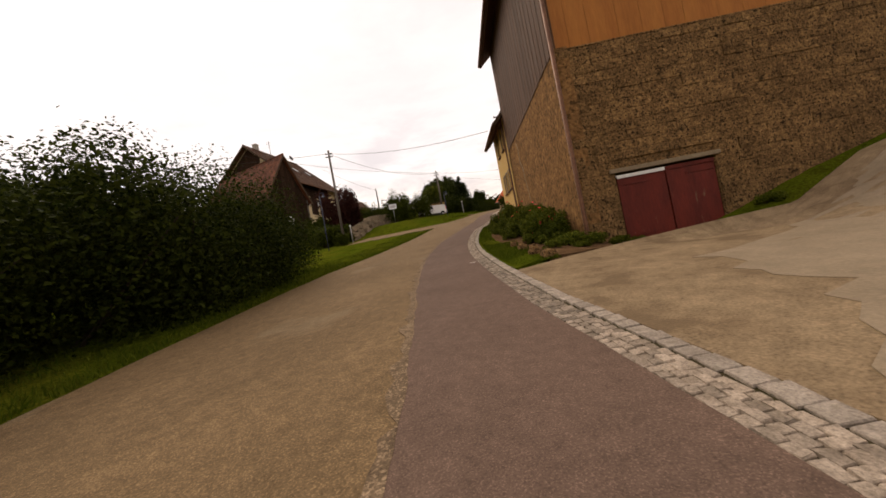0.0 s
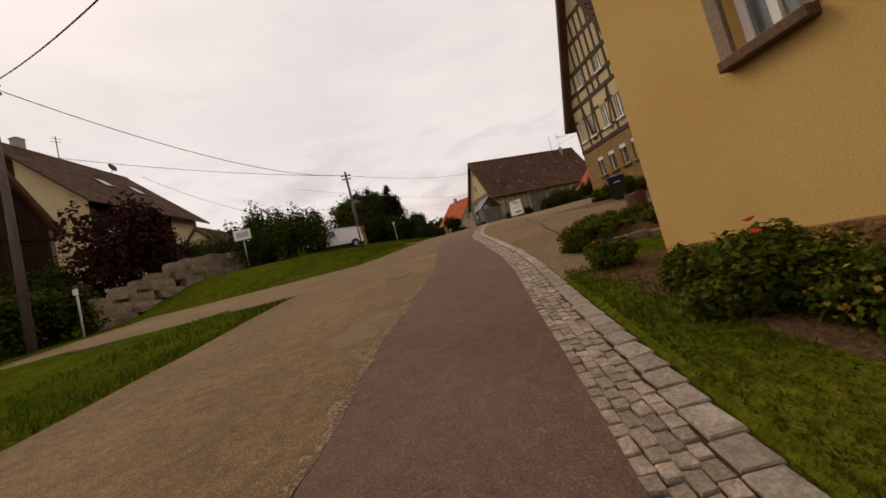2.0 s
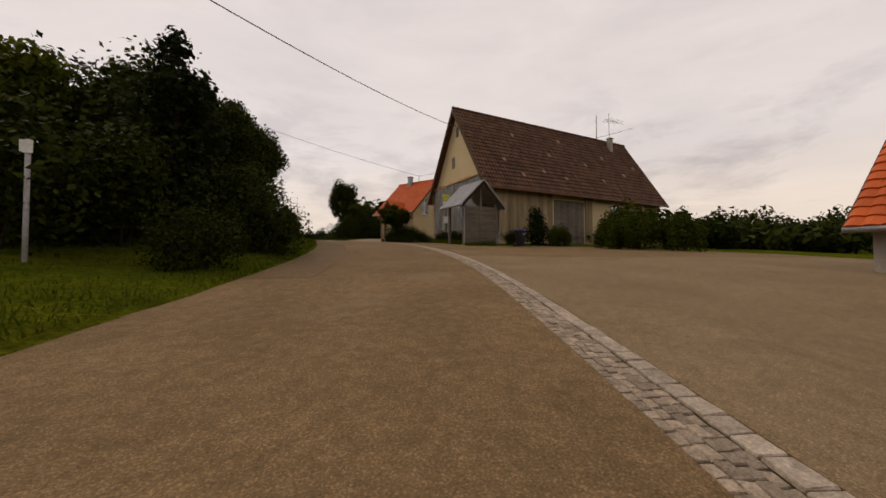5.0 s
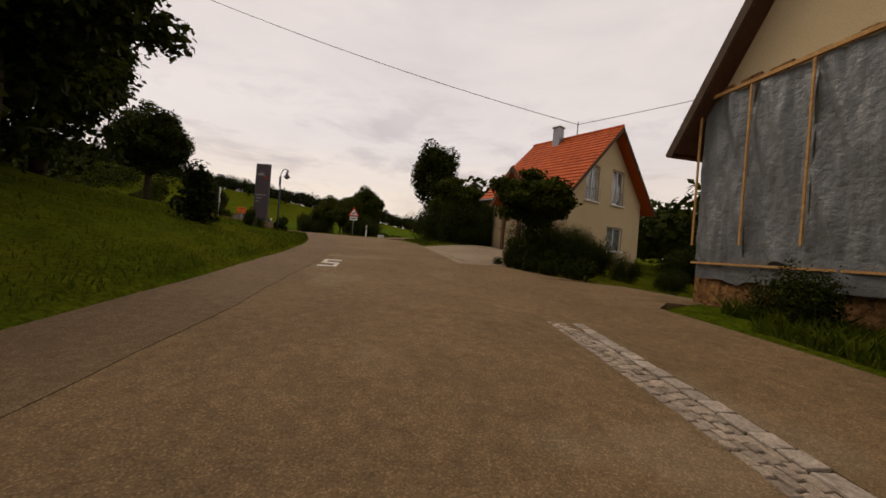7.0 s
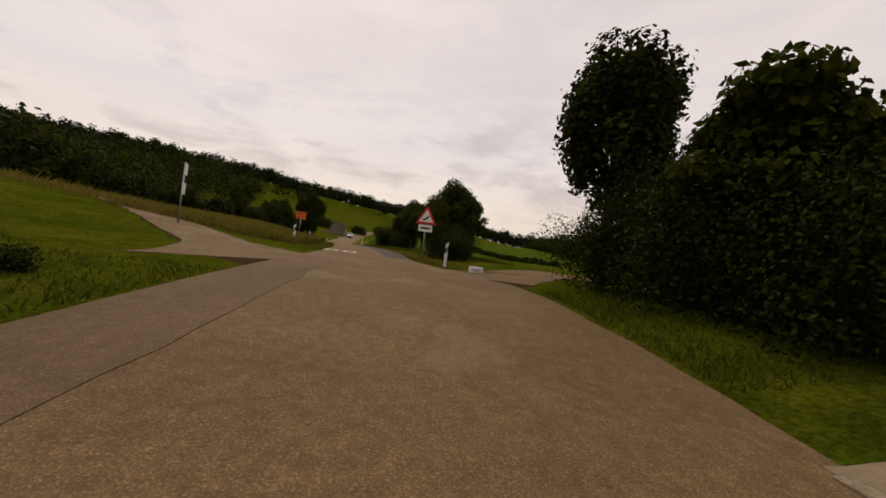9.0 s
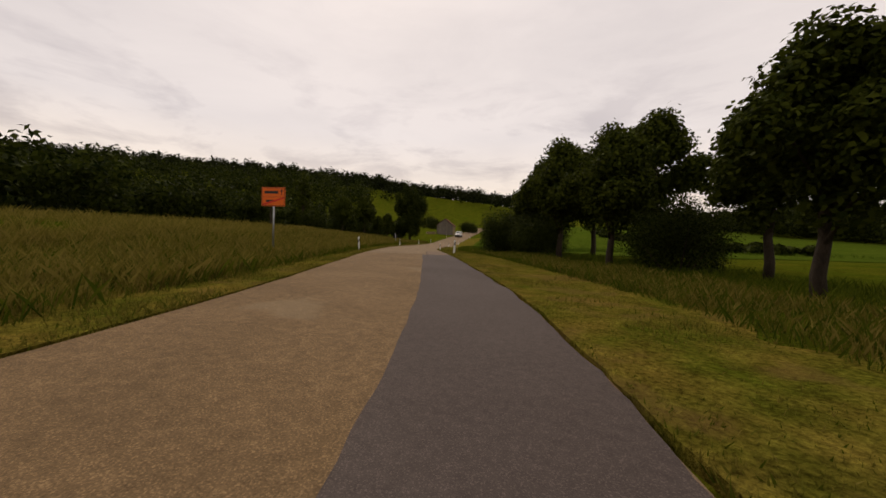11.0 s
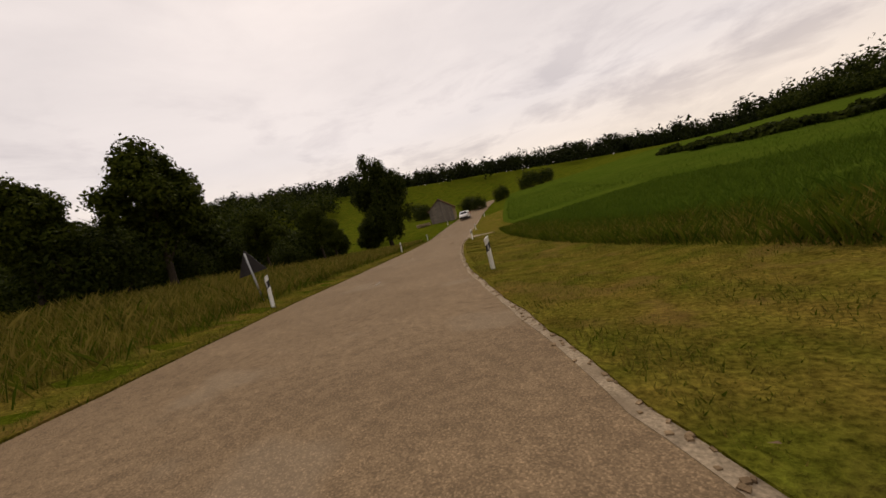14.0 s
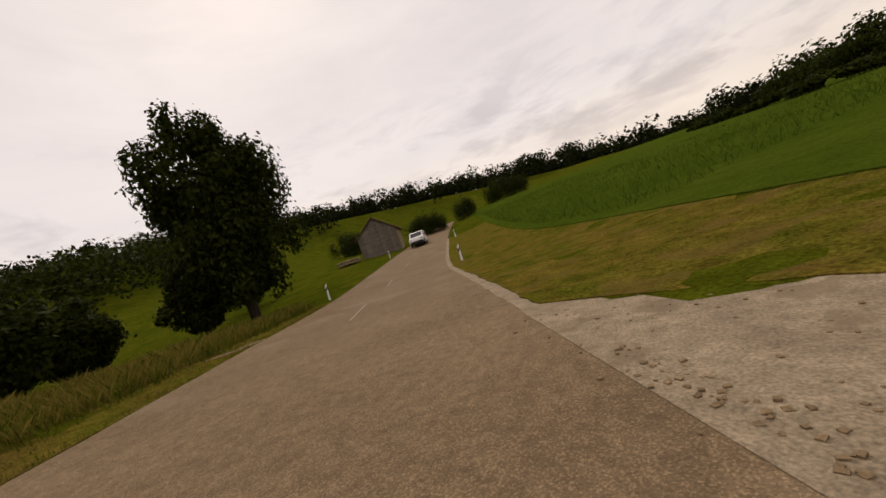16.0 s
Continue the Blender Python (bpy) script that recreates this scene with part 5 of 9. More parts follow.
# the half timbered house on the square
fz = 4.55
fach = thing("half_timbered_house", "half timbered house with dark beams over a sandstone ground floor", "house", m=frame_at(12.38, 36.12, fz, 12.52, 31.95) @ Matrix.Diagonal((0.868, 1, 1, 1)))
FW, FD, FB, FE, FR = 4.8, 9.0, 2.6, 4.7, 10.4
fl = [(0.98, 1.42), (1.82, 2.26), (2.66, 3.10), (3.45, 3.95)]
gops = [(a, b, 1.25, 2.1) for a, b in fl]
uops = [(a, b, 3.1, 4.05) for a, b in ((0.35, 0.72), (1.15, 1.55), (2.2, 2.62), (3.2, 3.62))] + [(1.2, 1.6, 5.4, 6.1), (2.7, 3.1, 5.4, 6.1)]
sg = [(1.25, 1.7, 1.2, 2.2), (3.4, 4.0, 0.45, 2.15)]
ff = sides(FW, FD)
wall_panel("wall", 0, FW, -0.6, FB, 0.35, "ashlar", fach, gops, m=ff[0], label="yellow brown sandstone ground floor")
wall_panel("wall", 0.35, FD, -0.6, FB, 0.35, "ashlar", fach, sg, m=ff[1])
wall_panel("wall", 0, FD - 0.35, -0.6, FB, 0.35, "ashlar", fach, m=ff[3])
wall_panel("upper_wall", 0, FW, FB, FR, 0.25, "plaster_cream", fach, uops, (FW / 2, FR, FE, FE), m=ff[0], label="cream plaster infill")
wall_panel("upper_wall", 0.25, FD, FB, FE, 0.25, "plaster_cream", fach, m=ff[1])
wall_panel("upper_wall", 0, FD - 0.25, FB, FE, 0.25, "plaster_cream", fach, m=ff[3])
gable_roof(fach, FW, FD, FE, FR, "y", "tile_brown", over=0.35, verge=0.35)
for a, b, z0, z1 in gops:
    w = tile_window(fach, (a + b) / 2, z0, b - a, z1 - z0, ff[0], bars=0, sill="ashlar", inset=0.1)
    box("shutter_box", (a - 0.02, b + 0.02, 0.02, 0.1, z1 - 0.16, z1 + 0.0), "white_plastic", w, m=ff[0])
for a, b, z0, z1 in uops:
    tile_window(fach, (a + b) / 2, z0, b - a, z1 - z0, ff[0], bars=1, sill="white_paint", inset=0.06)
w = tile_window(fach, 1.475, 1.2, 0.45, 1.0, ff[1], bars=0, sill="ashlar", inset=0.1)
box("shutter_box", (1.23, 1.72, 0.02, 0.1, 2.04, 2.22), "white_plastic", w, m=ff[1])
box("door", (3.4, 4.0, 0.2, 0.26, 0.45, 2.15), "post_wood", fach, "brown timber house door", m=ff[1])
# timbers on the gable and along the yard side
for mm, width, top in ((ff[0], FW, FR), (ff[1], FD, FE)):
    rails = [FB + 0.05, 3.05, 4.1, FE + 0.02] + ([5.3, 6.2, 7.4, 8.4] if top == FR else [])
    def reach(z):
        return (0.0, width) if z <= FE else (FW / 2 * (z - FE) / (FR - FE), width - FW / 2 * (z - FE) / (FR - FE))
    for zz in rails:
        a, b = reach(zz)
        if zz in (3.05, 4.1):
            continue
        box("beam", (a, b, -0.03, 0.02, zz - 0.09, zz + 0.09), "beam", fach, m=mm)
    segs = [(FB + 0.14, FE - 0.07), (FE + 0.11, 6.1), (6.3, 7.3), (7.5, 8.3)]
    step = 0.42
    x = 0.08
    k = 0
    while x < width - 0.05:
        for z0, z1 in segs[: 4 if top == FR else 1]:
            a, b = reach(z1)
            if a + 0.06 < x < b - 0.06 and not any(o[0] - 0.05 < x < o[1] + 0.05 and o[2] < (z0 + z1) / 2 < o[3] for o in (uops if top == FR else ())):
                box("beam", (x - 0.06, x + 0.06, -0.025, 0.02, z0, z1), "beam", fach, m=mm)
                if k % 3 == 1 and z0 < 3.5:
                    bm = bmesh.new()
                    bar(bm, mm @ Vector((x - 0.05, 0.0, z1)), mm @ Vector((x - 0.36, 0.0, z0 + 0.1)), 0.1, 0.04, mm.to_3x3() @ Vector((0, 1, 0)))
                    part("brace", bm, "beam", fach)
                if k % 3 == 2 and z0 < 3.5:
                    bm = bmesh.new()
                    bar(bm, mm @ Vector((x + 0.05, 0.0, z1)), mm @ Vector((x + 0.34, 0.0, z0 + 0.1)), 0.1, 0.04, mm.to_3x3() @ Vector((0, 1, 0)))
                    part("brace", bm, "beam", fach)
        x += step
        k += 1
    for zz in (3.05, 4.1):
        cut = [(o[0], o[1]) for o in uops if o[2] < zz + 0.1 and o[3] > zz - 0.1] if top == FR else []
        x = 0.0
        for a, b in sorted(cut) + [(width, width)]:
            if a - x > 0.1:
                box("beam", (x, a - 0.02, -0.02, 0.02, zz - 0.06, zz + 0.06), "beam", fach, m=mm)
            x = b + 0.02
pipe("downpipe", [ff[0] @ Vector(p) for p in ((FW - 0.05, -0.1, 0.1), (FW - 0.05, -0.1, FE))], 0.05, "copper_pipe", fach, "brown downpipe")
annex = thing("pale_annex", "pale plastered house wing behind the half timbered house", "house", m=frame_at(17.8, 32.6, fz, 26.0, 32.6))
an = shell(annex, 8, 6, 5, "plaster_pale", [[(1.0, 1.8, 1.2, 2.4), (3.0, 3.8, 1.2, 2.4)]], axis="x", ridge=8)
gable_roof(annex, 8, 6, 5, 8, "x", "tile_brown")
for cx in (1.4, 3.4):
    tile_window(annex, cx, 1.2, 0.8, 1.2, an[0])

# the white house with the two garage doors
wz = 5.7
wht = thing("white_garage_house", "pale plastered gabled house with two brown garage doors", "house", m=frame_at(19.15, 44.3, wz, 19.35, 37.0))
WW, WD, WE, WR = 7.2, 10.0, 4.2, 8.5
wops = [(1.55, 2.95, -0.9, 2.55), (3.35, 4.95, -0.9, 2.6), (2.35, 2.75, 3.3, 4.1), (3.95, 4.4, 3.4, 4.2), (0.7, 1.0, 2.0, 2.45), (0.75, 1.1, 0.65, 1.15), (5.6, 6.0, 1.3, 2.1)]
wf = shell(wht, WW, WD, WE, "plaster_pale", [wops], axis="y", ridge=WR)
gable_roof(wht, WW, WD, WE, WR, "y", "tile_brown", over=0.45, verge=0.5)
wall_panel("gable_sheet", 0.12, WW - 0.12, WE - 0.05, WR - 0.3, 0.03, "plaster_grey", wht, gable=(WW / 2, WR - 0.32, WE - 0.05, WE - 0.05), m=wf[0] @ Matrix.Translation((0, -0.04, 0)), label="grey fibre cement gable cladding")
for x0, x1, z1 in ((1.55, 2.95, 2.55), (3.35, 4.95, 2.6)):
    door = box("garage_door", (x0 + 0.02, x1 - 0.02, 0.12, 0.17, -0.3, z1 - 0.02), "shutter", wht, "brown sectional garage door", m=wf[0])
    box("grille", (x0 + 0.12, x1 - 0.12, 0.09, 0.119, 1.15, 1.95), "shutter_grid", door, "pale louvre grille", m=wf[0])
    for k in range(9):
        zz = 0.0 + k * 0.28
        box("slat", (x0 + 0.03, x1 - 0.03, 0.105, 0.118, zz, zz + 0.02), "beam", door, m=wf[0])
    for k in range(6):
        box("louvre", (x0 + 0.12, x1 - 0.12, 0.07, 0.089, 1.2 + k * 0.125, 1.26 + k * 0.125), "shutter_grid", door, m=wf[0])
    bm = bmesh.new()
    bar(bm, wf[0] @ Vector((x0 - 0.25, -0.3, z1 + 0.12)), wf[0] @ Vector((x1 + 0.15, -0.3, z1 + 0.12)), 0.62, 0.07, wf[0].to_3x3() @ Vector((0, 0.35, 1)))
    part("canopy", bm, "zinc", wht, "grey sheet metal canopy")
for a, b, z0, z1 in wops[2:]:
    tile_window(wht, (a + b) / 2, z0, b - a, z1 - z0, wf[0], frame_mat="beam", bars=0, sill=None)
rb = thing("red_roofed_shed", "low shed with an orange red tiled roof", "shed", m=frame_at(20.6, 49.3, 6.0, 20.82, 46.1))
shell(rb, 3.2, 7, 1.9, "plaster_grey", axis="x", ridge=5.2)
gable_roof(rb, 3.2, 7, 1.9, 5.2, "x", "tile_red", over=0.4)

# the long brown roofed barn behind the bus shelter
bz = 7.9
bb = thing("brown_roofed_barn", "long barn with patched brown roof and tarpaulin covered gable", "barn", m=frame_at(16.43, 69.95, bz, 17.4, 63.55))
GW, GD, GE, GR = 6.47, 16.8, 3.85, 8.85
gops = [(2.6, 2.95, 5.1, 5.85), (3.15, 3.45, 7.1, 7.7)]
gf2 = sides(GW, GD)
wall_panel("wall", 0, GW, -0.8, GR, 0.35, "plaster_cream", bb, gops, (GW / 2, GR, GE, GE), m=gf2[0], label="cream plastered gable")
wall_panel("wall", 0.35, 9.0, -0.8, GE, 0.25, "plaster_cream", bb, [(5.4, 8.2, -0.9, 2.9)], m=gf2[1])
wall_panel("wall", 9.0, GD, -0.8, GE, 0.35, "plaster_cream", bb, [(11.0, 12.0, 1.6, 2.9), (13.6, 14.6, 1.6, 2.9)], m=gf2[1])
wall_panel("wall", 0, GW, -0.8, GE, 0.35, "plaster_cream", bb, m=gf2[2])
wall_panel("wall", 0.35, GD - 0.35, -0.8, GE, 0.35, "plaster_cream", bb, m=gf2[3])
gable_roof(bb, GW, GD, GE, GR, "y", "tile_brown", over=0.5, verge=0.35, tile=0.24, course=0.33)
for k, (a, b, z0, z1) in enumerate(gops):
    box("shutter", (a, b, -0.03, 0.03, z0, z1), "grey_boards", bb, "weathered wooden shutter", m=gf2[0])
x = 0.35
while x < 9.0:
    x1 = min(x + rnd.uniform(0.16, 0.26), 9.0)
    if not (5.3 < (x + x1) / 2 < 8.3):
        box("board", (x + 0.004, x1 - 0.004, -0.04 - rnd.uniform(0, 0.015), -0.003, 0.25 + rnd.uniform(-0.1, 0.1), GE - 0.1), "old_boards", bb, m=gf2[1])
    x = x1
for k in range(10):
    box("gate_board", (5.45 + k * 0.275, 5.45 + k * 0.275 + 0.265, 0.0, 0.05, -0.3, 2.85), "grey_boards", bb, m=gf2[1])
for x in (11.5, 14.1):
    tile_window(bb, x, 1.6, 1.0, 1.3, gf2[1], frame_mat="beam", bars=1, inset=0.08)
flue(bb, GW / 2 + 0.5, 14.6, GR - 1.2, GR + 0.25, 0.34, "plaster_grey")
pipe("aerial", [(GW / 2, 13.6, GR), (GW / 2, 13.6, GR + 2.3)], 0.025, "iron", bb)
pipe("aerial", [(GW / 2 + 0.3, 14.8, GR), (GW / 2 + 0.3, 14.8, GR + 2.6)], 0.02, "iron", bb)
bm = bmesh.new()
for k in range(6):
    tube(bm, [(GW / 2 - 0.5, 15.0 + k * 0.3, GR + 2.15), (GW / 2 + 0.5, 15.0 + k * 0.3, GR + 2.15)], 0.012, 5)
tube(bm, [(GW / 2, 14.6, GR + 2.15), (GW / 2, 17.0, GR + 2.15)], 0.015, 5)
part("aerial_array", bm, "iron", bb)
# pale replacement tiles scattered on the slope
pm = Matrix.Translation((GW + 0.5, -0.35, GE - 0.5 * (GR - GE) / (GW / 2) + 0.2)) @ rotz(90)
pit = math.atan2(GR - GE, GW / 2)
for x, u in ((2.2, 2.2), (4.0, 4.9), (5.2, 1.6), (6.6, 3.4), (7.0, 1.2), (8.5, 5.2), (10.0, 3.0), (11.0, 1.5), (12.6, 4.2), (14.0, 2.5), (3.2, 1.0), (16.0, 3.6)):
    bm = bmesh.new()
    add_box(bm, 0, 0.24, 0, 0.3, 0.02, 0.05, m=pm @ Matrix.Rotation(pit, 4, "X") @ Matrix.Translation((x, u, 0.03)))
    part("pale_tile", bm, "concrete", bb)
# tarpaulin on battens over the stripped lower gable
def sheet_cloth(name, x0, x1, z0, z1, seed):
    nx, nz = 40, 24
    vs, fs = [], []
    for j in range(nz + 1):
        for i in range(nx + 1):
            u, v = i / nx, j / nz
            x, z = x0 + u * (x1 - x0), z0 + v * (z1 - z0)
            bulge = 0.06 * math.sin(math.pi * u) * (0.6 + 0.8 * noise.noise(Vector((x * 1.1, z * 1.0, seed)))) + 0.12 * noise.noise(Vector((x * 3.4 + z * 0.9, z * 0.7, seed + 3))) + 0.03 * noise.noise(Vector((x * 8, z * 2, seed)))
            if j == 0:
                z += 0.12 * noise.noise(Vector((x * 3, seed, 0)))
            vs.append(gf2[0] @ Vector((x, -0.06 - abs(bulge), z)))
    for j in range(nz):
        for i in range(nx):
            a = j * (nx + 1) + i
            fs.append((a, a + 1, a + nx + 2, a + nx + 1))
    return link_mesh(name, vs, fs, "tarp", bb, "wind wrinkled grey tarpaulin", smooth=True)
edges = [0.02, 0.95, 1.85, 3.0, 4.4, GW - 0.05]
for k in range(5):
    sheet_cloth("tarpaulin", edges[k], edges[k + 1], 0.95, 4.02 + 0.0 * k, k * 7.0)
box("plinth", (0.0, GW - 0.0, -0.03, -0.002, -0.8, 0.86), "render_rough", bb, "bare brown lower wall", m=gf2[0])
sheet_cloth("tarpaulin", 0.1, GW - 0.1, 0.62, 1.05, 50.0)
for e in edges[:-1] + [GW - 0.03]:
    box("batten", (e - 0.015, e + 0.015, -0.19, -0.16, 1.25, 4.0), "new_wood", bb, m=gf2[0])
box("batten", (0, GW, -0.16, -0.1, 4.03, 4.09), "new_wood", bb, m=gf2[0])
box("batten", (0, GW, -0.16, -0.12, 0.9, 0.935), "new_wood", bb, m=gf2[0])
bm = bmesh.new()
for k in range(40):
    x = k * GW / 40
    add_box(bm, x, x + GW / 40 + 0.02, -0.05, 0.0, 4.1, 4.14 + 0.12 * abs(noise.noise(Vector((x * 2, 0, 9)))))
part("broken_render_edge", bm, "render_rough", bb)

# the red roofed house with the timber porch
rz = 7.8
red = thing("red_roofed_house", "cream plastered house with a bright red tiled roof and timber porch", "house", m=frame_at(17.04, 78.72, rz, 23.59, 83.31) @ Matrix.Diagonal((0.85, 0.85, 0.85, 1)))
RW, RD, RE, RR = 8.0, 5.2, 4.9, 8.65
rops = [(1.6, 2.9, 4.35, 6.35), (4.3, 5.7, 4.45, 6.5), (4.1, 5.9, 1.7, 3.1), (4.3, 4.9, 0.0, 0.6), (5.2, 5.8, 0.0, 0.6)]
rl = [(0.65, 1.05, 2.6, 3.4), (2.15, 2.5, 1.55, 3.45), (2.92, 3.68, 1.2, 3.45), (3.82, 4.17, 1.5, 3.5)]
rl = [(RD - b, RD - a, z0, z1) for a, b, z0, z1 in [(RD - o[1], RD - o[0], o[2], o[3]) for o in rl]]
rf = shell(red, RW, RD, RE, "plaster_cream", [rops, (), (), rl], axis="y", ridge=RR)
gable_roof(red, RW, RD, RE, RR, "y", "tile_red", over=0.75, verge=0.6, tile=0.24, course=0.33)
for a, b, z0, z1 in rops[:3]:
    w = tile_window(red, (a + b) / 2, z0, b - a, z1 - z0, rf[0], bars=1, sill="white_paint", curtain=True, inset=0.1)
for a, b, z0, z1 in rops[:2]:
    bm = bmesh.new()
    for zz in (z0 + 0.08, z0 + 0.75):
        tube(bm, [rf[0] @ Vector((a - 0.1, -0.08, zz)), rf[0] @ Vector((b + 0.1, -0.08, zz))], 0.018, 6)
    for k in range(8):
        xx = a - 0.05 + k * (b - a + 0.1) / 7
        tube(bm, [rf[0] @ Vector((xx, -0.08, z0 + 0.08)), rf[0] @ Vector((xx, -0.08, z0 + 0.75))], 0.009, 5)
    part("balustrade", bm, "galvanised", red, "thin steel window railing")
for a, b, z0, z1 in rops[3:]:
    tile_window(red, (a + b) / 2, z0, b - a, z1 - z0, rf[0], bars=0, sill=None)
box("basement_band", (3.6, RW + 0.01, -0.012, 0.05, -0.6, 0.75), "plaster_yellow", red, "yellow painted basement wall")
tile_window(red, (rl[0][0] + rl[0][1]) / 2, rl[0][2], 0.4, 0.8, rf[3], bars=0, sill="ashlar")
for o in (rl[1], rl[3]):
    tile_window(red, (o[0] + o[1]) / 2, o[2], o[1] - o[0], o[3] - o[2], rf[3], bars=0, sill=None)
fd = box("front_door", (rl[2][0], rl[2][1], 0.1, 0.16, rl[2][2], rl[2][3]), "white_paint", red, "white front door with a narrow glass light", m=rf[3])
box("glass_light", (rl[2][0] + 0.3, rl[2][0] + 0.42, 0.085, 0.099, rl[2][2] + 0.5, rl[2][3] - 0.3), "dark_glass", fd, m=rf[3])
bm = bmesh.new()
tube(bm, [rf[3] @ Vector((rl[2][0] + 0.12, 0.06, 2.0)), rf[3] @ Vector((rl[2][0] + 0.12, 0.06, 2.5))], 0.015, 6)
part("handle", bm, "galvanised", fd)
box("letter_box", (2.64, 2.84, -0.1, -0.003, 2.1, 2.5), "post_wood", red, "brown letter box", m=rf[3], bevel=0.01)
flue(red, RW / 2 - 0.3, 3.6, RR - 0.8, RR + 0.85, 0.5, "zinc")
pipe("roof_mast", [(RW / 2, 2.4, RR), (RW / 2, 2.4, RR + 1.1)], 0.03, "iron", red)
# porch gable on two posts
PX0, PX1, PO, PE, PR = 2.4, 4.5, 2.1, 4.05, 5.5
pm = rf[3]
half = (PX1 - PX0) / 2
pp = math.atan2(PR - PE, half)
for side in (0, 1):
    if side == 0:
        m = pm @ Matrix.Translation((PX0 - 0.3, 1.2, PE - 0.3 * math.tan(pp) + 0.1)) @ rotz(-90)
    else:
        m = pm @ Matrix.Translation((PX1 + 0.3, -PO - 0.3, PE - 0.3 * math.tan(pp) + 0.1)) @ rotz(90)
    tiled_slope("porch_roof", PO + 1.5, (half + 0.3) / math.cos(pp), pp, "tile_red", red, m, 0.24, 0.33, label="red tiled porch roof")
    bm = bmesh.new()
    xs = (PX0 - 0.35, (PX0 + PX1) / 2) if side == 0 else (PX1 + 0.35, (PX0 + PX1) / 2)
    bar(bm, pm @ Vector((xs[0], -PO - 0.3, PE - 0.35 * math.tan(pp))), pm @ Vector((xs[1], -PO - 0.3, PR)), 0.2, 0.06, pm.to_3x3() @ Vector((0, 1, 0)))
    part("porch_barge_board", bm, "post_wood", red)
for x in (2.75, 3.85):
    box("porch_post", (x - 0.08, x + 0.08, -PO, -PO + 0.16, 1.05, PE + 0.05), "post_wood", red, "brown timber post", m=pm, bevel=0.008)
    box("porch_beam", (x - 0.07, x + 0.07, -PO - 0.15, -0.002, PE + 0.06, PE + 0.24), "post_wood", red, m=pm)
box("porch_beam", (PX0, PX1, -PO + 0.02, -PO + 0.14, PE + 0.25, PE + 0.4), "post_wood", red, m=pm)
box("porch_step", (PX0 - 0.1, PX1 + 0.1, -PO - 0.25, -0.003, -0.3, 1.12), "concrete", red, "pale stone porch floor", m=pm, bevel=0.02)
box("porch_step", (PX0 + 0.2, PX1 - 0.2, -PO - 0.6, -PO - 0.252, -0.3, 0.98), "concrete", red, m=pm, bevel=0.02)
pipe("downpipe", [pm @ Vector(p) for p in ((0.02, -0.75, RE - 0.55), (0.05, -0.45, RE - 0.75), (0.05, -0.08, RE - 1.0), (0.05, -0.08, 0.8))], 0.045, "zinc", red, "grey zinc downpipe")

# the wooden barn and the brown roofed house across the street
az = 4.0
ab = thing("wooden_barn", "dark weathered timber barn with an old red tiled roof", "barn", m=frame_at(-17.82, 39.20, az, -15.29, 43.98))
AW, AD, AE, AR = 5.4, 12.0, 7.4, 12.2
af = sides(AW, AD)
for k, m in enumerate(af):
    length = AW if k % 2 == 0 else AD
    x0, x1 = (0, length) if k % 2 == 0 else (0.2, length - 0.2)
    wall_panel("wall", x0, x1, -1.0, AR if k % 2 == 0 else AE, 0.15, "dark_boards", ab, gable=(AW / 2, AR, AE, AE) if k % 2 == 0 else None, m=m)
gable_roof(ab, AW, AD, AE, AR, "y", "tile_old", over=0.4, verge=0.4, tile=0.3, course=0.36)
for m, length, isg in ((af[0], AW, True), (af[3], AD, False)):
    x = 0.0
    while x < length:
        x1 = min(x + rnd.uniform(0.2, 0.32), length)
        xc = (x + x1) / 2
        top = AE + (AR - AE) * (1 - abs(xc - AW / 2) / (AW / 2)) - 0.25 if isg else AE - 0.1
        box("board", (x + 0.006, x1 - 0.006, -0.03 - rnd.uniform(0, 0.02), -0.003, 0.2, top), "dark_boards" if isg else "barn_boards", ab, m=m)
        x = x1
box("notice_board", (2.15, 3.0, -0.12, -0.06, 4.02, 5.08), "white_plastic", ab, "white notice board", m=af[0], bevel=0.01)
for k in range(2):
    box("white_sheet", (AD - 1.9 + 0.92 * k, AD - 1.02 + 0.92 * k, -0.12, -0.06, 3.7 + 0.05 * k, 4.95 + 0.05 * k), "white_plastic", ab, "white sheet on the boards", m=af[3], bevel=0.01)
box("rafter_tie", (-0.1, AW + 0.1, -0.12, -0.055, AE - 0.9, AE - 0.72), "dark_boards", ab, m=af[0])
for x in (0.06, AW - 0.06):
    box("corner_post", (x - 0.09, x + 0.09, -0.1, -0.052, -0.2, AE - 0.3), "grey_boards", ab, m=af[0])
hz = 8.1
hb = thing("brown_roofed_house", "large cream gabled house with brown tiled roof and dark boarding", "house", m=frame_at(-19.69, 53.95, hz, -16.74, 67.38))
HW, HD, HE, HR = 12.15, 15.3, 8.7, 15.55
hf = shell(hb, HW, HD, HE, "plaster_cream", [[(1.4, 2.6, 4.9, 6.2), (4.4, 5.6, 4.9, 6.2), (9.2, 10.4, 4.9, 6.2)], (), (), [(9.6, 10.7, 5.2, 6.5), (3.6, 4.7, 5.2, 6.5)]], axis="x", ridge=HR)
gable_roof(hb, HW, HD, HE, HR, "x", "tile_brown", over=1.0, verge=0.8)
for a, b, z0, z1 in ((1.4, 2.6, 4.9, 6.2), (4.4, 5.6, 4.9, 6.2), (9.2, 10.4, 4.9, 6.2)):
    tile_window(hb, (a + b) / 2, z0, b - a, z1 - z0, hf[0])
for a, b in ((9.6, 10.7), (3.6, 4.7)):
    tile_window(hb, (a + b) / 2, 5.2, b - a, 1.3, hf[3])
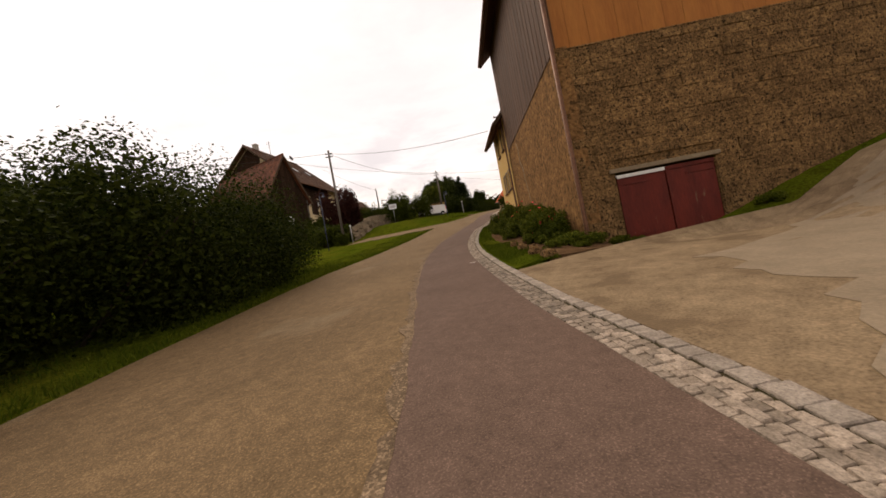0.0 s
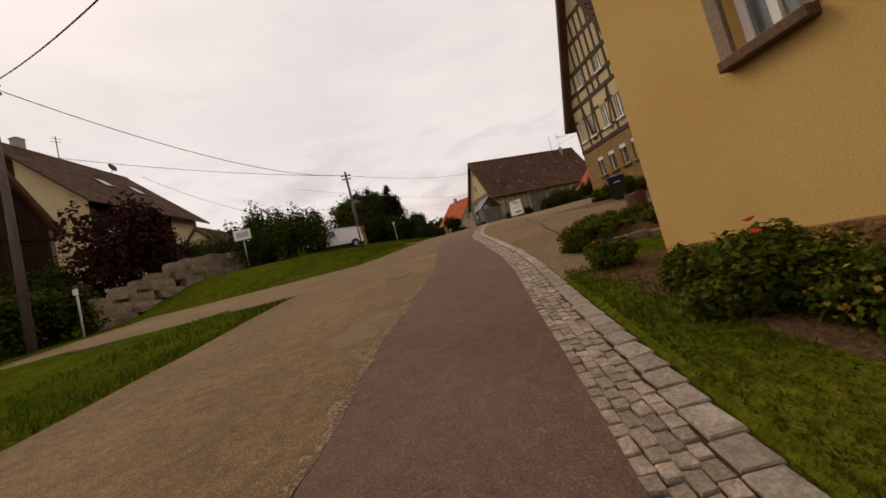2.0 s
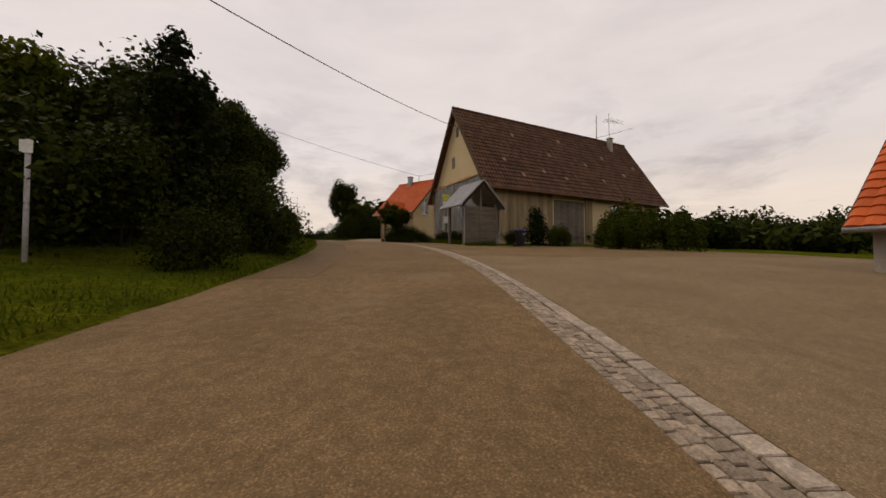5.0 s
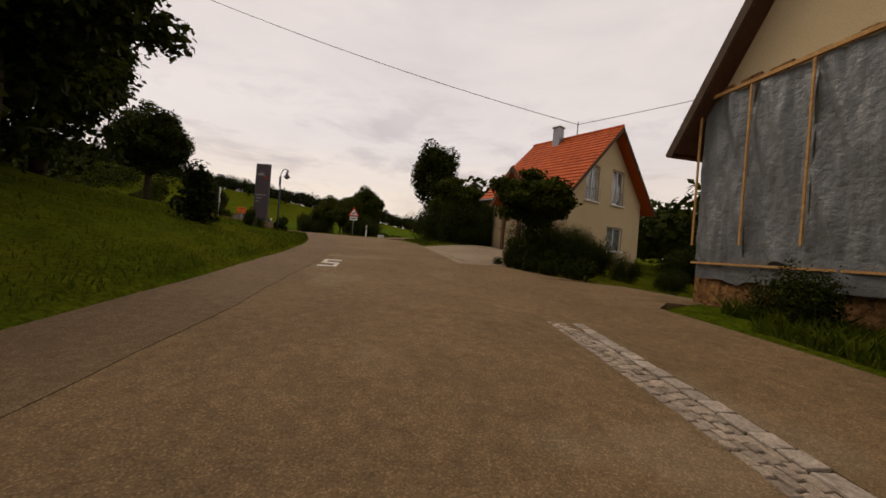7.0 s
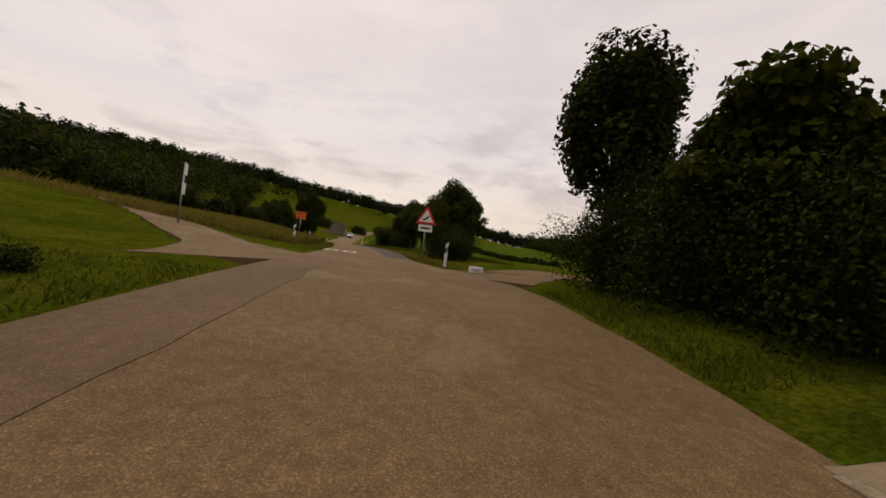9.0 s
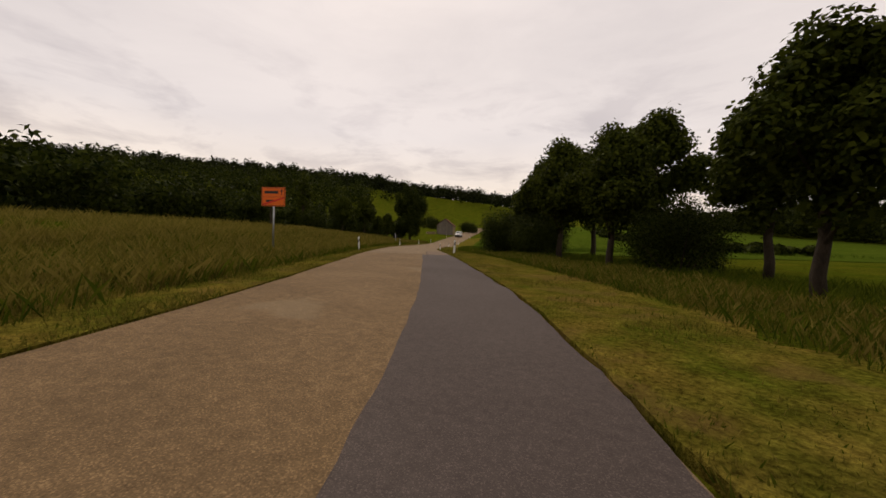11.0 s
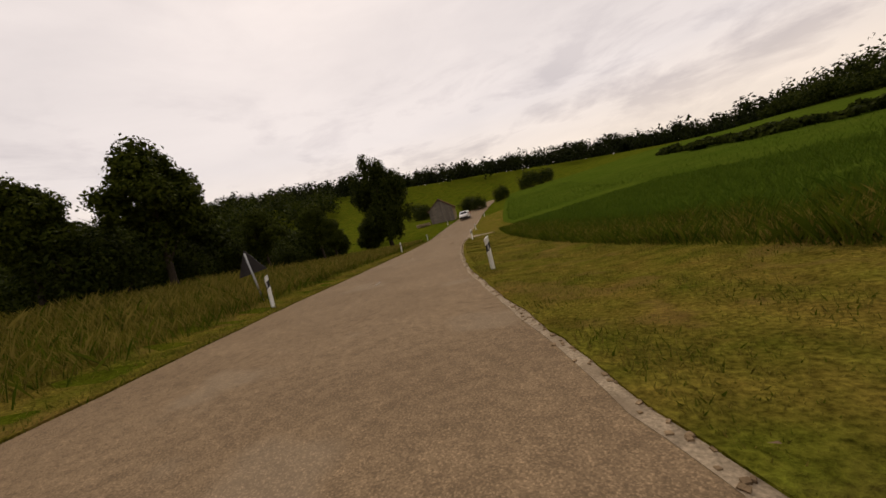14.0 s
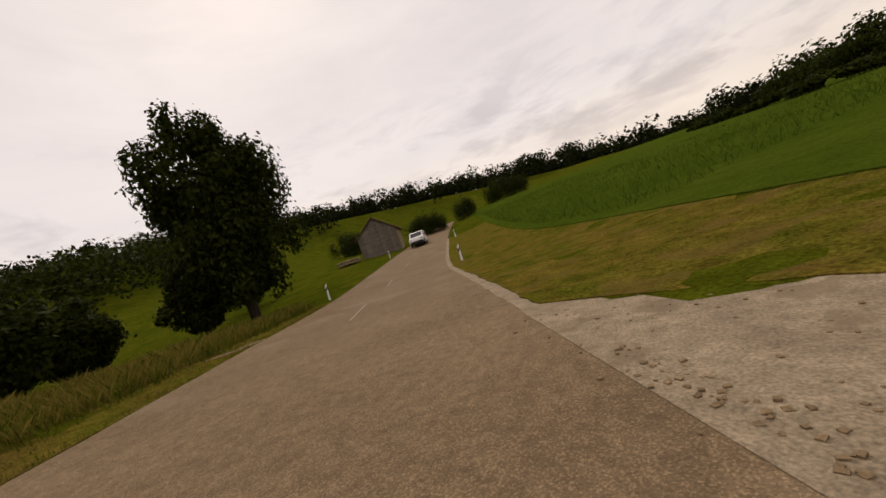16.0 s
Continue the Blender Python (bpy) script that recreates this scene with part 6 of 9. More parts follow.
# dark weatherboards along the eaves side and in the top of the gable
x = 0.0
while x < 8.4:
    x1 = min(x + rnd.uniform(0.22, 0.3), 8.4)
    box("board", (x + 0.006, x1 - 0.006, -0.04 - rnd.uniform(0, 0.02), -0.003, 6.5, HE - 0.05), "dark_boards", hb, m=hf[0])
    if not any(a - 0.1 < (x + x1) / 2 < b + 0.1 for a, b in ((1.4, 2.6), (4.4, 5.6))):
        box("board", (x + 0.006, x1 - 0.006, -0.04 - rnd.uniform(0, 0.02), -0.003, 3.6, 6.48), "dark_boards", hb, m=hf[0])
    x = x1
x = 1.5
while x < HD - 1.5:
    x1 = x + 0.28
    top = HE + (HR - HE) * (1 - abs((x + x1) / 2 - HD / 2) / (HD / 2)) - 0.3
    if x1 < HD - 5.4 and top > 8.9:
        box("board", (x + 0.006, x1 - 0.006, -0.05 - rnd.uniform(0, 0.02), -0.003, 8.6, top), "dark_boards", hb, m=hf[3])
    x = x1
box("balcony_front", (8.2, 12.0, -1.15, -1.1, 3.9, 4.8), "dark_boards", hb, "dark timber balcony front", m=hf[0])
box("balcony_floor", (8.2, 12.0, -1.1, -0.06, 3.8, 3.92), "concrete", hb, m=hf[0])
pit_h = math.atan2(HR - HE, HD / 2)
tp = Matrix.Translation((0, -1.0, HE - 1.0 * math.tan(pit_h) + 0.16)) @ Matrix.Rotation(pit_h, 4, "X")
for k in range(2):
    bm = bmesh.new()
    add_box(bm, 5.0 + 3.6 * k, 6.0 + 3.6 * k, 5.4, 6.9, 0.03, 0.14, 0.01, m=tp)
    rw = part("roof_window", bm, "iron", hb)
    bm = bmesh.new()
    add_box(bm, 5.1 + 3.6 * k, 5.9 + 3.6 * k, 5.5, 6.8, 0.13, 0.155, m=tp)
    part("pane", bm, "pale_grey", rw)
flue(hb, 2.6, HD / 2 + 0.4, HR - 1, HR + 1.2, 0.7, "plaster_grey")
pipe("aerial", [(5.6, HD / 2, HR), (5.6, HD / 2, HR + 2.6)], 0.04, "iron", hb)
for zz in (2.0, 2.35):
    pipe("aerial_rod", [(5.25, HD / 2 + 0.2, HR + zz), (5.95, HD / 2 - 0.2, HR + zz)], 0.02, "iron", hb)
bm = bmesh.new()
bmesh.ops.create_cone(bm, cap_ends=True, segments=20, radius1=0.5, radius2=0.42, depth=0.1, matrix=Matrix.Translation((11.0, HD / 2 - 0.3, HR + 0.9)) @ Matrix.Rotation(radians(70), 4, "X"))
part("satellite_dish", bm, "iron", hb, "dark grey satellite dish")
pipe("dish_arm", [(11.0, HD / 2, HR), (11.0, HD / 2 - 0.2, HR + 0.9)], 0.03, "iron", hb)
# small house up the slope and a low shed under the trees
sz_ = ground_z(-14, 57) - 0.2
up_house = thing("small_gabled_house", "small cream house with a brown tiled gable roof up the slope", "house", m=frame_at(-16.0, 57.6, sz_, -11.4, 56.6))
uf = shell(up_house, 4.9, 6.0, 2.2, "plaster_cream", [[(0.9, 1.7, 0.9, 1.9), (3.2, 4.0, 0.9, 1.9)]], axis="y", ridge=4.6)
gable_roof(up_house, 4.9, 6.0, 2.2, 4.6, "y", "tile_brown", over=0.2, verge=0.15)
for cx in (1.3, 3.6):
    tile_window(up_house, cx, 0.9, 0.8, 1.0, uf[0])
sh_z = ground_z(-0.6, 54.4) - 0.2
carport = thing("flat_roofed_shed", "low ochre timber shed with a flat brown roof edge", "shed", m=frame_at(-2.6, 53.4, sh_z, 1.4, 53.0))
for k, m in enumerate(sides(4.0, 3.0)):
    length = 4.0 if k % 2 == 0 else 3.0
    x0, x1 = (0, length) if k % 2 == 0 else (0.12, length - 0.12)
    wall_panel("wall", x0, x1, -0.6, 1.9, 0.12, "plaster_yellow", carport, m=m)
box("roof", (-0.3, 4.3, -0.3, 3.3, 1.902, 2.02), "beam", carport, "flat roof with a brown fascia", bevel=0.01)
# field barn beyond the bend
qz = ground_z(-69.5, 220.5) - 0.3
fb = thing("field_barn", "weathered field barn with an old red tiled roof", "barn", m=frame_at(-72.4, 217.9, qz, -67.6, 219.8))
QW, QD, QE, QR = 6.0, 7.0, 3.7, 6.0
for k, m in enumerate(sides(QW, QD)):
    length = QW if k % 2 == 0 else QD
    x0, x1 = (0, length) if k % 2 == 0 else (0.2, length - 0.2)
    wall_panel("wall", x0, x1, -2.0, QR if k % 2 == 0 else QE, 0.15, "grey_boards", fb, gable=(QW / 2, QR, QE, QE) if k % 2 == 0 else None, m=m)
    x = x0
    while x < x1:
        w2 = min(x + rnd.uniform(0.3, 0.5), x1)
        top = QE + (QR - QE) * (1 - abs((x + w2) / 2 - QW / 2) / (QW / 2)) - 0.2 if k % 2 == 0 else QE - 0.1
        # right wall takes paler, warmer boards: its lit look is put into the colour
        if k in (0, 1):
            box("board", (x + 0.01, w2 - 0.01, -0.04 - rnd.uniform(0, 0.03), -0.004, -1.2, top), "grey_boards" if k == 0 else "old_boards", fb, m=m)
        x = w2
gable_roof(fb, QW, QD, QE, QR, "y", "tile_old", over=0.35, verge=0.3, tile=0.3, course=0.36)

# ---- plants ----
def leaf_cloud(rng, centres, radii, count, size, flat=0.0, shell=0.55, long=1.7, stray=0.10):
    """Vertices and quads of many small pointed leaves round the given clump centres."""
    c, r = np.asarray(centres, float), np.asarray(radii, float)
    w = r[:, 0] * r[:, 1] + r[:, 0] * r[:, 2]
    pick = rng.choice(len(c), count, p=w / w.sum())
    v = rng.normal(size=(count, 3))
    v /= np.linalg.norm(v, axis=1)[:, None]
    rad = shell + (1.08 - shell) * rng.random(count) ** 0.6 + 0.35 * (rng.random(count) < stray) * rng.random(count)
    p = c[pick] + v * r[pick] * rad[:, None]
    n = v + rng.normal(size=(count, 3)) * 0.7 + np.array([0, 0, 0.5 + flat])
    n /= np.linalg.norm(n, axis=1)[:, None]
    a = np.cross(n, rng.normal(size=(count, 3)))
    a /= np.linalg.norm(a, axis=1)[:, None]
    b = np.cross(n, a)
    s = size * rng.uniform(0.6, 1.35, count)[:, None]
    q = np.stack([p - a * s * long / 2, p + b * s * 0.5 + n * s * 0.12, p + a * s * long / 2, p - b * s * 0.5 + n * s * 0.12], 1)
    return q.reshape(-1, 3)


def quads_mesh(name, pts, material):
    n = len(pts) // 4
    me = bpy.data.meshes.new(name)
    me.vertices.add(len(pts))
    me.vertices.foreach_set("co", np.ascontiguousarray(pts, dtype=np.float32).ravel())
    me.loops.add(4 * n)
    me.loops.foreach_set("vertex_index", np.arange(4 * n, dtype=np.int32))
    me.polygons.add(n)
    me.polygons.foreach_set("loop_start", np.arange(0, 4 * n, 4, dtype=np.int32))
    me.materials.append(M[material])
    me.update(calc_edges=True)
    return me


def blobs(rng, n, rx, ry, rz, cz, small=0.38, fill=0.35):
    """Clump centres spread through an uneven rounded crown."""
    v = rng.normal(size=(n, 3))
    v /= np.linalg.norm(v, axis=1)[:, None]
    k = (fill + (1 - fill) * rng.random(n) ** 0.5) * rng.uniform(0.72, 1.0, n)
    k = k * np.where(rng.random(n) < 0.3, rng.uniform(1.0, 1.28, n), 1.0)
    c = v * k[:, None] * np.array([rx, ry, rz]) * 0.8
    c[:, 2] += cz
    r = rng.uniform(0.65, 1.2, n)[:, None] * small * np.array([rx, ry, rz * 0.8])
    return c, np.maximum(r, 0.12)


def make_tree(name, label, seed, height, rx, rz, trunk_h, trunk_r, leaf="leaf_dark", count=5200, size=0.16, clumps=34, small=0.36, category="tree", limbs=9, core=True, lean=0.0, shape=None):
    """A tapered trunk with limbs and a crown of many leaves; origin at the foot."""
    rng = np.random.default_rng(seed)
    t = thing(name, label, category)
    cz = height - rz
    if shape == "cone":
        c, r = [], []
        for k in range(clumps):
            u = (k + 0.5) / clumps
            z = trunk_h + (height - trunk_h) * u
            rr = rx * (1 - u) ** 0.75
            for q in range(3):
                a = rng.uniform(0, 6.28)
                c.append((rr * 0.6 * math.cos(a), rr * 0.6 * math.sin(a), z))
                r.append((0.25 + rr * 0.45, 0.25 + rr * 0.45, 0.35 + rr * 0.25))
        c, r = np.array(c), np.array(r)
    else:
        c, r = blobs(rng, clumps, rx, rx, rz, cz, small)
    pts = leaf_cloud(rng, c, r, count, size)
    if core:
        pts = np.concatenate([pts, leaf_cloud(rng, c, r * 0.72, count // 5, size * 1.7, shell=0.1)])
    crown = new("crown", quads_mesh("crown", pts, leaf))
    crown.parent = t
    if trunk_r:
        bm = bmesh.new()
        top = cz + rz * 0.35
        pt = [Vector((lean * z / top + 0.08 * noise.noise(Vector((z, seed, 0))), 0.08 * noise.noise(Vector((z, seed, 4))), z)) for z in np.linspace(-0.3, top, 7)]
        tube(bm, pt, list(np.linspace(trunk_r * 1.25, trunk_r * 0.3, 7)), 8)
        part("trunk", bm, "bark", t, smooth=True)
        bm = bmesh.new()
        order = rng.permutation(len(c))[:limbs]
        for k in order:
            z0 = max(trunk_h, min(c[k][2] - 0.4 * rz, top)) * rng.uniform(0.75, 1.0)
            base = Vector((lean * z0 / top, 0, z0))
            end = Vector(c[k])
            mid = base.lerp(end, 0.5) + Vector((0, 0, 0.12 * rz))
            tube(bm, [base, mid, end], [trunk_r * 0.42, trunk_r * 0.25, trunk_r * 0.08], 6)
        part("branchwork", bm, "bark", t, smooth=True)
    return t


def make_bush(name, label, seed, rx, ry, h, leaf="leaf_dark", count=2600, size=0.11, clumps=22, category="bush", extra=None, small=0.34, long=1.7, stray=0.10):
    rng = np.random.default_rng(seed)
    t = thing(name, label, category)
    n = clumps
    c = np.stack([rng.uniform(-rx, rx, n) * 0.82, rng.uniform(-ry, ry, n) * 0.82, h * rng.uniform(0.18, 0.78, n)], 1)
    edge = np.sqrt((c[:, 0] / rx) ** 2 + (c[:, 1] / ry) ** 2)
    c[:, 2] *= np.clip(1.25 - 0.45 * edge, 0.5, 1.1)
    rr = rng.uniform(0.75, 1.2, n)[:, None] * np.array([max(rx * small, 0.2), max(ry * small, 0.2), h * 0.3])
    rr[:, :2] = np.minimum(rr[:, :2], 0.9)
    pts = leaf_cloud(rng, c, rr, count, size, long=long, stray=stray)
    pts = np.concatenate([pts, leaf_cloud(rng, c, rr * 0.75, count // 4, size * 1.35, shell=0.1, stray=0.0)])
    o = new("foliage", quads_mesh("foliage", pts, leaf))
    o.parent = t
    if extra:
        mat_name, amount, sz = extra
        o = new("blossom", quads_mesh("blossom", leaf_cloud(rng, c, rr * 1.05, amount, sz, shell=0.95, long=1.1), mat_name))
        o.parent = t
    bm = bmesh.new()
    for k in range(min(7, n)):
        tube(bm, [(c[k][0] * 0.3, c[k][1] * 0.3, -0.15), tuple(c[k])], [0.035, 0.012], 5)
    part("stem_tuft", bm, "bark", t)
    return t


def put(t, x, y, scale=1.0, turn=0.0, up=0.0, tall=None):
    """Stands a finished plant on the ground at x, y."""
    z = ground_z(x, y)
    t.matrix_world = Matrix.Translation((x, y, z + up)) @ rotz(turn) @ Matrix.Diagonal((scale, scale, tall or scale, 1))
    return t


def more(t, x, y, scale=1.0, turn=0.0, up=0.0, tall=None):
    """A copy of a plant at another place."""
    z = ground_z(x, y)
    return copy_thing(t, Matrix.Translation((x, y, z + up)) @ rotz(turn) @ Matrix.Diagonal((scale / t.scale[0], scale / t.scale[1], (tall or scale) / t.scale[2], 1)))


def sat(s, d):
    p = rp(s, d)
    return p.x, p.y


# hedge and trees on the left of the street's start
hedge = make_bush("hedge_shrub", "tall dense dark green hedge shrub beside the street", 1, 2.6, 1.9, 3.6, "leaf_dark", 30000, 0.046, 60, "hedge", stray=0.02)
tagged(hedge, group="hedge along the street")
put(hedge, -7.3, 12.6, 1.0)
for k, (s, d, sc) in enumerate(((9.6, -7.4, 1.12), (6.2, -7.6, 1.2), (2.6, -7.5, 1.2), (-1.2, -7.7, 1.2), (-5, -8, 1.2), (9, -11.5, 1.35), (4, -11.5, 1.4), (13, -10.5, 1.15), (-2, -12, 1.4))):
    more(hedge, d, s, sc, 47 * k, tall=sc * (0.92 if d > -9 and s > 5 else 0.8))
elder = make_tree("hedgerow_tree", "leafy dark green hedgerow tree", 2, 6.2, 2.3, 2.4, 1.2, 0.16, "leaf_mid", 13000, 0.085)
put(elder, -10.4, 10.2, 0.8)
for k, (s, d, sc) in enumerate(((8.0, -16.5, 1.0), (6.0, -11, 0.72), (2, -12.5, 0.85), (14, -17, 0.8), (-4, -12, 1.0))):
    more(elder, d, s, sc, 80 * k + 20)
more(elder, -10.4, 18.6, 0.72, 200)
more(hedge, -7.6, 16.2, 0.8, 130, tall=0.85)

# garden shrubs opposite
shrub = make_bush("garden_shrub", "rounded mid green garden shrub", 3, 1.1, 1.1, 2.0, "leaf_mid", 2600, 0.10)
put(shrub, -10.4, 33.6, 1.05)
for k, (x, y, sc) in enumerate(((-9.6, 35.4, 1.0), (-11.9, 36.6, 1.1), (-12.8, 39.4, 1.0), (-8.6, 31.6, 0.55))):
    more(shrub, x, y, sc, 70 * k)
copper = make_bush("copper_shrub", "large reddish brown leaved shrub", 4, 1.8, 1.8, 3.6, "leaf_red", 4800, 0.12)
put(copper, -11.4, 42.6, 1.3, tall=1.5)
more(copper, -11.0, 47.5, 0.9, 60)
round_bush = make_bush("round_bush", "dense round dark green bush", 5, 1.45, 1.45, 3.0, "leaf_mid", 5200, 0.10, 30)
put(round_bush, -4.6, 44.2, 1.2)
for k, (x, y, sc) in enumerate(((-1.75, 40.9, 0.86), (-7.6, 46.2, 0.9), (-9.2, 48.5, 1.0), (-13.5, 41.2, 0.9), (-4.2, 42.4, 0.66))):
    more(round_bush, x, y, sc, 60 * k)
ash = make_tree("garden_tree", "leafy green garden tree", 6, 6.0, 2.2, 2.2, 1.4, 0.14, "leaf_bright", 5200, 0.15)
put(ash, 0.2, 57.5, 0.7)
dark_bush = make_bush("dark_bush", "dense dark green bush on the bank", 7, 1.6, 1.5, 2.6, "leaf_dark", 5200, 0.078, 36)
dense_bush = make_bush("dense_bush", "dense fine leaved dark green bush", 44, 1.6, 1.5, 2.6, "leaf_dark", 14000, 0.044, 40, stray=0.04)
put(dark_bush, 2.6, 53.5, 1.05)
for k, (x, y, sc) in enumerate(((1.2, 54.5, 1.2), (4.0, 54.6, 0.95), (5.6, 56.6, 0.85), (6.0, 52.4, 0.45), (6.9, 55.2, 0.6))):
    more(dark_bush, x, y, sc, 66 * k)
larch = make_tree("spiky_fir", "spiky dark fir tree", 8, 7.0, 2.4, 3.0, 0.8, 0.14, "needle", 6500, 0.13, 20, shape="cone")
put(larch, 4.4, 56.6, 0.78)

# trees on the bank above the bend
bank = make_tree("bank_tree", "spreading dark leaved tree on the grass bank", 9, 7.8, 3.2, 3.1, 1.7, 0.2, "leaf_dark", 22000, 0.11, 70, 0.25)
put(bank, 4.0, 69.0, 0.9)
for k, (x, y, sc) in enumerate(((2.6, 65.2, 0.8), (0.2, 70.2, 0.85), (4.2, 60.8, 0.6), (1.2, 62.6, 0.7), (-1.4, 79.4, 0.62), (-0.4, 74.0, 0.8))):
    more(bank, x, y, sc, 58 * k + 15)
for k, (x, y, sc) in enumerate(((5.6, 59.4, 0.85), (3.8, 62.6, 0.95), (2.4, 66.5, 0.8), (1.4, 63.5, 1.2), (0.2, 66.8, 1.2), (1.5, 68.5, 1.9), (0.4, 69.5, 2.0), (1.2, 64.5, 1.9), (1.8, 60.5, 1.7), (3.0, 66.2, 1.5), (-0.6, 72.5, 1.6))):
    more(dark_bush, x, y, sc, 41 * k)
spruce = make_tree("young_spruce", "small dark young spruce", 10, 1.4, 0.42, 0.6, 0.1, 0.04, "needle", 1300, 0.07, 10, shape="cone")
put(spruce, 4.7, 73.2, 1.0)
low = make_bush("low_bush", "low dark bush on the grass", 11, 0.5, 0.5, 0.85, "leaf_dark", 2600, 0.042, 12)
put(low, 4.25, 77.25, 0.66, tall=0.8)
more(low, 4.0, 80.6, 0.6, 30)

# plants round the red roofed house
ball = make_tree("ball_maple", "clipped globe maple with dense dark leaves", 12, 3.9, 1.65, 1.2, 1.5, 0.09, "leaf_mid", 12000, 0.095, 60, 0.28)
put(ball, 14.45, 74.6, 0.86, tall=0.8)
more(ball, 12.5, 84.6, 1.05, 70, tall=0.98)
cone = make_tree("hornbeam_tree", "tall egg shaped hornbeam tree", 13, 8.4, 2.2, 3.7, 0.8, 0.16, "leaf_dark", 14000, 0.11, 60, 0.27)
put(cone, 11.15, 89.4, 0.94)
for k, (x, y, sc) in enumerate(((16.2, 75.2, 0.55), (17.2, 75.5, 0.42), (17.2, 73.8, 0.3), (18.8, 74.2, 0.25), (20.4, 76.2, 0.3), (22.5, 76.0, 0.45), (25.5, 83.0, 0.75), (28, 80, 0.9), (24.5, 77.5, 0.7), (31, 84, 1.0), (30, 76, 0.9))):
    if k == 0:
        put(dense_bush, x, y, sc)
    else:
        more(dense_bush, x, y, sc, 29 * k)
for k, (s, d, sc) in enumerate(((72.7, 4.35, 0.3), (73.1, 3.95, 0.3), (73.7, 3.75, 0.3), (74.3, 3.6, 0.3), (74.9, 3.5, 0.35), (72.9, 4.8, 0.4), (73.6, 4.4, 0.5))):
    more(low, *sat(s, d), 1.5 * sc, 33 * k)
for k, (x, y, sc) in enumerate(((12.9, 83.3, 0.95), (13.4, 85.0, 0.9), (12.0, 86.2, 1.1), (13.6, 87.0, 1.2), (11.2, 88.4, 0.9), (14.8, 88.8, 1.2), (13.7, 82.0, 0.36), (13.1, 81.8, 0.33), (14.7, 74.5, 0.62), (15.5, 74.2, 0.5), (14.0, 74.0, 0.32))):
    more(dense_bush, x, y, sc, 51 * k)

# plants in front of the barns and the half timbered house
bed = make_bush("flower_bed_shrub", "leafy flower bed shrub with red blossoms", 14, 0.75, 0.6, 0.95, "leaf_bright", 5200, 0.048, 26, extra=("flower_red", 9, 0.12))
put(bed, 3.35, 12.6, 1.0)
for k in range(13):
    y = 10.7 + k * 0.98
    low_k = 1.0 if y < 17.5 else 0.55
    more(bed, 2.98 + 0.055 * (y - 10) + 0.25 * math.sin(k * 2.3), y, low_k * (0.85 + 0.25 * math.sin(k * 1.7)), 43 * k, tall=low_k * (0.9 + 0.25 * math.sin(k * 2.9)))
weed = make_bush("weed_clump", "low clump of leafy green weeds", 41, 0.5, 0.42, 0.42, "leaf_bright", 1500, 0.045, 18)
put(weed, 2.6, 8.7, 0.45)
for k, (x, y, sc) in enumerate(((3.2, 9.2, 0.8), (3.8, 9.4, 0.7), (2.9, 9.7, 0.75), (3.4, 10.1, 0.8), (4.6, 9.4, 0.5), (3.3, 8.6, 0.4), (5.0, 9.4, 0.4), (2.6, 10.5, 0.7), (8.3, 9.1, 0.6), (6.6, 9.1, 0.35), (2.3, 12.4, 0.5), (2.5, 13.8, 0.6), (2.45, 15.1, 0.5), (2.6, 16.3, 0.6), (2.7, 17.6, 0.45), (2.75, 18.8, 0.5), (2.9, 20.4, 0.4))):
    more(weed, x, y, sc, 39 * k)
iris = make_bush("strap_leaved_plant", "clump of long strap shaped leaves", 15, 0.5, 0.5, 1.1, "leaf_mid", 1500, 0.035, 14, small=0.4, long=12)
for t_ in (iris,):
    put(t_, 3.5, 17.2, 1.0)
more(iris, 3.4, 18.2, 0.9, 40)
more(iris, 3.3, 10.5, 0.75, 80)
more(iris, 3.0, 9.9, 0.6, 30)
yel_fl = make_bush("yellow_shrub", "bushy plant with yellow orange blossoms", 16, 0.55, 0.5, 0.8, "leaf_bright", 3200, 0.045, 20, extra=("flower_yellow", 260, 0.05))
put(yel_fl, 3.9, 20.9, 0.6)
more(yel_fl, 3.85, 22.0, 0.5, 50)
for k, (x, y, sc) in enumerate(((3.9, 19.9, 0.5), (3.9, 23.0, 0.4), (4.1, 24.2, 0.4), (4.6, 25.4, 0.5))):
    more(bed, x, y, sc, 37 * k, tall=sc * 0.8)
for k, (x, y, sc, tl) in enumerate(((12.0, 33.4, 0.8, 0.8), (12.0, 34.4, 0.7, 0.7), (12.15, 35.3, 0.6, 0.6), (13.5, 31.4, 0.7, 0.85), (14.2, 31.4, 0.55, 0.6))):
    more(bed, x, y, sc, 59 * k, tall=tl)
for k, (x, y, sc) in enumerate(((21.8, 58.4, 0.5), (23.4, 58.6, 0.6), (25.0, 57.4, 0.62), (20.6, 46.0, 0.7), (19.4, 46.6, 0.5), (20.3, 60.6, 0.36), (24.6, 60.4, 0.8))):
    more(round_bush, x, y, sc, 31 * k)
more(spruce, 19.6, 61.7, 1.3, 0)
for k, (x, y, sc) in enumerate(((20.8, 61.6, 0.35), (18.6, 62.6, 0.3), (16.6, 64.9, 0.28), (16.4, 66.2, 0.3), (16.2, 67.8, 0.3))):
    more(dark_bush, x, y, sc, 20 * k)

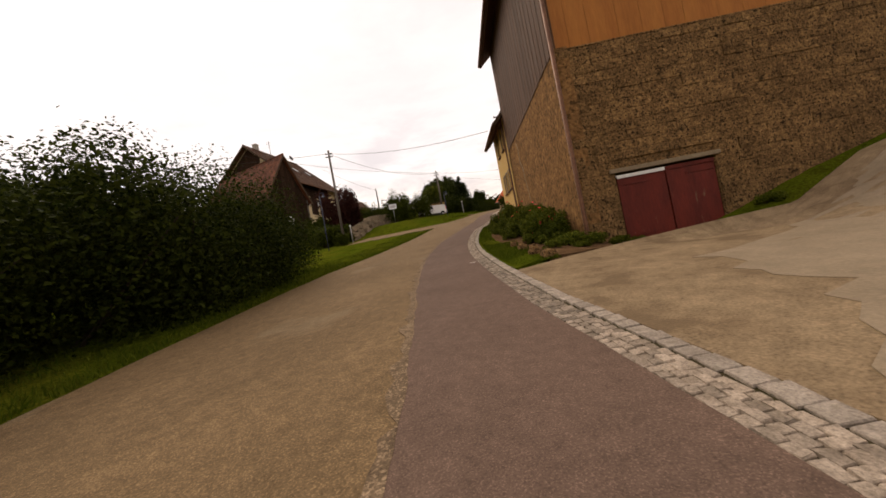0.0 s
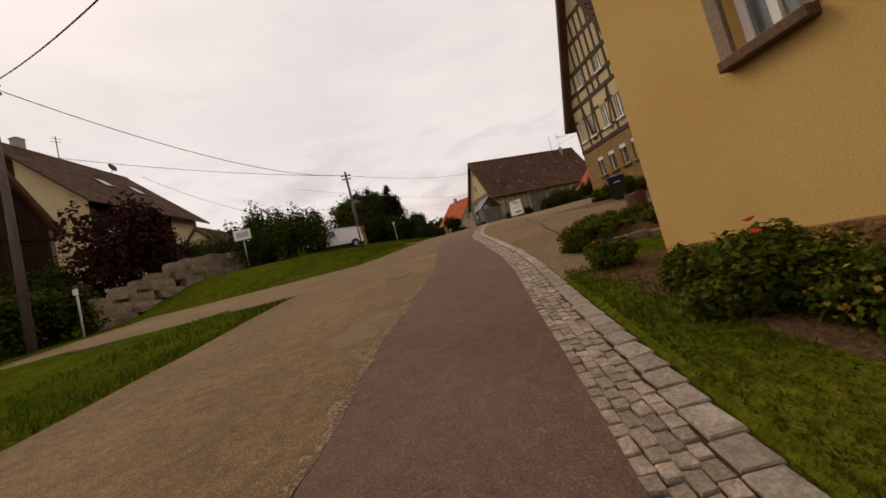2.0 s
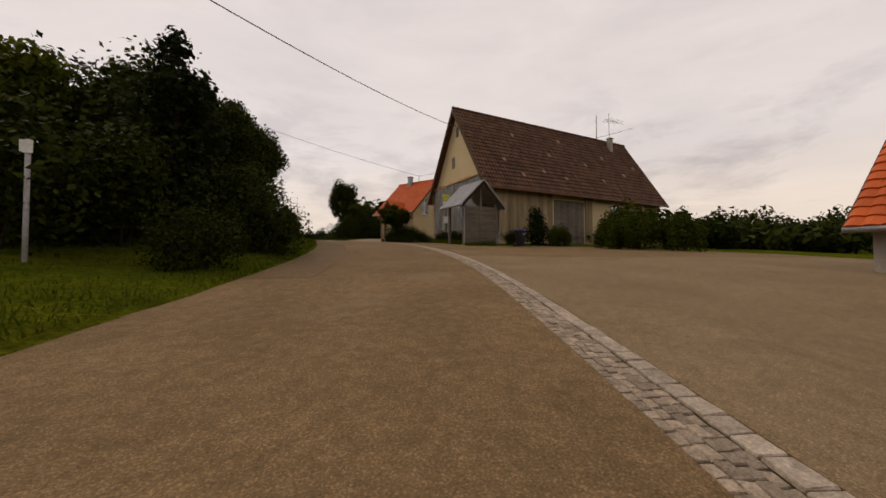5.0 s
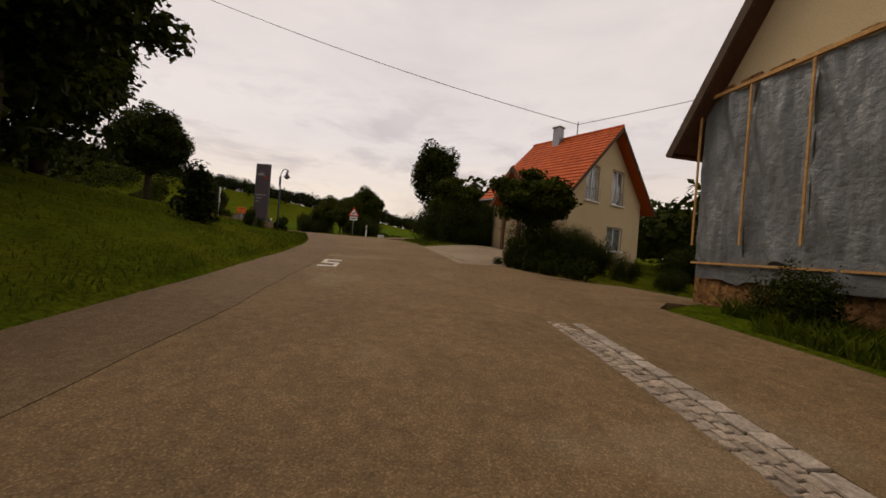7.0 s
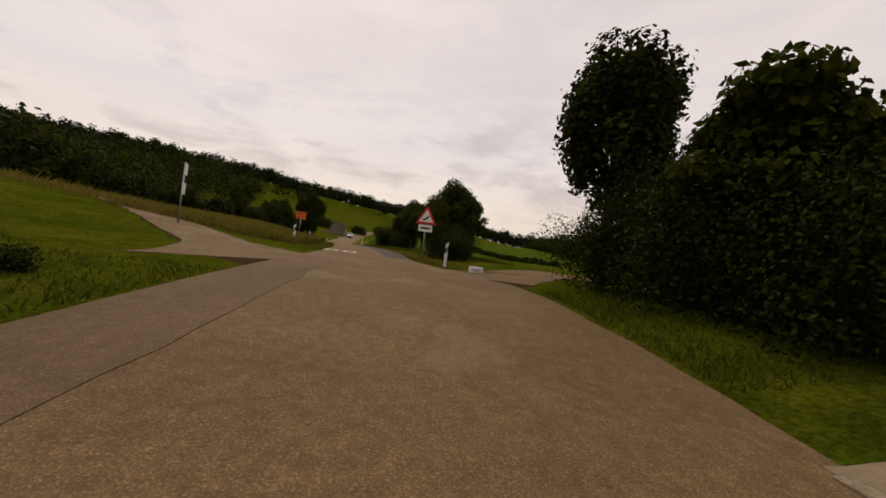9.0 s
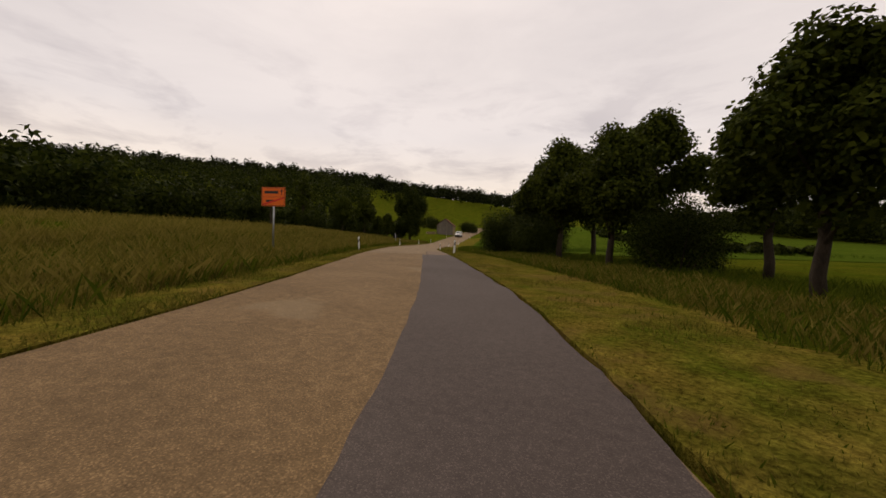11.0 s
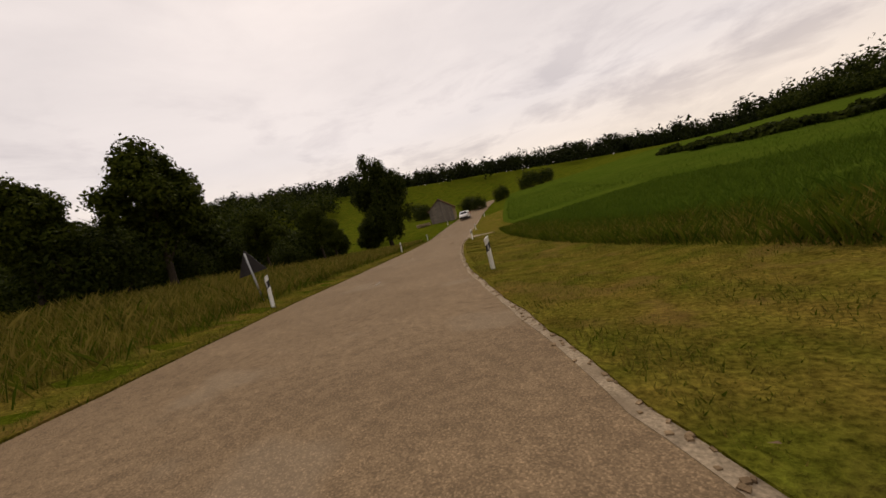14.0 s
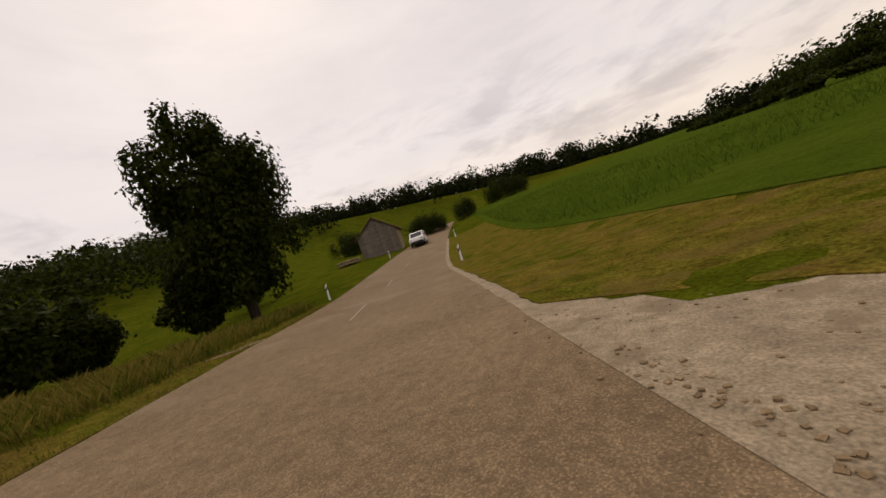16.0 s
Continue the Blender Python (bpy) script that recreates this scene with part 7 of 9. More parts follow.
# roadside trees past the village
tall = make_tree("roadside_tree", "unclipped roadside tree with open leafy crown", 17, 6.6, 2.5, 2.7, 1.0, 0.14, "leaf_mid", 15000, 0.105, 52, 0.25)
put(tall, -5.4, 122.6, 1.0)
for k, (x, y, sc) in enumerate(((-2.3, 117.2, 0.82), (1.8, 111.4, 0.78), (-7.6, 127.4, 1.0), (-9.6, 131.0, 0.9), (2.0, 116.0, 0.85), (-1.0, 122.0, 1.1), (-4.6, 129.0, 1.1), (4.6, 105.6, 0.72), (3.0, 101.0, 0.62), (3.7, 103.4, 0.85), (14.5, 93.5, 0.8), (17.0, 96.0, 0.9))):
    more(tall, x, y, sc, 47 * k)
for k, (s, d, sc) in enumerate(((99.5, 3.6, 0.6), (101, 3.9, 0.8), (103.5, 4.6, 0.9), (117.5, 8.2, 0.9), (120, 9.5, 1.1), (126.5, 6.0, 0.9), (130.5, 5.4, 1.2), (133, 6.0, 1.1), (134.5, 7.4, 1.2), (131.5, 8, 1.3))):
    more(dense_bush, *sat(s, d), sc, 61 * k)
for k, (x, y, sc) in enumerate(((-37.2, 137.0, 0.82), (-44.2, 143.4, 0.8), (-42.6, 147.0, 1.02), (-45.0, 153.2, 0.62), (-49.9, 161.8, 0.84), (-53.0, 166.2, 0.66))):
    more(tall, x, y, sc, 71 * k + 30)
for k in range(12):
    q = rp(148 + 3.1 * k, -13.5 - 1.2 * math.sin(k * 1.9))
    more(dark_bush, q.x, q.y, 0.95 + 0.3 * math.sin(k * 2.7), 53 * k)
thin = make_tree("thin_tree", "slender open crowned tree", 18, 7.0, 1.6, 2.6, 2.0, 0.1, "leaf_mid", 1700, 0.16, 26, 0.26, core=False, limbs=16)
put(thin, -39.8, 132.8, 1.15)
more(thin, -35.5, 125.5, 0.95, 60)
more(thin, -47, 138.5, 1.0, 100)
pair = make_tree("meadow_tree", "broad dark leaved meadow tree with rough outline", 19, 10.5, 4.3, 5.3, 0.6, 0.26, "leaf_dark", 24000, 0.15, 80, 0.24)
put(pair, -65.0, 190.7, 1.27, -90, tall=1.66)
more(pair, -75.5, 199.5, 0.7, 70)
orch = make_tree("orchard_tree", "low round orchard tree", 20, 5.0, 2.3, 2.4, 0.7, 0.15, "leaf_dark", 7500, 0.13, 44, 0.29)
put(orch, -46.5, 150.0, 1.05)
for k, (x, y, sc) in enumerate(((-52.5, 156.0, 1.0), (-57.5, 164.5, 1.0), (-62.0, 171.0, 1.05), (-60.5, 158.0, 1.2), (-66.0, 166.0, 1.2), (-55.0, 147.0, 1.3), (-63.0, 150.0, 1.4), (-70.0, 175.0, 1.3), (-71.0, 160.0, 1.5), (-60.0, 139.0, 1.4), (-74, 184, 1.4), (-78, 172, 1.5), (-66, 178, 1.3), (-71, 183, 1.2), (-68, 189, 1.3))):
    more(orch, x, y, sc, 37 * k)
for k, (x, y, sc) in enumerate(((-66.5, 236.0, 1.5), (-70.5, 240.0, 1.6), (-74.0, 244.0, 1.5), (-63.5, 248.0, 1.7), (-58.0, 262.0, 2.2), (-54.0, 268.0, 2.0), (-85.0, 236.0, 1.8), (-90.0, 240.0, 2.0))):
    more(dark_bush, x, y, sc, 37 * k)


# distant woods: one body of small crowns over the hills
def woods(name, places, label, seed, leaf="needle", per=70, size=1.1):
    rng = np.random.default_rng(seed)
    out = []
    for x, y, z, h, r in places:
        n = 7
        c = np.stack([x + rng.normal(0, r * 0.4, n), y + rng.normal(0, r * 0.4, n), z + h * rng.uniform(0.25, 0.85, n)], 1)
        rr = np.stack([np.full(n, r * 0.5), np.full(n, r * 0.5), np.full(n, h * 0.25)], 1)
        out.append(leaf_cloud(rng, c, rr, per, size, shell=0.4, stray=0.0))
    ob = new(name, quads_mesh(name, np.concatenate(out), leaf))
    return tagged(ob, label, "woods", "", "stuff")


rngw = np.random.default_rng(77)
px, py = [], []
for a in np.linspace(-1.9, 1.75, 190):
    for r in (130, 150, 172, 196, 222, 250, 280, 312, 345):
        q = a + rngw.normal(0, 0.012)
        rr = r + rngw.normal(0, 8)
        px.append(-20 - rr * math.sin(q))
        py.append(110 + rr * math.cos(q))
for a in np.linspace(-1.9, 1.75, 330):
    for r in (286, 298, 310):
        q = a + rngw.normal(0, 0.006)
        rr = r + rngw.normal(0, 4)
        px.append(-20 - rr * math.sin(q))
        py.append(110 + rr * math.cos(q))
px, py = np.array(px), np.array(py)
wz_, ws_, wd_ = land(px, py)
keep = ((wd_ < -62) | (wd_ > 100) | (py > 330)) & (np.hypot(px + 50, py - 262) > 38)
open_field = (noise.noise(Vector((0, 0, 0))) * 0 + np.array([noise.noise(Vector((a * 0.012, b * 0.012, 3))) for a, b in zip(px, py)])) > 0.30
keep &= ~open_field | (px < -60) | (np.hypot(px + 20, py - 110) > 300)
sel = np.where(keep)[0]
wood_places = [(px[i], py[i], wz_[i], rngw.uniform(8.8, 11.6), rngw.uniform(4.4, 6.4)) for i in sel]
far_p = [p for p in wood_places if math.hypot(p[0] + 20, p[1] - 110) > 205]
near_p = [p for p in wood_places if math.hypot(p[0] + 20, p[1] - 110) <= 205]
woods("far_woods", far_p, "dark mixed woods covering the far hills", 5, "needle", 130, 0.9)
woods("near_woods", near_p, "dark green woodland edge on the slope", 6, "leaf_dark", 300, 0.62)
belt = []
for s in np.arange(120, 215, 3.2):
    for d in (-40, -47, -55, -64):
        p = rp(s, d + rngw.normal(0, 2.5))
        belt.append((p.x, p.y, ground_z(p.x, p.y), rngw.uniform(6, 9.5), rngw.uniform(2.8, 4.5)))
for s in np.arange(128, 300, 3):
    for d in (97, 104, 112):
        p = rp(s, d + rngw.normal(0, 2))
        belt.append((p.x, p.y, ground_z(p.x, p.y), rngw.uniform(7.5, 11.0) * float(np.interp(s, (128, 225, 250, 300), (1.1, 1.0, 0.6, 0.5))), rngw.uniform(4.2, 6.0)))
for s in np.arange(150, 250, 2.4):
    p = rp(s, 47 + rngw.normal(0, 0.7))
    belt.append((p.x, p.y, ground_z(p.x, p.y) - 0.2, rngw.uniform(1.1, 1.9), rngw.uniform(1.3, 1.9)))
for x in np.arange(18, 60, 4.0):
    for y in (92, 98, 104, 110):
        belt.append((x + rngw.normal(0, 1.5), y + rngw.normal(0, 1.5) - 0.35 * (x - 18), ground_z(x, y), rngw.uniform(5, 8), rngw.uniform(2.5, 4)))
for x in np.arange(28, 62, 4.0):
    for y in (62, 68, 74, 80, 86):
        belt.append((x + rngw.normal(0, 1.5), y + rngw.normal(0, 1.5), ground_z(x, y), rngw.uniform(1.6, 2.8), rngw.uniform(2, 3)))
woods("tree_belt", belt, "dense belt of dark green trees along the valley", 8, "leaf_dark", 520, 0.42)


# grass: blades on the verges and long meadow grass
def blades(name, rows, label, material, seed, tall, wide=0.012):
    """rows: (count, s0, s1, d near, d far, tallness)."""
    rng = np.random.default_rng(seed)
    S, D, H = [], [], []
    for count, s0, s1, d0, d1, k in rows:
        s = rng.uniform(s0, s1, count)
        e = np.where(d0 < 0, np.interp(s, [q[0] for q in EDGE_L], [q[1] for q in EDGE_L]), np.interp(s, [q[0] for q in EDGE_R], [q[1] for q in EDGE_R]))
        u = rng.random(count) ** 1.3
        D.append(e + d0 + (d1 - d0) * u)
        S.append(s)
        H.append(k * rng.uniform(0.45, 1.3, count))
    s, d, h = np.concatenate(S), np.concatenate(D), np.concatenate(H) * tall
    x, y = np.interp(s, RS, RC[:, 0]) + d * np.interp(s, RS, RT[:, 1]), np.interp(s, RS, RC[:, 1]) - d * np.interp(s, RS, RT[:, 0])
    clump = np.array([noise.noise(Vector((a * 0.9, b * 0.9, 2))) for a, b in zip(x, y)])
    h = h * (1 + 0.7 * clump)
    z = land(x, y)[0] - 0.02
    a = rng.uniform(0, 6.28, len(x))
    w = wide * rng.uniform(0.7, 1.6, len(x)) * (1 + h)
    lx, ly = rng.normal(0, 0.35, len(x)) * h, rng.normal(0, 0.35, len(x)) * h
    p = np.stack([x, y, z], 1)
    side = np.stack([np.cos(a) * w, np.sin(a) * w, 0 * w], 1)
    tip = np.stack([lx, ly, h], 1)
    mid = tip * np.array([0.45, 0.45, 0.6])
    q = np.stack([p - side, p + side, p + mid + side * 0.6, p + tip], 1).reshape(-1, 3)
    ob = new(name, quads_mesh(name, q, material))
    return tagged(ob, label, "grass", "", "stuff")


blades("verge_grass", [
    (14000, -3, 29.2, -0.05, -2.4, 1.0), (6500, 34.4, 41.2, -0.05, -5, 0.8), (6500, 43.9, 50, -0.05, -5, 0.8), (22000, 50, 86, -0.05, -5, 0.8),
    (9000, 7.2, 12, 0.5, 1.5, 0.6), (14000, 12, 25, 0.5, 1.0, 0.5), (6500, 62.5, 69.4, 2.6, 4.2, 2.0), (5000, 82.5, 87.5, 0.05, 3.5, 0.9)],
    "short uneven green grass along the road", "grass_green", 31, 0.10, 0.008)
blades("mown_grass", [(9000, 91, 97, 0.1, 2.0, 1.0), (70000, 97, 140, 0.06, 3.2, 1.0), (52000, 140, 161, 0.16, 4.4, 1.0), (64000, 161, 184.5, 0.32, 4.4, 1.0), (14000, 190, 230, 0.3, 5, 0.9), (26000, 96, 130, -0.03, -1.6, 1.2), (42000, 130, 205, -0.03, -1.5, 1.2)], "mown yellowish verge grass with clover", "grass_mown", 35, 0.062, 0.006)
blades("meadow_grass", [(60000, 97, 150, -1.2, -9, 1.0), (60000, 140, 205, -1.2, -9, 1.0), (18000, 97, 140, -7, -22, 1.1), (18000, 104, 136, 2.4, 5.0, 0.6), (16000, 140, 186, 3.6, 5.6, 0.7)],
    "long straw coloured meadow grass", "grass_dry", 32, 0.36, 0.0045)
blades("meadow_grass", [(26000, 97, 205, -0.9, -7, 0.8), (26000, 104, 138, 2.2, 8.5, 0.55), (24000, 138, 186, 3.4, 6.0, 0.75)], "long green meadow grass", "grass_green", 33, 0.42, 0.005)
blades("cereal_crop", [(60000, 141, 187, 5.0, 20, 1.0), (9000, 196, 250, 6.0, 22, 1.2), (9000, 141, 230, 20, 60, 1.4)], "dense green young cereal crop", "crop", 34, 0.26, 0.011)

# ---- street furniture and small things ----
def upright(x, y, turn=0.0, up=0.0):
    return Matrix.Translation((x, y, ground_z(x, y) + up)) @ rotz(turn)


def facing(x, y, tx, ty):
    """Turn about z so that a sign's front (its -y side) looks towards (tx, ty)."""
    return math.degrees(math.atan2(ty - y, tx - x)) + 90


def words(name, text, size, material, parent, m, label="", centre=True):
    cu = bpy.data.curves.new(name, "FONT")
    cu.body, cu.size, cu.extrude = text, size, 0.002
    cu.align_x = "CENTER" if centre else "LEFT"
    cu.align_y = "CENTER"
    tmp = bpy.data.objects.new(name, cu)
    scene.collection.objects.link(tmp)
    dg = bpy.context.evaluated_depsgraph_get()
    me = bpy.data.meshes.new_from_object(tmp.evaluated_get(dg))
    bpy.data.objects.remove(tmp)
    me.materials.clear()
    me.materials.append(M[material])
    ob = new(name, me)
    ob.parent = parent
    ob.matrix_local = m @ Matrix.Rotation(radians(90), 4, "X")
    return tagged(ob, label)


def disc(bm, r, y0, y1, sides=24, m=None):
    f = [bm.verts.new((r * math.cos(2 * math.pi * k / sides), y0, r * math.sin(2 * math.pi * k / sides))) for k in range(sides)]
    g = [bm.verts.new((v.co.x, y1, v.co.z)) for v in f]
    bm.faces.new(f)
    bm.faces.new(g[::-1])
    for k in range(sides):
        bm.faces.new((f[k], g[k], g[(k + 1) % sides], f[(k + 1) % sides]))
    if m is not None:
        bmesh.ops.transform(bm, matrix=m, verts=f + g)


# delineator posts
def delineator():
    t = thing("delineator_post", "white plastic roadside marker post with slanted black band", "marker post", "delineator posts along the road")
    w, dp = 0.058, 0.05
    prof = [(-w, 0.0), (0.0, -dp), (w, 0.0), (0.0, dp * 0.6)]

    def ring(bm, z, slant=0.0):
        return [bm.verts.new((x, y, z + slant * x)) for x, y in prof]

    def band(name, z0, z1, s0, s1, material, grow=0.0):
        bm = bmesh.new()
        a, b = ring(bm, z0, s0), ring(bm, z1, s1)
        for v in a + b:
            v.co.x *= 1 + grow
            v.co.y *= 1 + grow
        for k in range(4):
            bm.faces.new((a[k], a[(k + 1) % 4], b[(k + 1) % 4], b[k]))
        bm.faces.new(a[::-1])
        bm.faces.new(b)
        return part(name, bm, material, t)

    band("post", -0.2, 0.56, 0, 0.9, "white_plastic")
    blk = band("black_band", 0.56, 0.74, 0.9, 0.9, "sign_black", 0.01)
    band("cap", 0.74, 0.90, 0.9, 0.7, "white_plastic")
    box("reflector", (-0.018, 0.012, -dp - 0.004, -dp * 0.55, 0.585, 0.72), "pale_grey", blk, "grey reflector")
    return t


dl = delineator()
spots = [(131.6, -4.95), (130.0, 1.72), (159.7, -4.95), (158.8, 1.15), (183.0, -5.2), (180.8, 1.4), (99.6, -4.9), (205.5, 2.6), (206.5, -5.2), (228, 3.4), (229, -4.9)]
placed = []
for k, (s, d) in enumerate(spots):
    p = rp(s, d)
    m = Matrix.Translation((p.x, p.y, ground_z(p.x, p.y))) @ rotz(heading(s)) @ pose(0, 0, 0, 0, 2 if k % 3 else -2, 0)
    if k == 3:  # this one leans back towards the village
        m = Matrix.Translation((-28.27, 147.8, ground_z(-28.27, 147.8))) @ Matrix.Rotation(radians(16), 4, "X") @ Matrix.Rotation(radians(8), 4, "Y") @ rotz(heading(s))
    if k == 0:
        dl.matrix_world = m
    else:
        copy_thing(dl, m)
copy_thing(dl, upright(6.1, 91.7, 20))


# curved street lamps
def street_lamp(x, y, top, turn, label):
    g = ground_z(x, y)
    h = top - g
    t = thing("street_lamp", label, "street lamp", "curved street lamps", upright(x, y, turn))
    pipe("pole", [(0, 0, -0.2), (0, 0, h * 0.35), (0, 0, h - 0.25)], [0.042, 0.034, 0.028], "blue_metal", t, "dark blue grey steel pole", 10)
    arc = [(0.2 - 0.2 * math.cos(a), 0, h - 0.25 + 0.3 * math.sin(a)) for a in np.linspace(0, math.pi * 0.80, 12)]
    pipe("arm", [(-0.05, 0, h - 0.7), (-0.05, 0, h - 0.3)] + arc, 0.018, "blue_metal", t, sides=8)
    bm = bmesh.new()
    bmesh.ops.create_cone(bm, cap_ends=True, segments=20, radius1=0.15, radius2=0.045, depth=0.14, matrix=Matrix.Translation((0.28, 0, h - 0.24)))
    bmesh.ops.create_cone(bm, cap_ends=True, segments=14, radius1=0.045, radius2=0.04, depth=0.1, matrix=Matrix.Translation((0.28, 0, h - 0.12)))
    shade = part("shade", bm, "blue_metal", t, "bell shaped metal shade", smooth=False)
    pipe("hanger", [(0.28, 0, h - 0.08), (0.28, 0, h - 0.0)], 0.015, "blue_metal", t)
    bm = bmesh.new()
    bmesh.ops.create_uvsphere(bm, u_segments=14, v_segments=8, radius=0.085, matrix=Matrix.Translation((0.28, 0, h - 0.32)) @ Matrix.Diagonal((1, 1, 0.8, 1)))
    part("globe", bm, "glass", t, "clear glass globe", smooth=True)
    return t


street_lamp(1.18, 39.1, 8.22, 25, "slender dark street lamp with curved arm on the grass")
street_lamp(4.5, 79.0, 11.55, -10, "slender dark street lamp with curved arm beside the pylon")
street_lamp(-8.9, 28.6, 7.95, 20, "slender dark street lamp with curved arm by the barn")
street_lamp(3.2, 56.0, 10.4, 10, "slender dark street lamp with curved arm on the bank")

# telegraph poles and wires
def pole(x, y, top, label, arms=True):
    g = ground_z(x, y)
    t = thing("telegraph_pole", label, "utility pole", "", upright(x, y))
    h = top - g
    pipe("pole", [(0, 0, -0.3), (0.03, 0, h * 0.5), (0, 0, h)], [0.13, 0.11, 0.085], "pole_wood", t, sides=10)
    if arms:
        for zz in (h - 0.35, h - 0.65):
            box("cross_arm", (-0.35, 0.35, -0.04, 0.04, zz, zz + 0.07), "iron", t)
            for xx in (-0.3, 0.3):
                pipe("insulator", [(xx, 0, zz + 0.07), (xx, 0, zz + 0.2)], [0.035, 0.025], "white_plastic", t)
    return Vector((x, y, top - 0.3))


pa = pole(-9.0, 33.9, 13.1, "weathered wooden telegraph pole beside the garden")
pb = pole(0.95, 50.0, 13.3, "weathered wooden telegraph pole on the bank")
pc = pole(-9.0, 58.5, 14.3, "thin wooden telegraph pole behind the house", False)


def wire(a, b, sag, label="thin black overhead cable"):
    a, b = Vector(a), Vector(b)
    pts = [a.lerp(b, u) - Vector((0, 0, sag * 4 * u * (1 - u))) for u in np.linspace(0, 1, 20)]
    t = pipe("overhead_wire", pts, 0.016, "iron", None, label, 5)
    return tagged(t, label, "cable", "overhead cables")


wire(pa, (4.1, 22.5, 8.4), 0.5)
wire(pa, (-30, 25, 12.5), 0.4)
wire(pa, pb, 0.9)
wire(pb, (17.0, 66.6, 15.6), 0.5)
wire(pb, (-22, 44, 18.0), 0.6)
wire((18.65, 82.34, 15.95), (38, 72.0, 20), 0.3)
wire((-8.0, 84.0, 23.5), (18.65, 82.34, 15.95), 0.5)
wire(pc, (-16, 55, 18), 0.3)

# bus shelter
sh = thing("bus_shelter", "timber bus shelter with grey metal roof and slatted walls", "bus shelter", m=frame_at(15.35, 61.9, 7.66, 17.5, 62.34))
SW, SD, SE, SR, OH = 2.22, 1.5, 1.98, 3.42, 0.30
ZE = 2.06
pit = math.atan2(SR - ZE, SW / 2 + OH)
for x, y in ((0.06, 0.06), (SW - 0.06, 0.06), (0.06, SD - 0.06), (SW - 0.06, SD - 0.06)):
    box("post", (x - 0.06, x + 0.06, y - 0.06, y + 0.06, -0.3, ZE + OH * math.tan(pit) - 0.08), "grey_boards", sh, "weathered grey timber post", bevel=0.01)
box("post", (SW / 2 - 0.05, SW / 2 + 0.05, -0.02, 0.1, 0.0, SR - 0.12), "grey_boards", sh)
for m_, length in ((Matrix.Identity(4), SW), (Matrix.Translation((SW, 0, 0)) @ rotz(90), SD)):
    for k in range(13):
        bm = bmesh.new()
        add_box(bm, 0.12, length - 0.12, 0.02, 0.045, 0, 0.150, m=m_ @ Matrix.Translation((0, 0, 0.1 + k * 0.142)) @ Matrix.Rotation(radians(9 + 3 * math.sin(k * 2.2)), 4, "X"))
        part("slat", bm, "grey_boards", sh)
box("back_panel", (SW - 0.1, SW - 0.07, 0.1, SD - 0.1, 0.1, SE), "dark_boards", sh)
box("bench", (SW - 0.55, SW - 0.14, 0.15, SD - 0.15, 0.42, 0.47), "dark_boards", sh, "dark slatted bench")
for x in (0.01, SW - 0.11):
    box("plate", (x, x + 0.1, -0.28, SD + 0.28, SE + 0.36, SE + 0.45), "grey_boards", sh)
box("tie_beam", (0.12, SW - 0.12, 0.0, 0.09, SE - 0.02, SE + 0.08), "grey_boards", sh)
for side in (0, 1):
    m_ = Matrix.Translation((-OH, SD + 0.3, ZE)) @ rotz(-90) if side == 0 else Matrix.Translation((SW + OH, -0.3, ZE)) @ rotz(90)
    ln, sl = SD + 0.6, (SW / 2 + OH) / math.cos(pit)
    bm = bmesh.new()
    add_box(bm, 0, ln, 0, sl, 0.0, 0.05, m=m_ @ Matrix.Rotation(pit, 4, "X"))
    panel = part("roof_sheet", bm, "zinc", sh, "standing seam sheet metal roof")
    for k in range(8):
        bm = bmesh.new()
        x = k * ln / 7
        add_box(bm, x - 0.012, x + 0.012, 0, sl, 0.052, 0.085, m=m_ @ Matrix.Rotation(pit, 4, "X"))
        part("seam", bm, "zinc", panel)
    bm = bmesh.new()
    tube(bm, [m_ @ Vector((-0.02, -0.05, -0.03)), m_ @ Vector((ln + 0.02, -0.05, -0.03))], 0.05, 8)
    part("gutter", bm, "zinc", sh, smooth=True)
    x0, x1 = (-OH, 0.0) if side == 0 else (SW + OH, SW)
    bm = bmesh.new()
    bar(bm, (x0, -0.285, ZE - 0.08), (SW / 2, -0.285, SR - 0.08), 0.14, 0.03, (0, 1, 0))
    part("barge_board", bm, "dark_boards", sh)
for x, xi in ((-OH, -0.02), (SW + OH, SW + 0.02)):
    pipe("downpipe", [(x, -0.15, ZE - 0.06), (xi, -0.1, ZE - 0.2), (xi, -0.1, 0.1), (xi - 0.03, -0.2, 0.02)], 0.032, "zinc", sh, "grey zinc downpipe")
box("floor_slab", (-0.05, SW + 0.1, -0.12, SD + 0.1, -0.4, 0.01), "concrete", sh, bevel=0.01)

# bus stop sign
bx_, by_ = 15.75, 65.7
bs = thing("bus_stop_sign", "yellow bus stop sign with a green ring on a dark pole", "bus stop sign", m=upright(bx_, by_, facing(bx_, by_, 11, 56), 0.25))
pipe("pole", [(0, 0, -0.6), (0, 0, 2.75)], 0.032, "iron", bs)
pl_ = box("panel", (-0.2, 0.2, -0.06, -0.035, 2.1, 2.75), "sign_yellow", bs, "yellow and white sign panel", bevel=0.004)
box("lower_panel", (-0.19, 0.19, -0.066, -0.061, 2.11, 2.28), "white_plastic", pl_)
bm = bmesh.new()
disc(bm, 0.165, -0.068, -0.061, 28, Matrix.Translation((0, 0, 2.52)))
part("green_ring", bm, "sign_green", pl_)
bm = bmesh.new()
disc(bm, 0.132, -0.073, -0.069, 28, Matrix.Translation((0, 0, 2.52)))
part("yellow_disc", bm, "sign_yellow", pl_)
words("letter", "H", 0.26, "sign_green", pl_, Matrix.Translation((0, -0.077, 2.52)))
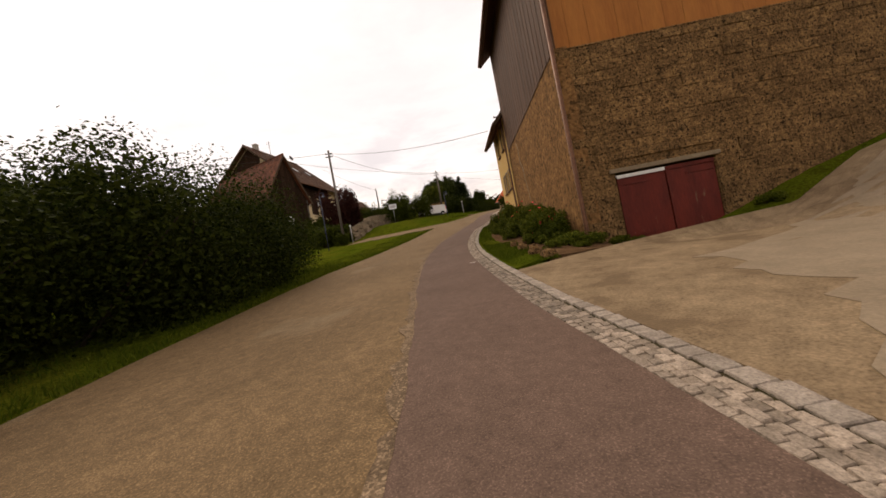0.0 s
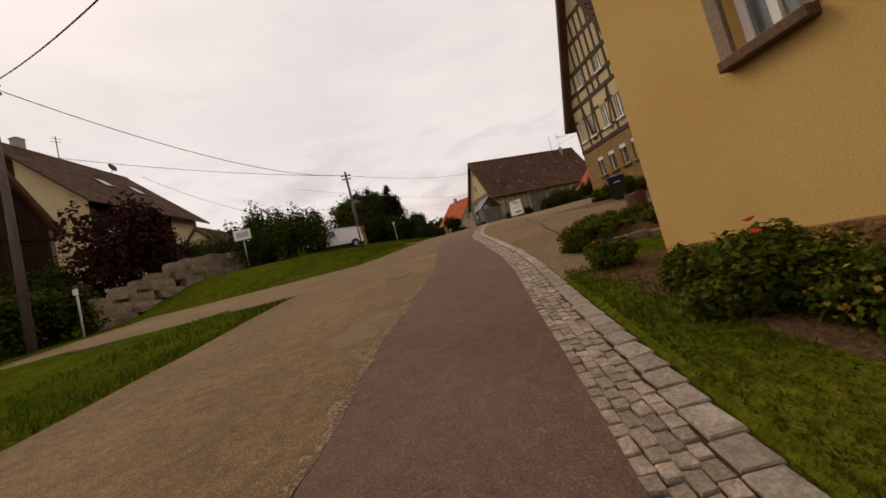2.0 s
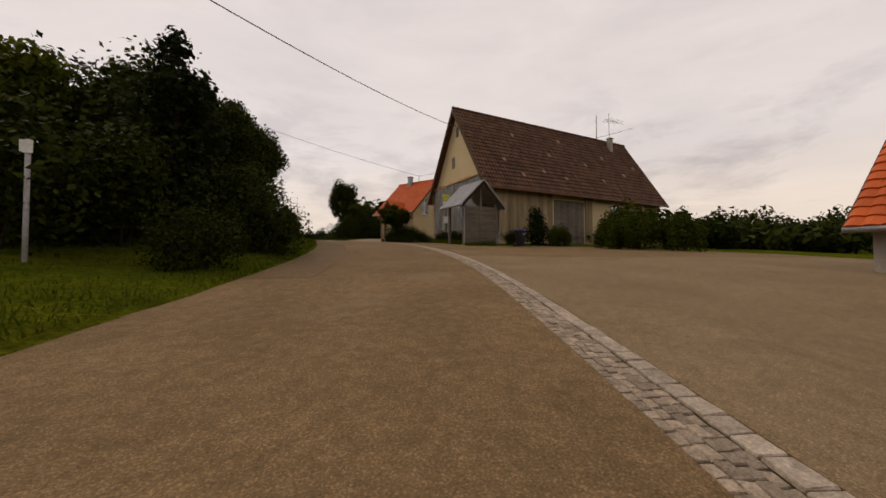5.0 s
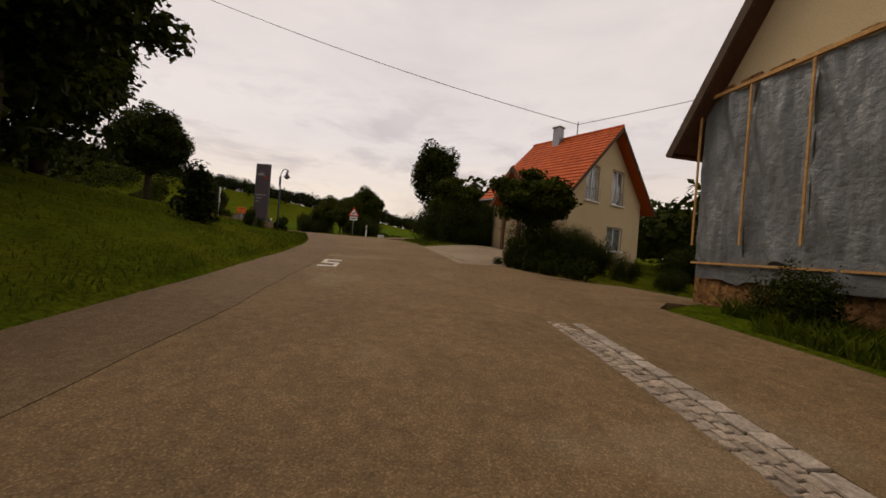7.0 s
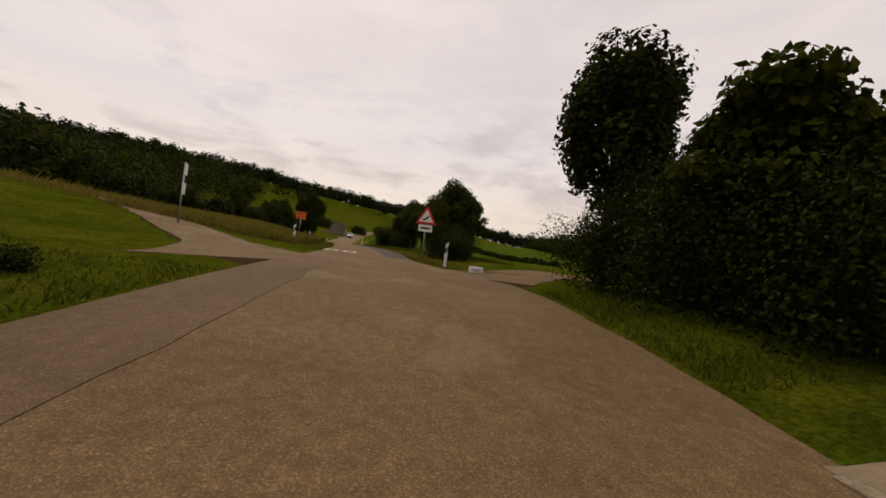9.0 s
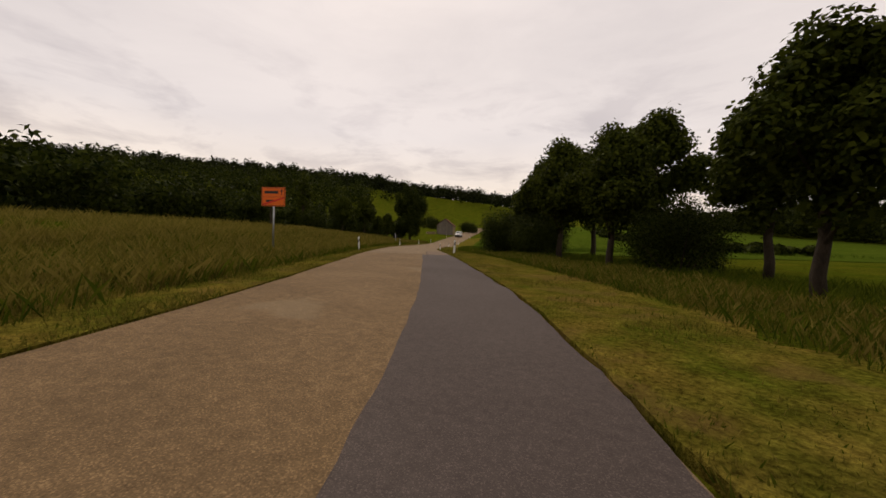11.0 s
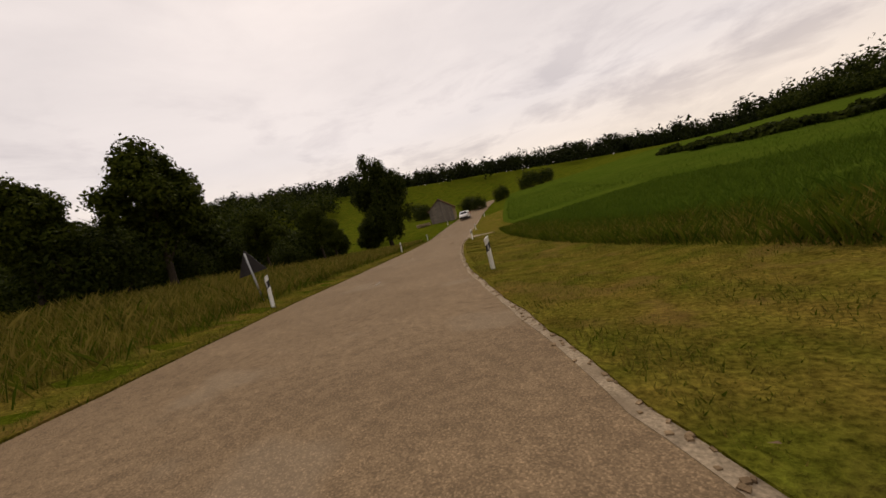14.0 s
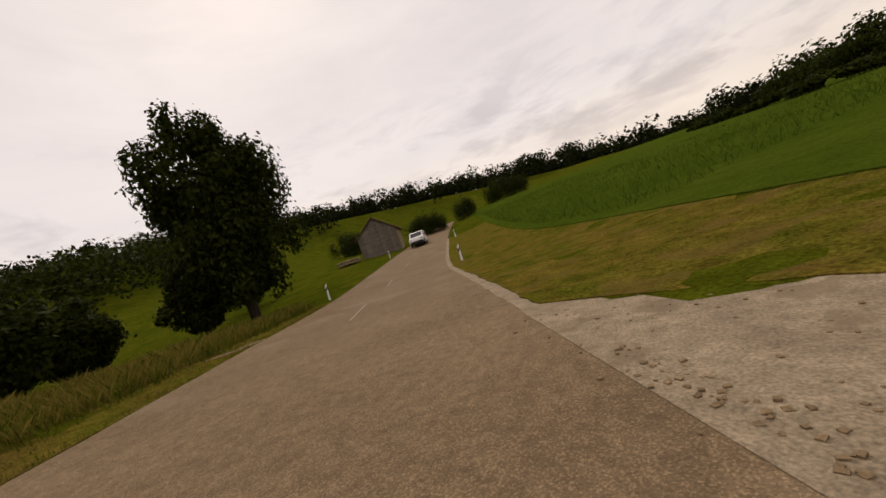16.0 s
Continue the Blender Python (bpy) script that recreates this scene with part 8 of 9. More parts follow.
for k in range(2):
    box("text_bar", (-0.14, 0.12 - 0.05 * k, -0.07, -0.0665, 2.215 - 0.05 * k, 2.235 - 0.05 * k), "sign_black", pl_)
tb = box("timetable_case", (-0.15, 0.15, -0.08, -0.033, 0.95, 1.4), "pale_grey", bs, "grey timetable case", bevel=0.006)
box("timetable", (-0.12, 0.12, -0.085, -0.0805, 1.0, 1.36), "white_plastic", tb)

# wheelie bins
def wheelie_bin(x, y, turn, lid, label):
    t = thing("wheelie_bin", label, "wheelie bin", "", upright(x, y, turn))
    bm = bmesh.new()
    a = [bm.verts.new(p) for p in ((-0.2, -0.24, 0.06), (0.2, -0.24, 0.06), (0.2, 0.2, 0.06), (-0.2, 0.2, 0.06))]
    b = [bm.verts.new(p) for p in ((-0.27, -0.32, 0.94), (0.27, -0.32, 0.94), (0.27, 0.3, 0.94), (-0.27, 0.3, 0.94))]
    bm.faces.new(a[::-1])
    bm.faces.new(b)
    for k in range(4):
        bm.faces.new((a[k], a[(k + 1) % 4], b[(k + 1) % 4], b[k]))
    bmesh.ops.bevel(bm, geom=bm.edges[:], offset=0.03, segments=2, affect="EDGES")
    part("body", bm, "black_plastic", t, "black plastic body")
    l = box("lid", (-0.3, 0.3, -0.36, 0.34, 0.945, 1.0), lid, t, bevel=0.025)
    pipe("handle", [(-0.24, 0.36, 0.96), (0.24, 0.36, 0.96)], 0.018, "black_plastic", t)
    for xx in (-0.25, 0.2):
        bm = bmesh.new()
        disc(bm, 0.1, 0, 0.05, 16, Matrix.Translation((xx, 0.26, 0.1)) @ rotz(-90))
        part("wheel", bm, "rubber", t)
    box("label_bar", (-0.13, 0.13, -0.335, -0.30, 0.72, 0.76), "pale_grey", t)
    return t


near_bin = wheelie_bin(17.6, 60.1, 25, "blue_plastic", "black wheelie bin with blue lid near the bus shelter")
near_bin.scale = (0.8, 0.7, 0.84)
pair_bin = wheelie_bin(10.35, 31.8, -40, "blue_plastic", "black wheelie bin with blue lid on the square")
other_bin = wheelie_bin(10.72, 32.4, -35, "blue_plastic", "black wheelie bin with blue lid beside another")
pair_bin.scale = other_bin.scale = (0.84, 0.8, 0.84)
wheelie_bin(15.9, 31.5, 0, "black_plastic", "black wheelie bin beside the house door")

# advertising board
abx, aby = 10.5, 41.0
ad = thing("sidewalk_board", "white folding advertising board with green and black print", "A-board", m=upright(abx, aby, facing(abx, aby, 3.2, 31), 0.0))
for sgn in (-1, 1):
    m_ = Matrix.Rotation(radians(12 * sgn), 4, "X")
    bm = bmesh.new()
    y = 0.16 * sgn
    for x in (-0.34, 0.34):
        bar(bm, (x, 0.26 * sgn, 0), (x, 0.03 * sgn, 1.08), 0.03, 0.03, (0, 1, 0))
    part("leg_frame", bm, "galvanised", ad)
    bm = bmesh.new()
    add_box(bm, -0.36, 0.36, -0.012, 0.012, 0.0, 0.92, 0.004, m=Matrix.Translation((0, 0.235 * sgn, 0.18)) @ Matrix.Rotation(radians(13 * sgn), 4, "X"))
    bp = part("panel", bm, "white_paint", ad)
    if sgn < 0:
        for x0, x1, z0, z1, mt in ((-0.12, 0.22, 0.66, 0.78, "pale_grey"), (-0.2, 0.2, 0.42, 0.47, "pale_grey"), (-0.1, 0.28, 0.12, 0.22, "sign_green"), (-0.25, 0.1, 0.82, 0.86, "sign_black")):
            bm = bmesh.new()
            add_box(bm, x0, x1, -0.018, -0.0125, z0, z1, m=Matrix.Translation((0, 0.235 * sgn, 0.18)) @ Matrix.Rotation(radians(13 * sgn), 4, "X"))
            part("print", bm, mt, bp)

# company pylon: plain shapes for the mark and bars for the lettering
px_, py_ = 3.5, 79.55
py = thing("sign_pylon", "tall grey company sign pylon on a concrete foot", "sign pylon", m=upright(px_, py_, facing(px_, py_, 2.2, 66)))
ph = 11.85 - ground_z(px_, py_)
b_ = box("body", (-0.32, 0.32, -0.06, 0.06, 0.25, ph), "pylon_grey", py, "dull purple grey metal panel", bevel=0.01)
box("foot", (-0.34, 0.5, -0.2, 0.2, -0.3, 0.25 - 0.002), "concrete", py, "pale concrete foot", bevel=0.02)
bm = bmesh.new()
for k in range(6):
    a = radians(20 + k * 26)
    bar(bm, (-0.06 + 0.06 * math.cos(a), -0.064, ph - 0.56 + 0.06 * math.sin(a)), (-0.06 + 0.19 * math.cos(a), -0.064, ph - 0.56 + (0.16 + 0.07 * (k % 2)) * math.sin(a)), 0.035, 0.006, (0, 1, 0))
part("mark", bm, "pale_grey", b_, "pale ray shaped mark")
bm = bmesh.new()
disc(bm, 0.08, -0.066, -0.0605, 20, Matrix.Translation((0.16, 0, ph - 0.62)))
part("mark", bm, "pylon_red", b_, "dark red dot")
for k, w_ in enumerate((0.46, 0.3, 0.16)):
    box("text_bar", (-0.24, -0.24 + w_, -0.067, -0.0605, ph * 0.5 - 0.14 * k, ph * 0.5 + 0.03 - 0.14 * k), "pale_grey", b_)

# traffic signs
tx_, ty_ = 4.7, 93.3
ts = thing("warning_sign", "red bordered triangular game warning sign with a plate below", "traffic sign", m=upright(tx_, ty_, facing(tx_, ty_, 9, 79)))
th = 11.35 - ground_z(tx_, ty_)
pipe("pole", [(0, 0, -0.3), (0, 0, th + 0.05)], 0.03, "galvanised", ts)
def triangle(name, r, y0, y1, z, material, parent):
    bm = bmesh.new()
    pts = [(r * math.sin(a), r * math.cos(a)) for a in (0, 2 * math.pi / 3, 4 * math.pi / 3)]
    f = [bm.verts.new((x, y0, z + q)) for x, q in pts]
    g = [bm.verts.new((x, y1, z + q)) for x, q in pts]
    bm.faces.new(f)
    bm.faces.new(g[::-1])
    for k in range(3):
        bm.faces.new((f[k], g[k], g[(k + 1) % 3], f[(k + 1) % 3]))
    return part(name, bm, material, parent)
tp = triangle("plate", 0.52, -0.05, -0.03, th - 0.3, "sign_red", ts)
triangle("white_field", 0.36, -0.056, -0.051, th - 0.3, "white_paint", tp)
bm = bmesh.new()
bar(bm, (-0.12, -0.06, th - 0.42), (0.08, -0.06, th - 0.25), 0.07, 0.004)
bar(bm, (-0.1, -0.06, th - 0.44), (-0.16, -0.06, th - 0.34), 0.03, 0.004)
bar(bm, (0.06, -0.06, th - 0.28), (0.12, -0.06, th - 0.18), 0.04, 0.004)
part("symbol", bm, "sign_black", tp)
lp = box("distance_plate", (-0.3, 0.3, -0.05, -0.03, th - 0.9, th - 0.6), "white_paint", ts, "white supplementary plate", bevel=0.004)
box("text_bar", (-0.2, 0.2, -0.055, -0.0505, th - 0.79, th - 0.71), "sign_black", lp)

bx2, by2 = -35.0, 145.9
bk = thing("warning_sign", "triangular warning sign on a grey pole beside the verge", "traffic sign", m=upright(bx2, by2, facing(bx2, by2, -46, 163)) @ Matrix.Rotation(radians(6), 4, "Y"))
bh = 10.75 - ground_z(bx2, by2)
pipe("pole", [(0, 0.03, -0.3), (0, 0.03, bh)], 0.03, "galvanised", bk)
bt = triangle("plate", 0.5, -0.02, 0.0, bh - 0.4, "iron", bk)
triangle("red_border", 0.48, -0.026, -0.021, bh - 0.4, "sign_red", bt)
triangle("white_field", 0.34, -0.031, -0.027, bh - 0.4, "white_paint", bt)

ox_, oy_ = -13.45, 110.85
og = thing("place_name_sign", "orange end of village sign with red diagonal stripe", "traffic sign", m=upright(ox_, oy_, facing(ox_, oy_, -9.3, 101.4)))
oh = 11.98 - ground_z(ox_, oy_)
pipe("pole", [(0, 0.03, -0.3), (0, 0.03, oh)], 0.032, "galvanised", og)
op = box("panel", (-0.48, 0.48, -0.02, 0.0, oh - 0.72, oh), "sign_orange", og, "orange panel", bevel=0.004)
bm = bmesh.new()
for d_ in ((-0.46, 0.46, oh - 0.035, oh - 0.02), (-0.46, 0.46, oh - 0.70, oh - 0.685), (-0.46, -0.445, oh - 0.70, oh - 0.02), (0.445, 0.46, oh - 0.70, oh - 0.02), (-0.44, 0.44, oh - 0.37, oh - 0.36)):
    add_box(bm, d_[0], d_[1], -0.0245, -0.0205, d_[2], d_[3])
part("black_border", bm, "sign_black", op)
bm = bmesh.new()
bar(bm, (-0.42, -0.024, oh - 0.66), (0.42, -0.024, oh - 0.40), 0.06, 0.004)
part("red_stripe", bm, "sign_red", op)
box("text_bar", (-0.36, 0.2, -0.0245, -0.0205, oh - 0.24, oh - 0.14), "sign_black", op)
box("text_bar", (-0.3, 0.1, -0.0245, -0.0205, oh - 0.56, oh - 0.48), "sign_black", op)
bm = bmesh.new()
bar(bm, (0.34, -0.023, oh - 0.29), (0.34, -0.023, oh - 0.1), 0.03, 0.004)
bar(bm, (0.34, -0.023, oh - 0.09), (0.28, -0.023, oh - 0.16), 0.03, 0.004)
bar(bm, (0.34, -0.023, oh - 0.09), (0.40, -0.023, oh - 0.16), 0.03, 0.004)
part("arrow", bm, "sign_black", op)

mx_, my_ = -4.76, 41.1
mg = thing("information_sign", "white information sign seen on a leaning thin pole", "sign", m=upright(mx_, my_, facing(mx_, my_, -5, 12)))
mh = 8.22 - ground_z(mx_, my_)
pipe("pole", [(0.0, 0, -0.3), (0.0, 0, mh)], 0.03, "galvanised", mg)
pn = box("panel", (-0.42, 0.42, -0.06, -0.03, mh - 0.55, mh), "white_plastic", mg, bevel=0.006)
box("picture", (-0.28, 0.3, -0.066, -0.061, mh - 0.4, mh - 0.13), "pale_grey", pn)
cx_, cy_ = -4.2, 89.7
cg = thing("waymark_post", "slim post with two small white waymark plates", "sign", m=upright(cx_, cy_, facing(cx_, cy_, 9, 79) + 68))
ch = 11.9 - ground_z(cx_, cy_)
pipe("pole", [(0, 0, -0.3), (0, 0, ch)], 0.035, "galvanised", cg)
for k in range(2):
    box("plate", (-0.13, 0.13, -0.06, -0.034, ch - 0.5 - 0.75 * k, ch - 0.05 - 0.75 * k), "white_plastic", cg, bevel=0.004)
for x, y, h_, lb in ((-8.5, 35.2, 1.7, "thin pale marker post by the drive"), (3.9, 52.0, 1.9, "thin pale post on the bank")):
    t = thing("marker_post", lb, "post", m=upright(x, y))
    pipe("post", [(0, 0, -0.3), (0, 0, h_)], 0.035, "pale_grey", t)
    box("plate", (-0.08, 0.08, -0.05, -0.036, h_ - 0.22, h_ - 0.02), "white_plastic", t)
wb = thing("marker_box", "small white plastic marker block in the grass", "marker", m=upright(7.5, 90.1, 20))
box("block", (-0.22, 0.22, -0.1, 0.1, 0.0, 0.22), "white_plastic", wb, bevel=0.02)
box("face_bar", (-0.12, 0.12, -0.106, -0.1005, 0.08, 0.14), "pale_grey", wb)

# painted speed numbers and lane marks
def paint(name, s0, s1, d0, d1, label, material="road_white"):
    verts = [rp(s0, d0, 0.012), rp(s0, d1, 0.012), rp(s1, d1, 0.012), rp(s1, d0, 0.012), rp(s0, d0, -0.02), rp(s0, d1, -0.02), rp(s1, d1, -0.02), rp(s1, d0, -0.02)]
    faces = [(0, 1, 2, 3), (4, 7, 6, 5), (0, 4, 5, 1), (1, 5, 6, 2), (2, 6, 7, 3), (3, 7, 4, 0)]
    return tagged(link_mesh(name, verts, faces, material), label, "road marking", "", "structure")


def digit(s, d, rows, w=0.42, ln=1.5):
    """Seven bar strokes of a painted figure that is read by oncoming drivers."""
    for a, b, c, e in rows:
        paint("road_marking", s + ln * a, s + ln * b, d + w * c, d + w * e, "worn white painted figure on the asphalt")


FIVE = ((0, 0.14, 0, 1), (0.43, 0.57, 0, 1), (0.86, 1, 0, 1), (0.14, 0.43, 0.78, 1), (0.57, 0.86, 0, 0.22))
NIL = ((0, 0.14, 0, 1), (0.86, 1, 0, 1), (0.14, 0.86, 0, 0.22), (0.14, 0.86, 0.78, 1))
digit(72.0, -1.64, FIVE, 0.38, 1.28)
digit(96.0, -3.0, NIL, 0.55, 1.3)
digit(96.0, -2.2, NIL, 0.55, 1.3)
for s, ln_ in ((160.5, 0.8), (170.5, 0.9), (194.2, 3.2), (203.5, 3.0), (212.5, 3.0), (221.5, 3.0), (230.5, 3.0), (239.5, 3.0)):
    dd_ = float(np.interp(s, (160, 171, 186, 195, 213, 300), (-2.25, -2.4, -2.1, -1.8, -1.2, -0.6)))
    paint("road_marking", s, s + ln_, dd_, dd_ + 0.06, "faded thin white centre dash", "road_worn")
paint("road_marking", 8.75, 8.8, 0.47, 0.63, "short white painted tick by the gutter")

# manholes
for s, d in ((28.3, -1.2), (28.5, 3.4)):
    p = rp(s, d)
    zz = max(p.z, ground_z(p.x, p.y) + (0.006 if d > 1 else -1))
    fx, fy = (rp(s + 0.3, d) - rp(s - 0.3, d)).normalized(), (rp(s, d - 0.3) - rp(s, d + 0.3)).normalized()
    if d > 1:  # the apron slopes on its own
        fx = Vector((0.6, 0, ground_z(p.x + 0.3, p.y) - ground_z(p.x - 0.3, p.y))).normalized()
        fy = Vector((0, 0.6, ground_z(p.x, p.y + 0.3) - ground_z(p.x, p.y - 0.3))).normalized()
    tilt = Matrix((fx, fy, fx.cross(fy))).transposed().to_4x4()
    mh_ = thing("manhole_cover", "round cast iron manhole cover in the asphalt", "manhole", m=Matrix.Translation((p.x, p.y, zz)) @ tilt)
    bm = bmesh.new()
    bmesh.ops.create_cone(bm, cap_ends=True, segments=28, radius1=0.27, radius2=0.27, depth=0.06, matrix=Matrix.Translation((0, 0, -0.026)))
    part("rim", bm, "asphalt_dark", mh_)
    bm = bmesh.new()
    bmesh.ops.create_cone(bm, cap_ends=True, segments=28, radius1=0.235, radius2=0.235, depth=0.06, matrix=Matrix.Translation((0, 0, -0.022)))
    part("lid", bm, "asphalt_old", mh_)
sp = thing("asphalt_scar", "dark worn scar in the asphalt", "road damage", m=Matrix.Translation(rp(181.6, -0.55)))
bm = bmesh.new()
for k, (x, y, a_, l_) in enumerate(((0, 0, 20, 0.5), (0.1, 0.2, -10, 0.4), (-0.12, -0.25, 5, 0.45))):
    add_box(bm, -l_ / 2, l_ / 2, -0.06, 0.06, -0.02, 0.008, m=Matrix.Translation((x, y, 0)) @ rotz(a_ - 25) @ Matrix.Rotation(-float(fall(181)) * 0.9, 4, "Y"))
part("scar", bm, "tar", sp)

# dry stone wall below the garden
sw = thing("stone_garden_wall", "low retaining wall of rough pale boulders", "stone wall")
rs = random.Random(21)
for row in range(3):
    u = 0.0
    while u < 1.0:
        x, y = -8.9 + 3.9 * u, 36.6 + 8.4 * u
        ln = rs.uniform(0.6, 1.15)
        hh = rs.uniform(0.40, 0.56)
        bm = bmesh.new()
        bmesh.ops.create_cube(bm, size=1.0)
        bmesh.ops.subdivide_edges(bm, edges=bm.edges[:], cuts=1, use_grid_fill=True)
        for v in bm.verts:
            v.co = v.co * 0.78 + v.co.normalized() * (0.10 + 0.07 * rs.random())
            v.co = Vector((v.co.x * ln, v.co.y * 0.55, v.co.z * hh))
        bmesh.ops.transform(bm, matrix=Matrix.Translation((x - 0.14 * row, y + 0.06 * row, ground_z(x, y) + 0.12 + row * 0.44)) @ rotz(65 + rs.uniform(-8, 8)), verts=bm.verts)
        part("boulder", bm, "rock", sw)
        u += ln / 9.2

eb = thing("bed_edging", "row of flat weathered stones holding the flower bed", "stone edging")
for k in range(9):
    u = k / 8
    x, y = 2.12 + 0.1 * math.sin(k * 2.1), 7.5 + 3.0 * u
    bm = bmesh.new()
    bmesh.ops.create_cube(bm, size=1.0)
    bmesh.ops.subdivide_edges(bm, edges=bm.edges[:], cuts=1, use_grid_fill=True)
    ln, dp, hh = rs.uniform(0.22, 0.36), rs.uniform(0.16, 0.24), rs.uniform(0.12, 0.19)
    for v in bm.verts:
        v.co = v.co * 0.74 + v.co.normalized() * (0.10 + 0.08 * rs.random())
        v.co = Vector((v.co.x * dp, v.co.y * ln, v.co.z * hh))
    bmesh.ops.transform(bm, matrix=Matrix.Translation((x, y, ground_z(x, y) + 0.05)) @ rotz(rs.uniform(-14, 14)), verts=bm.verts)
    part("flat_stone", bm, "sandstone", eb)

# parked van
def van(m, label):
    t = thing("van", label, "van", m=m)
    prof = [(-2.35, 0.42), (-2.42, 0.75), (-2.30, 1.05), (-1.45, 1.20), (-0.75, 1.78), (-0.2, 1.90), (2.15, 1.88), (2.38, 1.70), (2.45, 0.9), (2.42, 0.42)]
    bm = bmesh.new()
    rings = []
    for y, k in ((-0.90, 0.93), (-0.95, 1.0), (0.95, 1.0), (0.90, 0.93)):
        rings.append([bm.verts.new((x, y * (1 if z < 1.1 else 1 - 0.12 * (z - 1.1)), 0.42 + (z - 0.42) * k if abs(y) < 0.94 else z)) for x, z in prof])
    n = len(prof)
    for a, b in zip(rings, rings[1:]):
        for k in range(n):
            bm.faces.new((a[k], a[(k + 1) % n], b[(k + 1) % n], b[k]))
    bm.faces.new(rings[0][::-1])
    bm.faces.new(rings[-1])
    bmesh.ops.bevel(bm, geom=[e for e in bm.edges if e.calc_face_angle(0) > 0.3], offset=0.06, segments=2, affect="EDGES")
    body = part("body", bm, "van_white", t, "white painted van body", smooth=False)
    for sy in (-1, 1):
        bm = bmesh.new()
        pts = [(-1.25, 1.22), (-0.72, 1.66), (-0.15, 1.70), (-0.1, 1.2)]
        f = [bm.verts.new((x, sy * (0.955 - 0.11 * max(z - 1.1, 0)), z)) for x, z in pts]
        g = [bm.verts.new((x, sy * (0.93 - 0.11 * max(z - 1.1, 0)), z)) for x, z in pts]
        bm.faces.new(f)
        bm.faces.new(g[::-1])
        for k in range(4):
            bm.faces.new((f[k], g[k], g[(k + 1) % 4], f[(k + 1) % 4]))
        part("side_window", bm, "dark_glass", t)
        for x in (-1.55, 1.6):
            bm = bmesh.new()
            disc(bm, 0.40, 0, 0.02, 24, Matrix.Translation((x, 0.952 * sy - (0.012 if sy < 0 else 0.008), 0.36)))
            part("wheel_arch", bm, "sign_black", t)
            bm = bmesh.new()
            disc(bm, 0.33, -0.1, 0.1, 24, Matrix.Translation((x, 0.88 * sy, 0.33)))
            wh = part("wheel", bm, "rubber", t)
            bm = bmesh.new()
            disc(bm, 0.2, -0.02, 0.02, 18, Matrix.Translation((x, 0.97 * sy + 0.012 * sy, 0.33)))
            part("rim", bm, "galvanised", wh)
        box("door_seam", (-0.06, -0.045, sy * 0.953 - 0.004, sy * 0.953 + 0.004, 0.5, 1.2), "iron", t)
        box("door_handle", (-0.32, -0.14, sy * 0.965 - 0.012, sy * 0.965 + 0.012, 1.05, 1.09), "sign_black", t)
        box("mirror", (-1.12, -0.98, sy * 1.08 - 0.1, sy * 1.08 + 0.1, 1.2, 1.42), "sign_black", t, bevel=0.03)
        box("rear_light", (2.36, 2.46, sy * 0.87 - 0.06, sy * 0.87 + 0.06, 1.0, 1.5), "sign_red", t, bevel=0.015)
        box("headlight", (-2.43, -2.2, sy * 0.72 - 0.15, sy * 0.72 + 0.15, 0.78, 0.98), "pale_grey", t, bevel=0.03)
    bm = bmesh.new()
    bar(bm, (-1.42, 0, 1.24), (-0.80, 0, 1.755), 1.5, 0.03, (0.64, 0, -0.77))
    part("windscreen", bm, "dark_glass", t)
    box("bumper", (-2.5, -2.3, -0.85, 0.85, 0.3, 0.62), "sign_black", t, bevel=0.05)
    box("rear_bumper", (2.36, 2.54, -0.85, 0.85, 0.3, 0.6), "sign_black", t, bevel=0.04)
    box("underbody", (-2.2, 2.3, -0.8, 0.8, 0.22, 0.43), "sign_black", t)
    box("number_plate", (2.541, 2.55, -0.26, 0.26, 0.42, 0.54), "white_plastic", t)
    return t


vx, vy = -0.45, 43.2
van(Matrix.Translation((vx, vy, ground_z(vx, vy) + 0.02)) @ rotz(24) @ Matrix.Diagonal((0.66, 0.66, 0.68, 1)), "parked white panel van on the grass beside bushes")
p = rp(234, -1.5)
van(Matrix.Translation((p.x, p.y, p.z)) @ rotz(heading(232) + 90), "white van on the far stretch of road")

# log pile by the field barn, clothes line, planters
lg = thing("log_pile", "stack of cut logs beside the field barn", "log pile", m=upright(-72.9, 214.6, 60))
for k in range(14):
    x, z = (k % 7) * 0.42 - 1.2, 0.2 + (k // 7) * 0.36
    pipe("log", [(x, -1.0, z), (x, 1.0, z)], 0.18, "old_boards", lg, sides=9)
cl = thing("clothes_line", "rotary clothes line hung with washing", "clothes line", m=upright(24.5, 75.5, 20))
pipe("pole", [(0, 0, -0.2), (0, 0, 1.9)], 0.03, "galvanised", cl)
pipe("line", [(-1.3, 0, 1.8), (1.3, 0, 1.8)], 0.008, "iron", cl)
for k in range(7):
    x = -1.2 + k * 0.36
    bm = bmesh.new()
    vs = [[bm.verts.new((x + u * 0.28, 0.04 * math.sin(6 * u + v * 3), 1.8 - v * (0.7 + 0.15 * math.sin(k * 2)))) for u in (0, 0.33, 0.66, 1)] for v in (0, 0.5, 1)]
    for a, b in zip(vs, vs[1:]):
        for q in range(3):
            bm.faces.new((a[q], a[q + 1], b[q + 1], b[q]))
    part("garment", bm, ("cloth_blue", "white_plastic", "cloth_red", "cloth_blue", "pale_grey", "cloth_red", "white_plastic")[k], cl)
BX, BY = 6.25, 26.0
bk = thing("bed_kerb", "curved edging of small flat stones round the flower bed", "kerb")
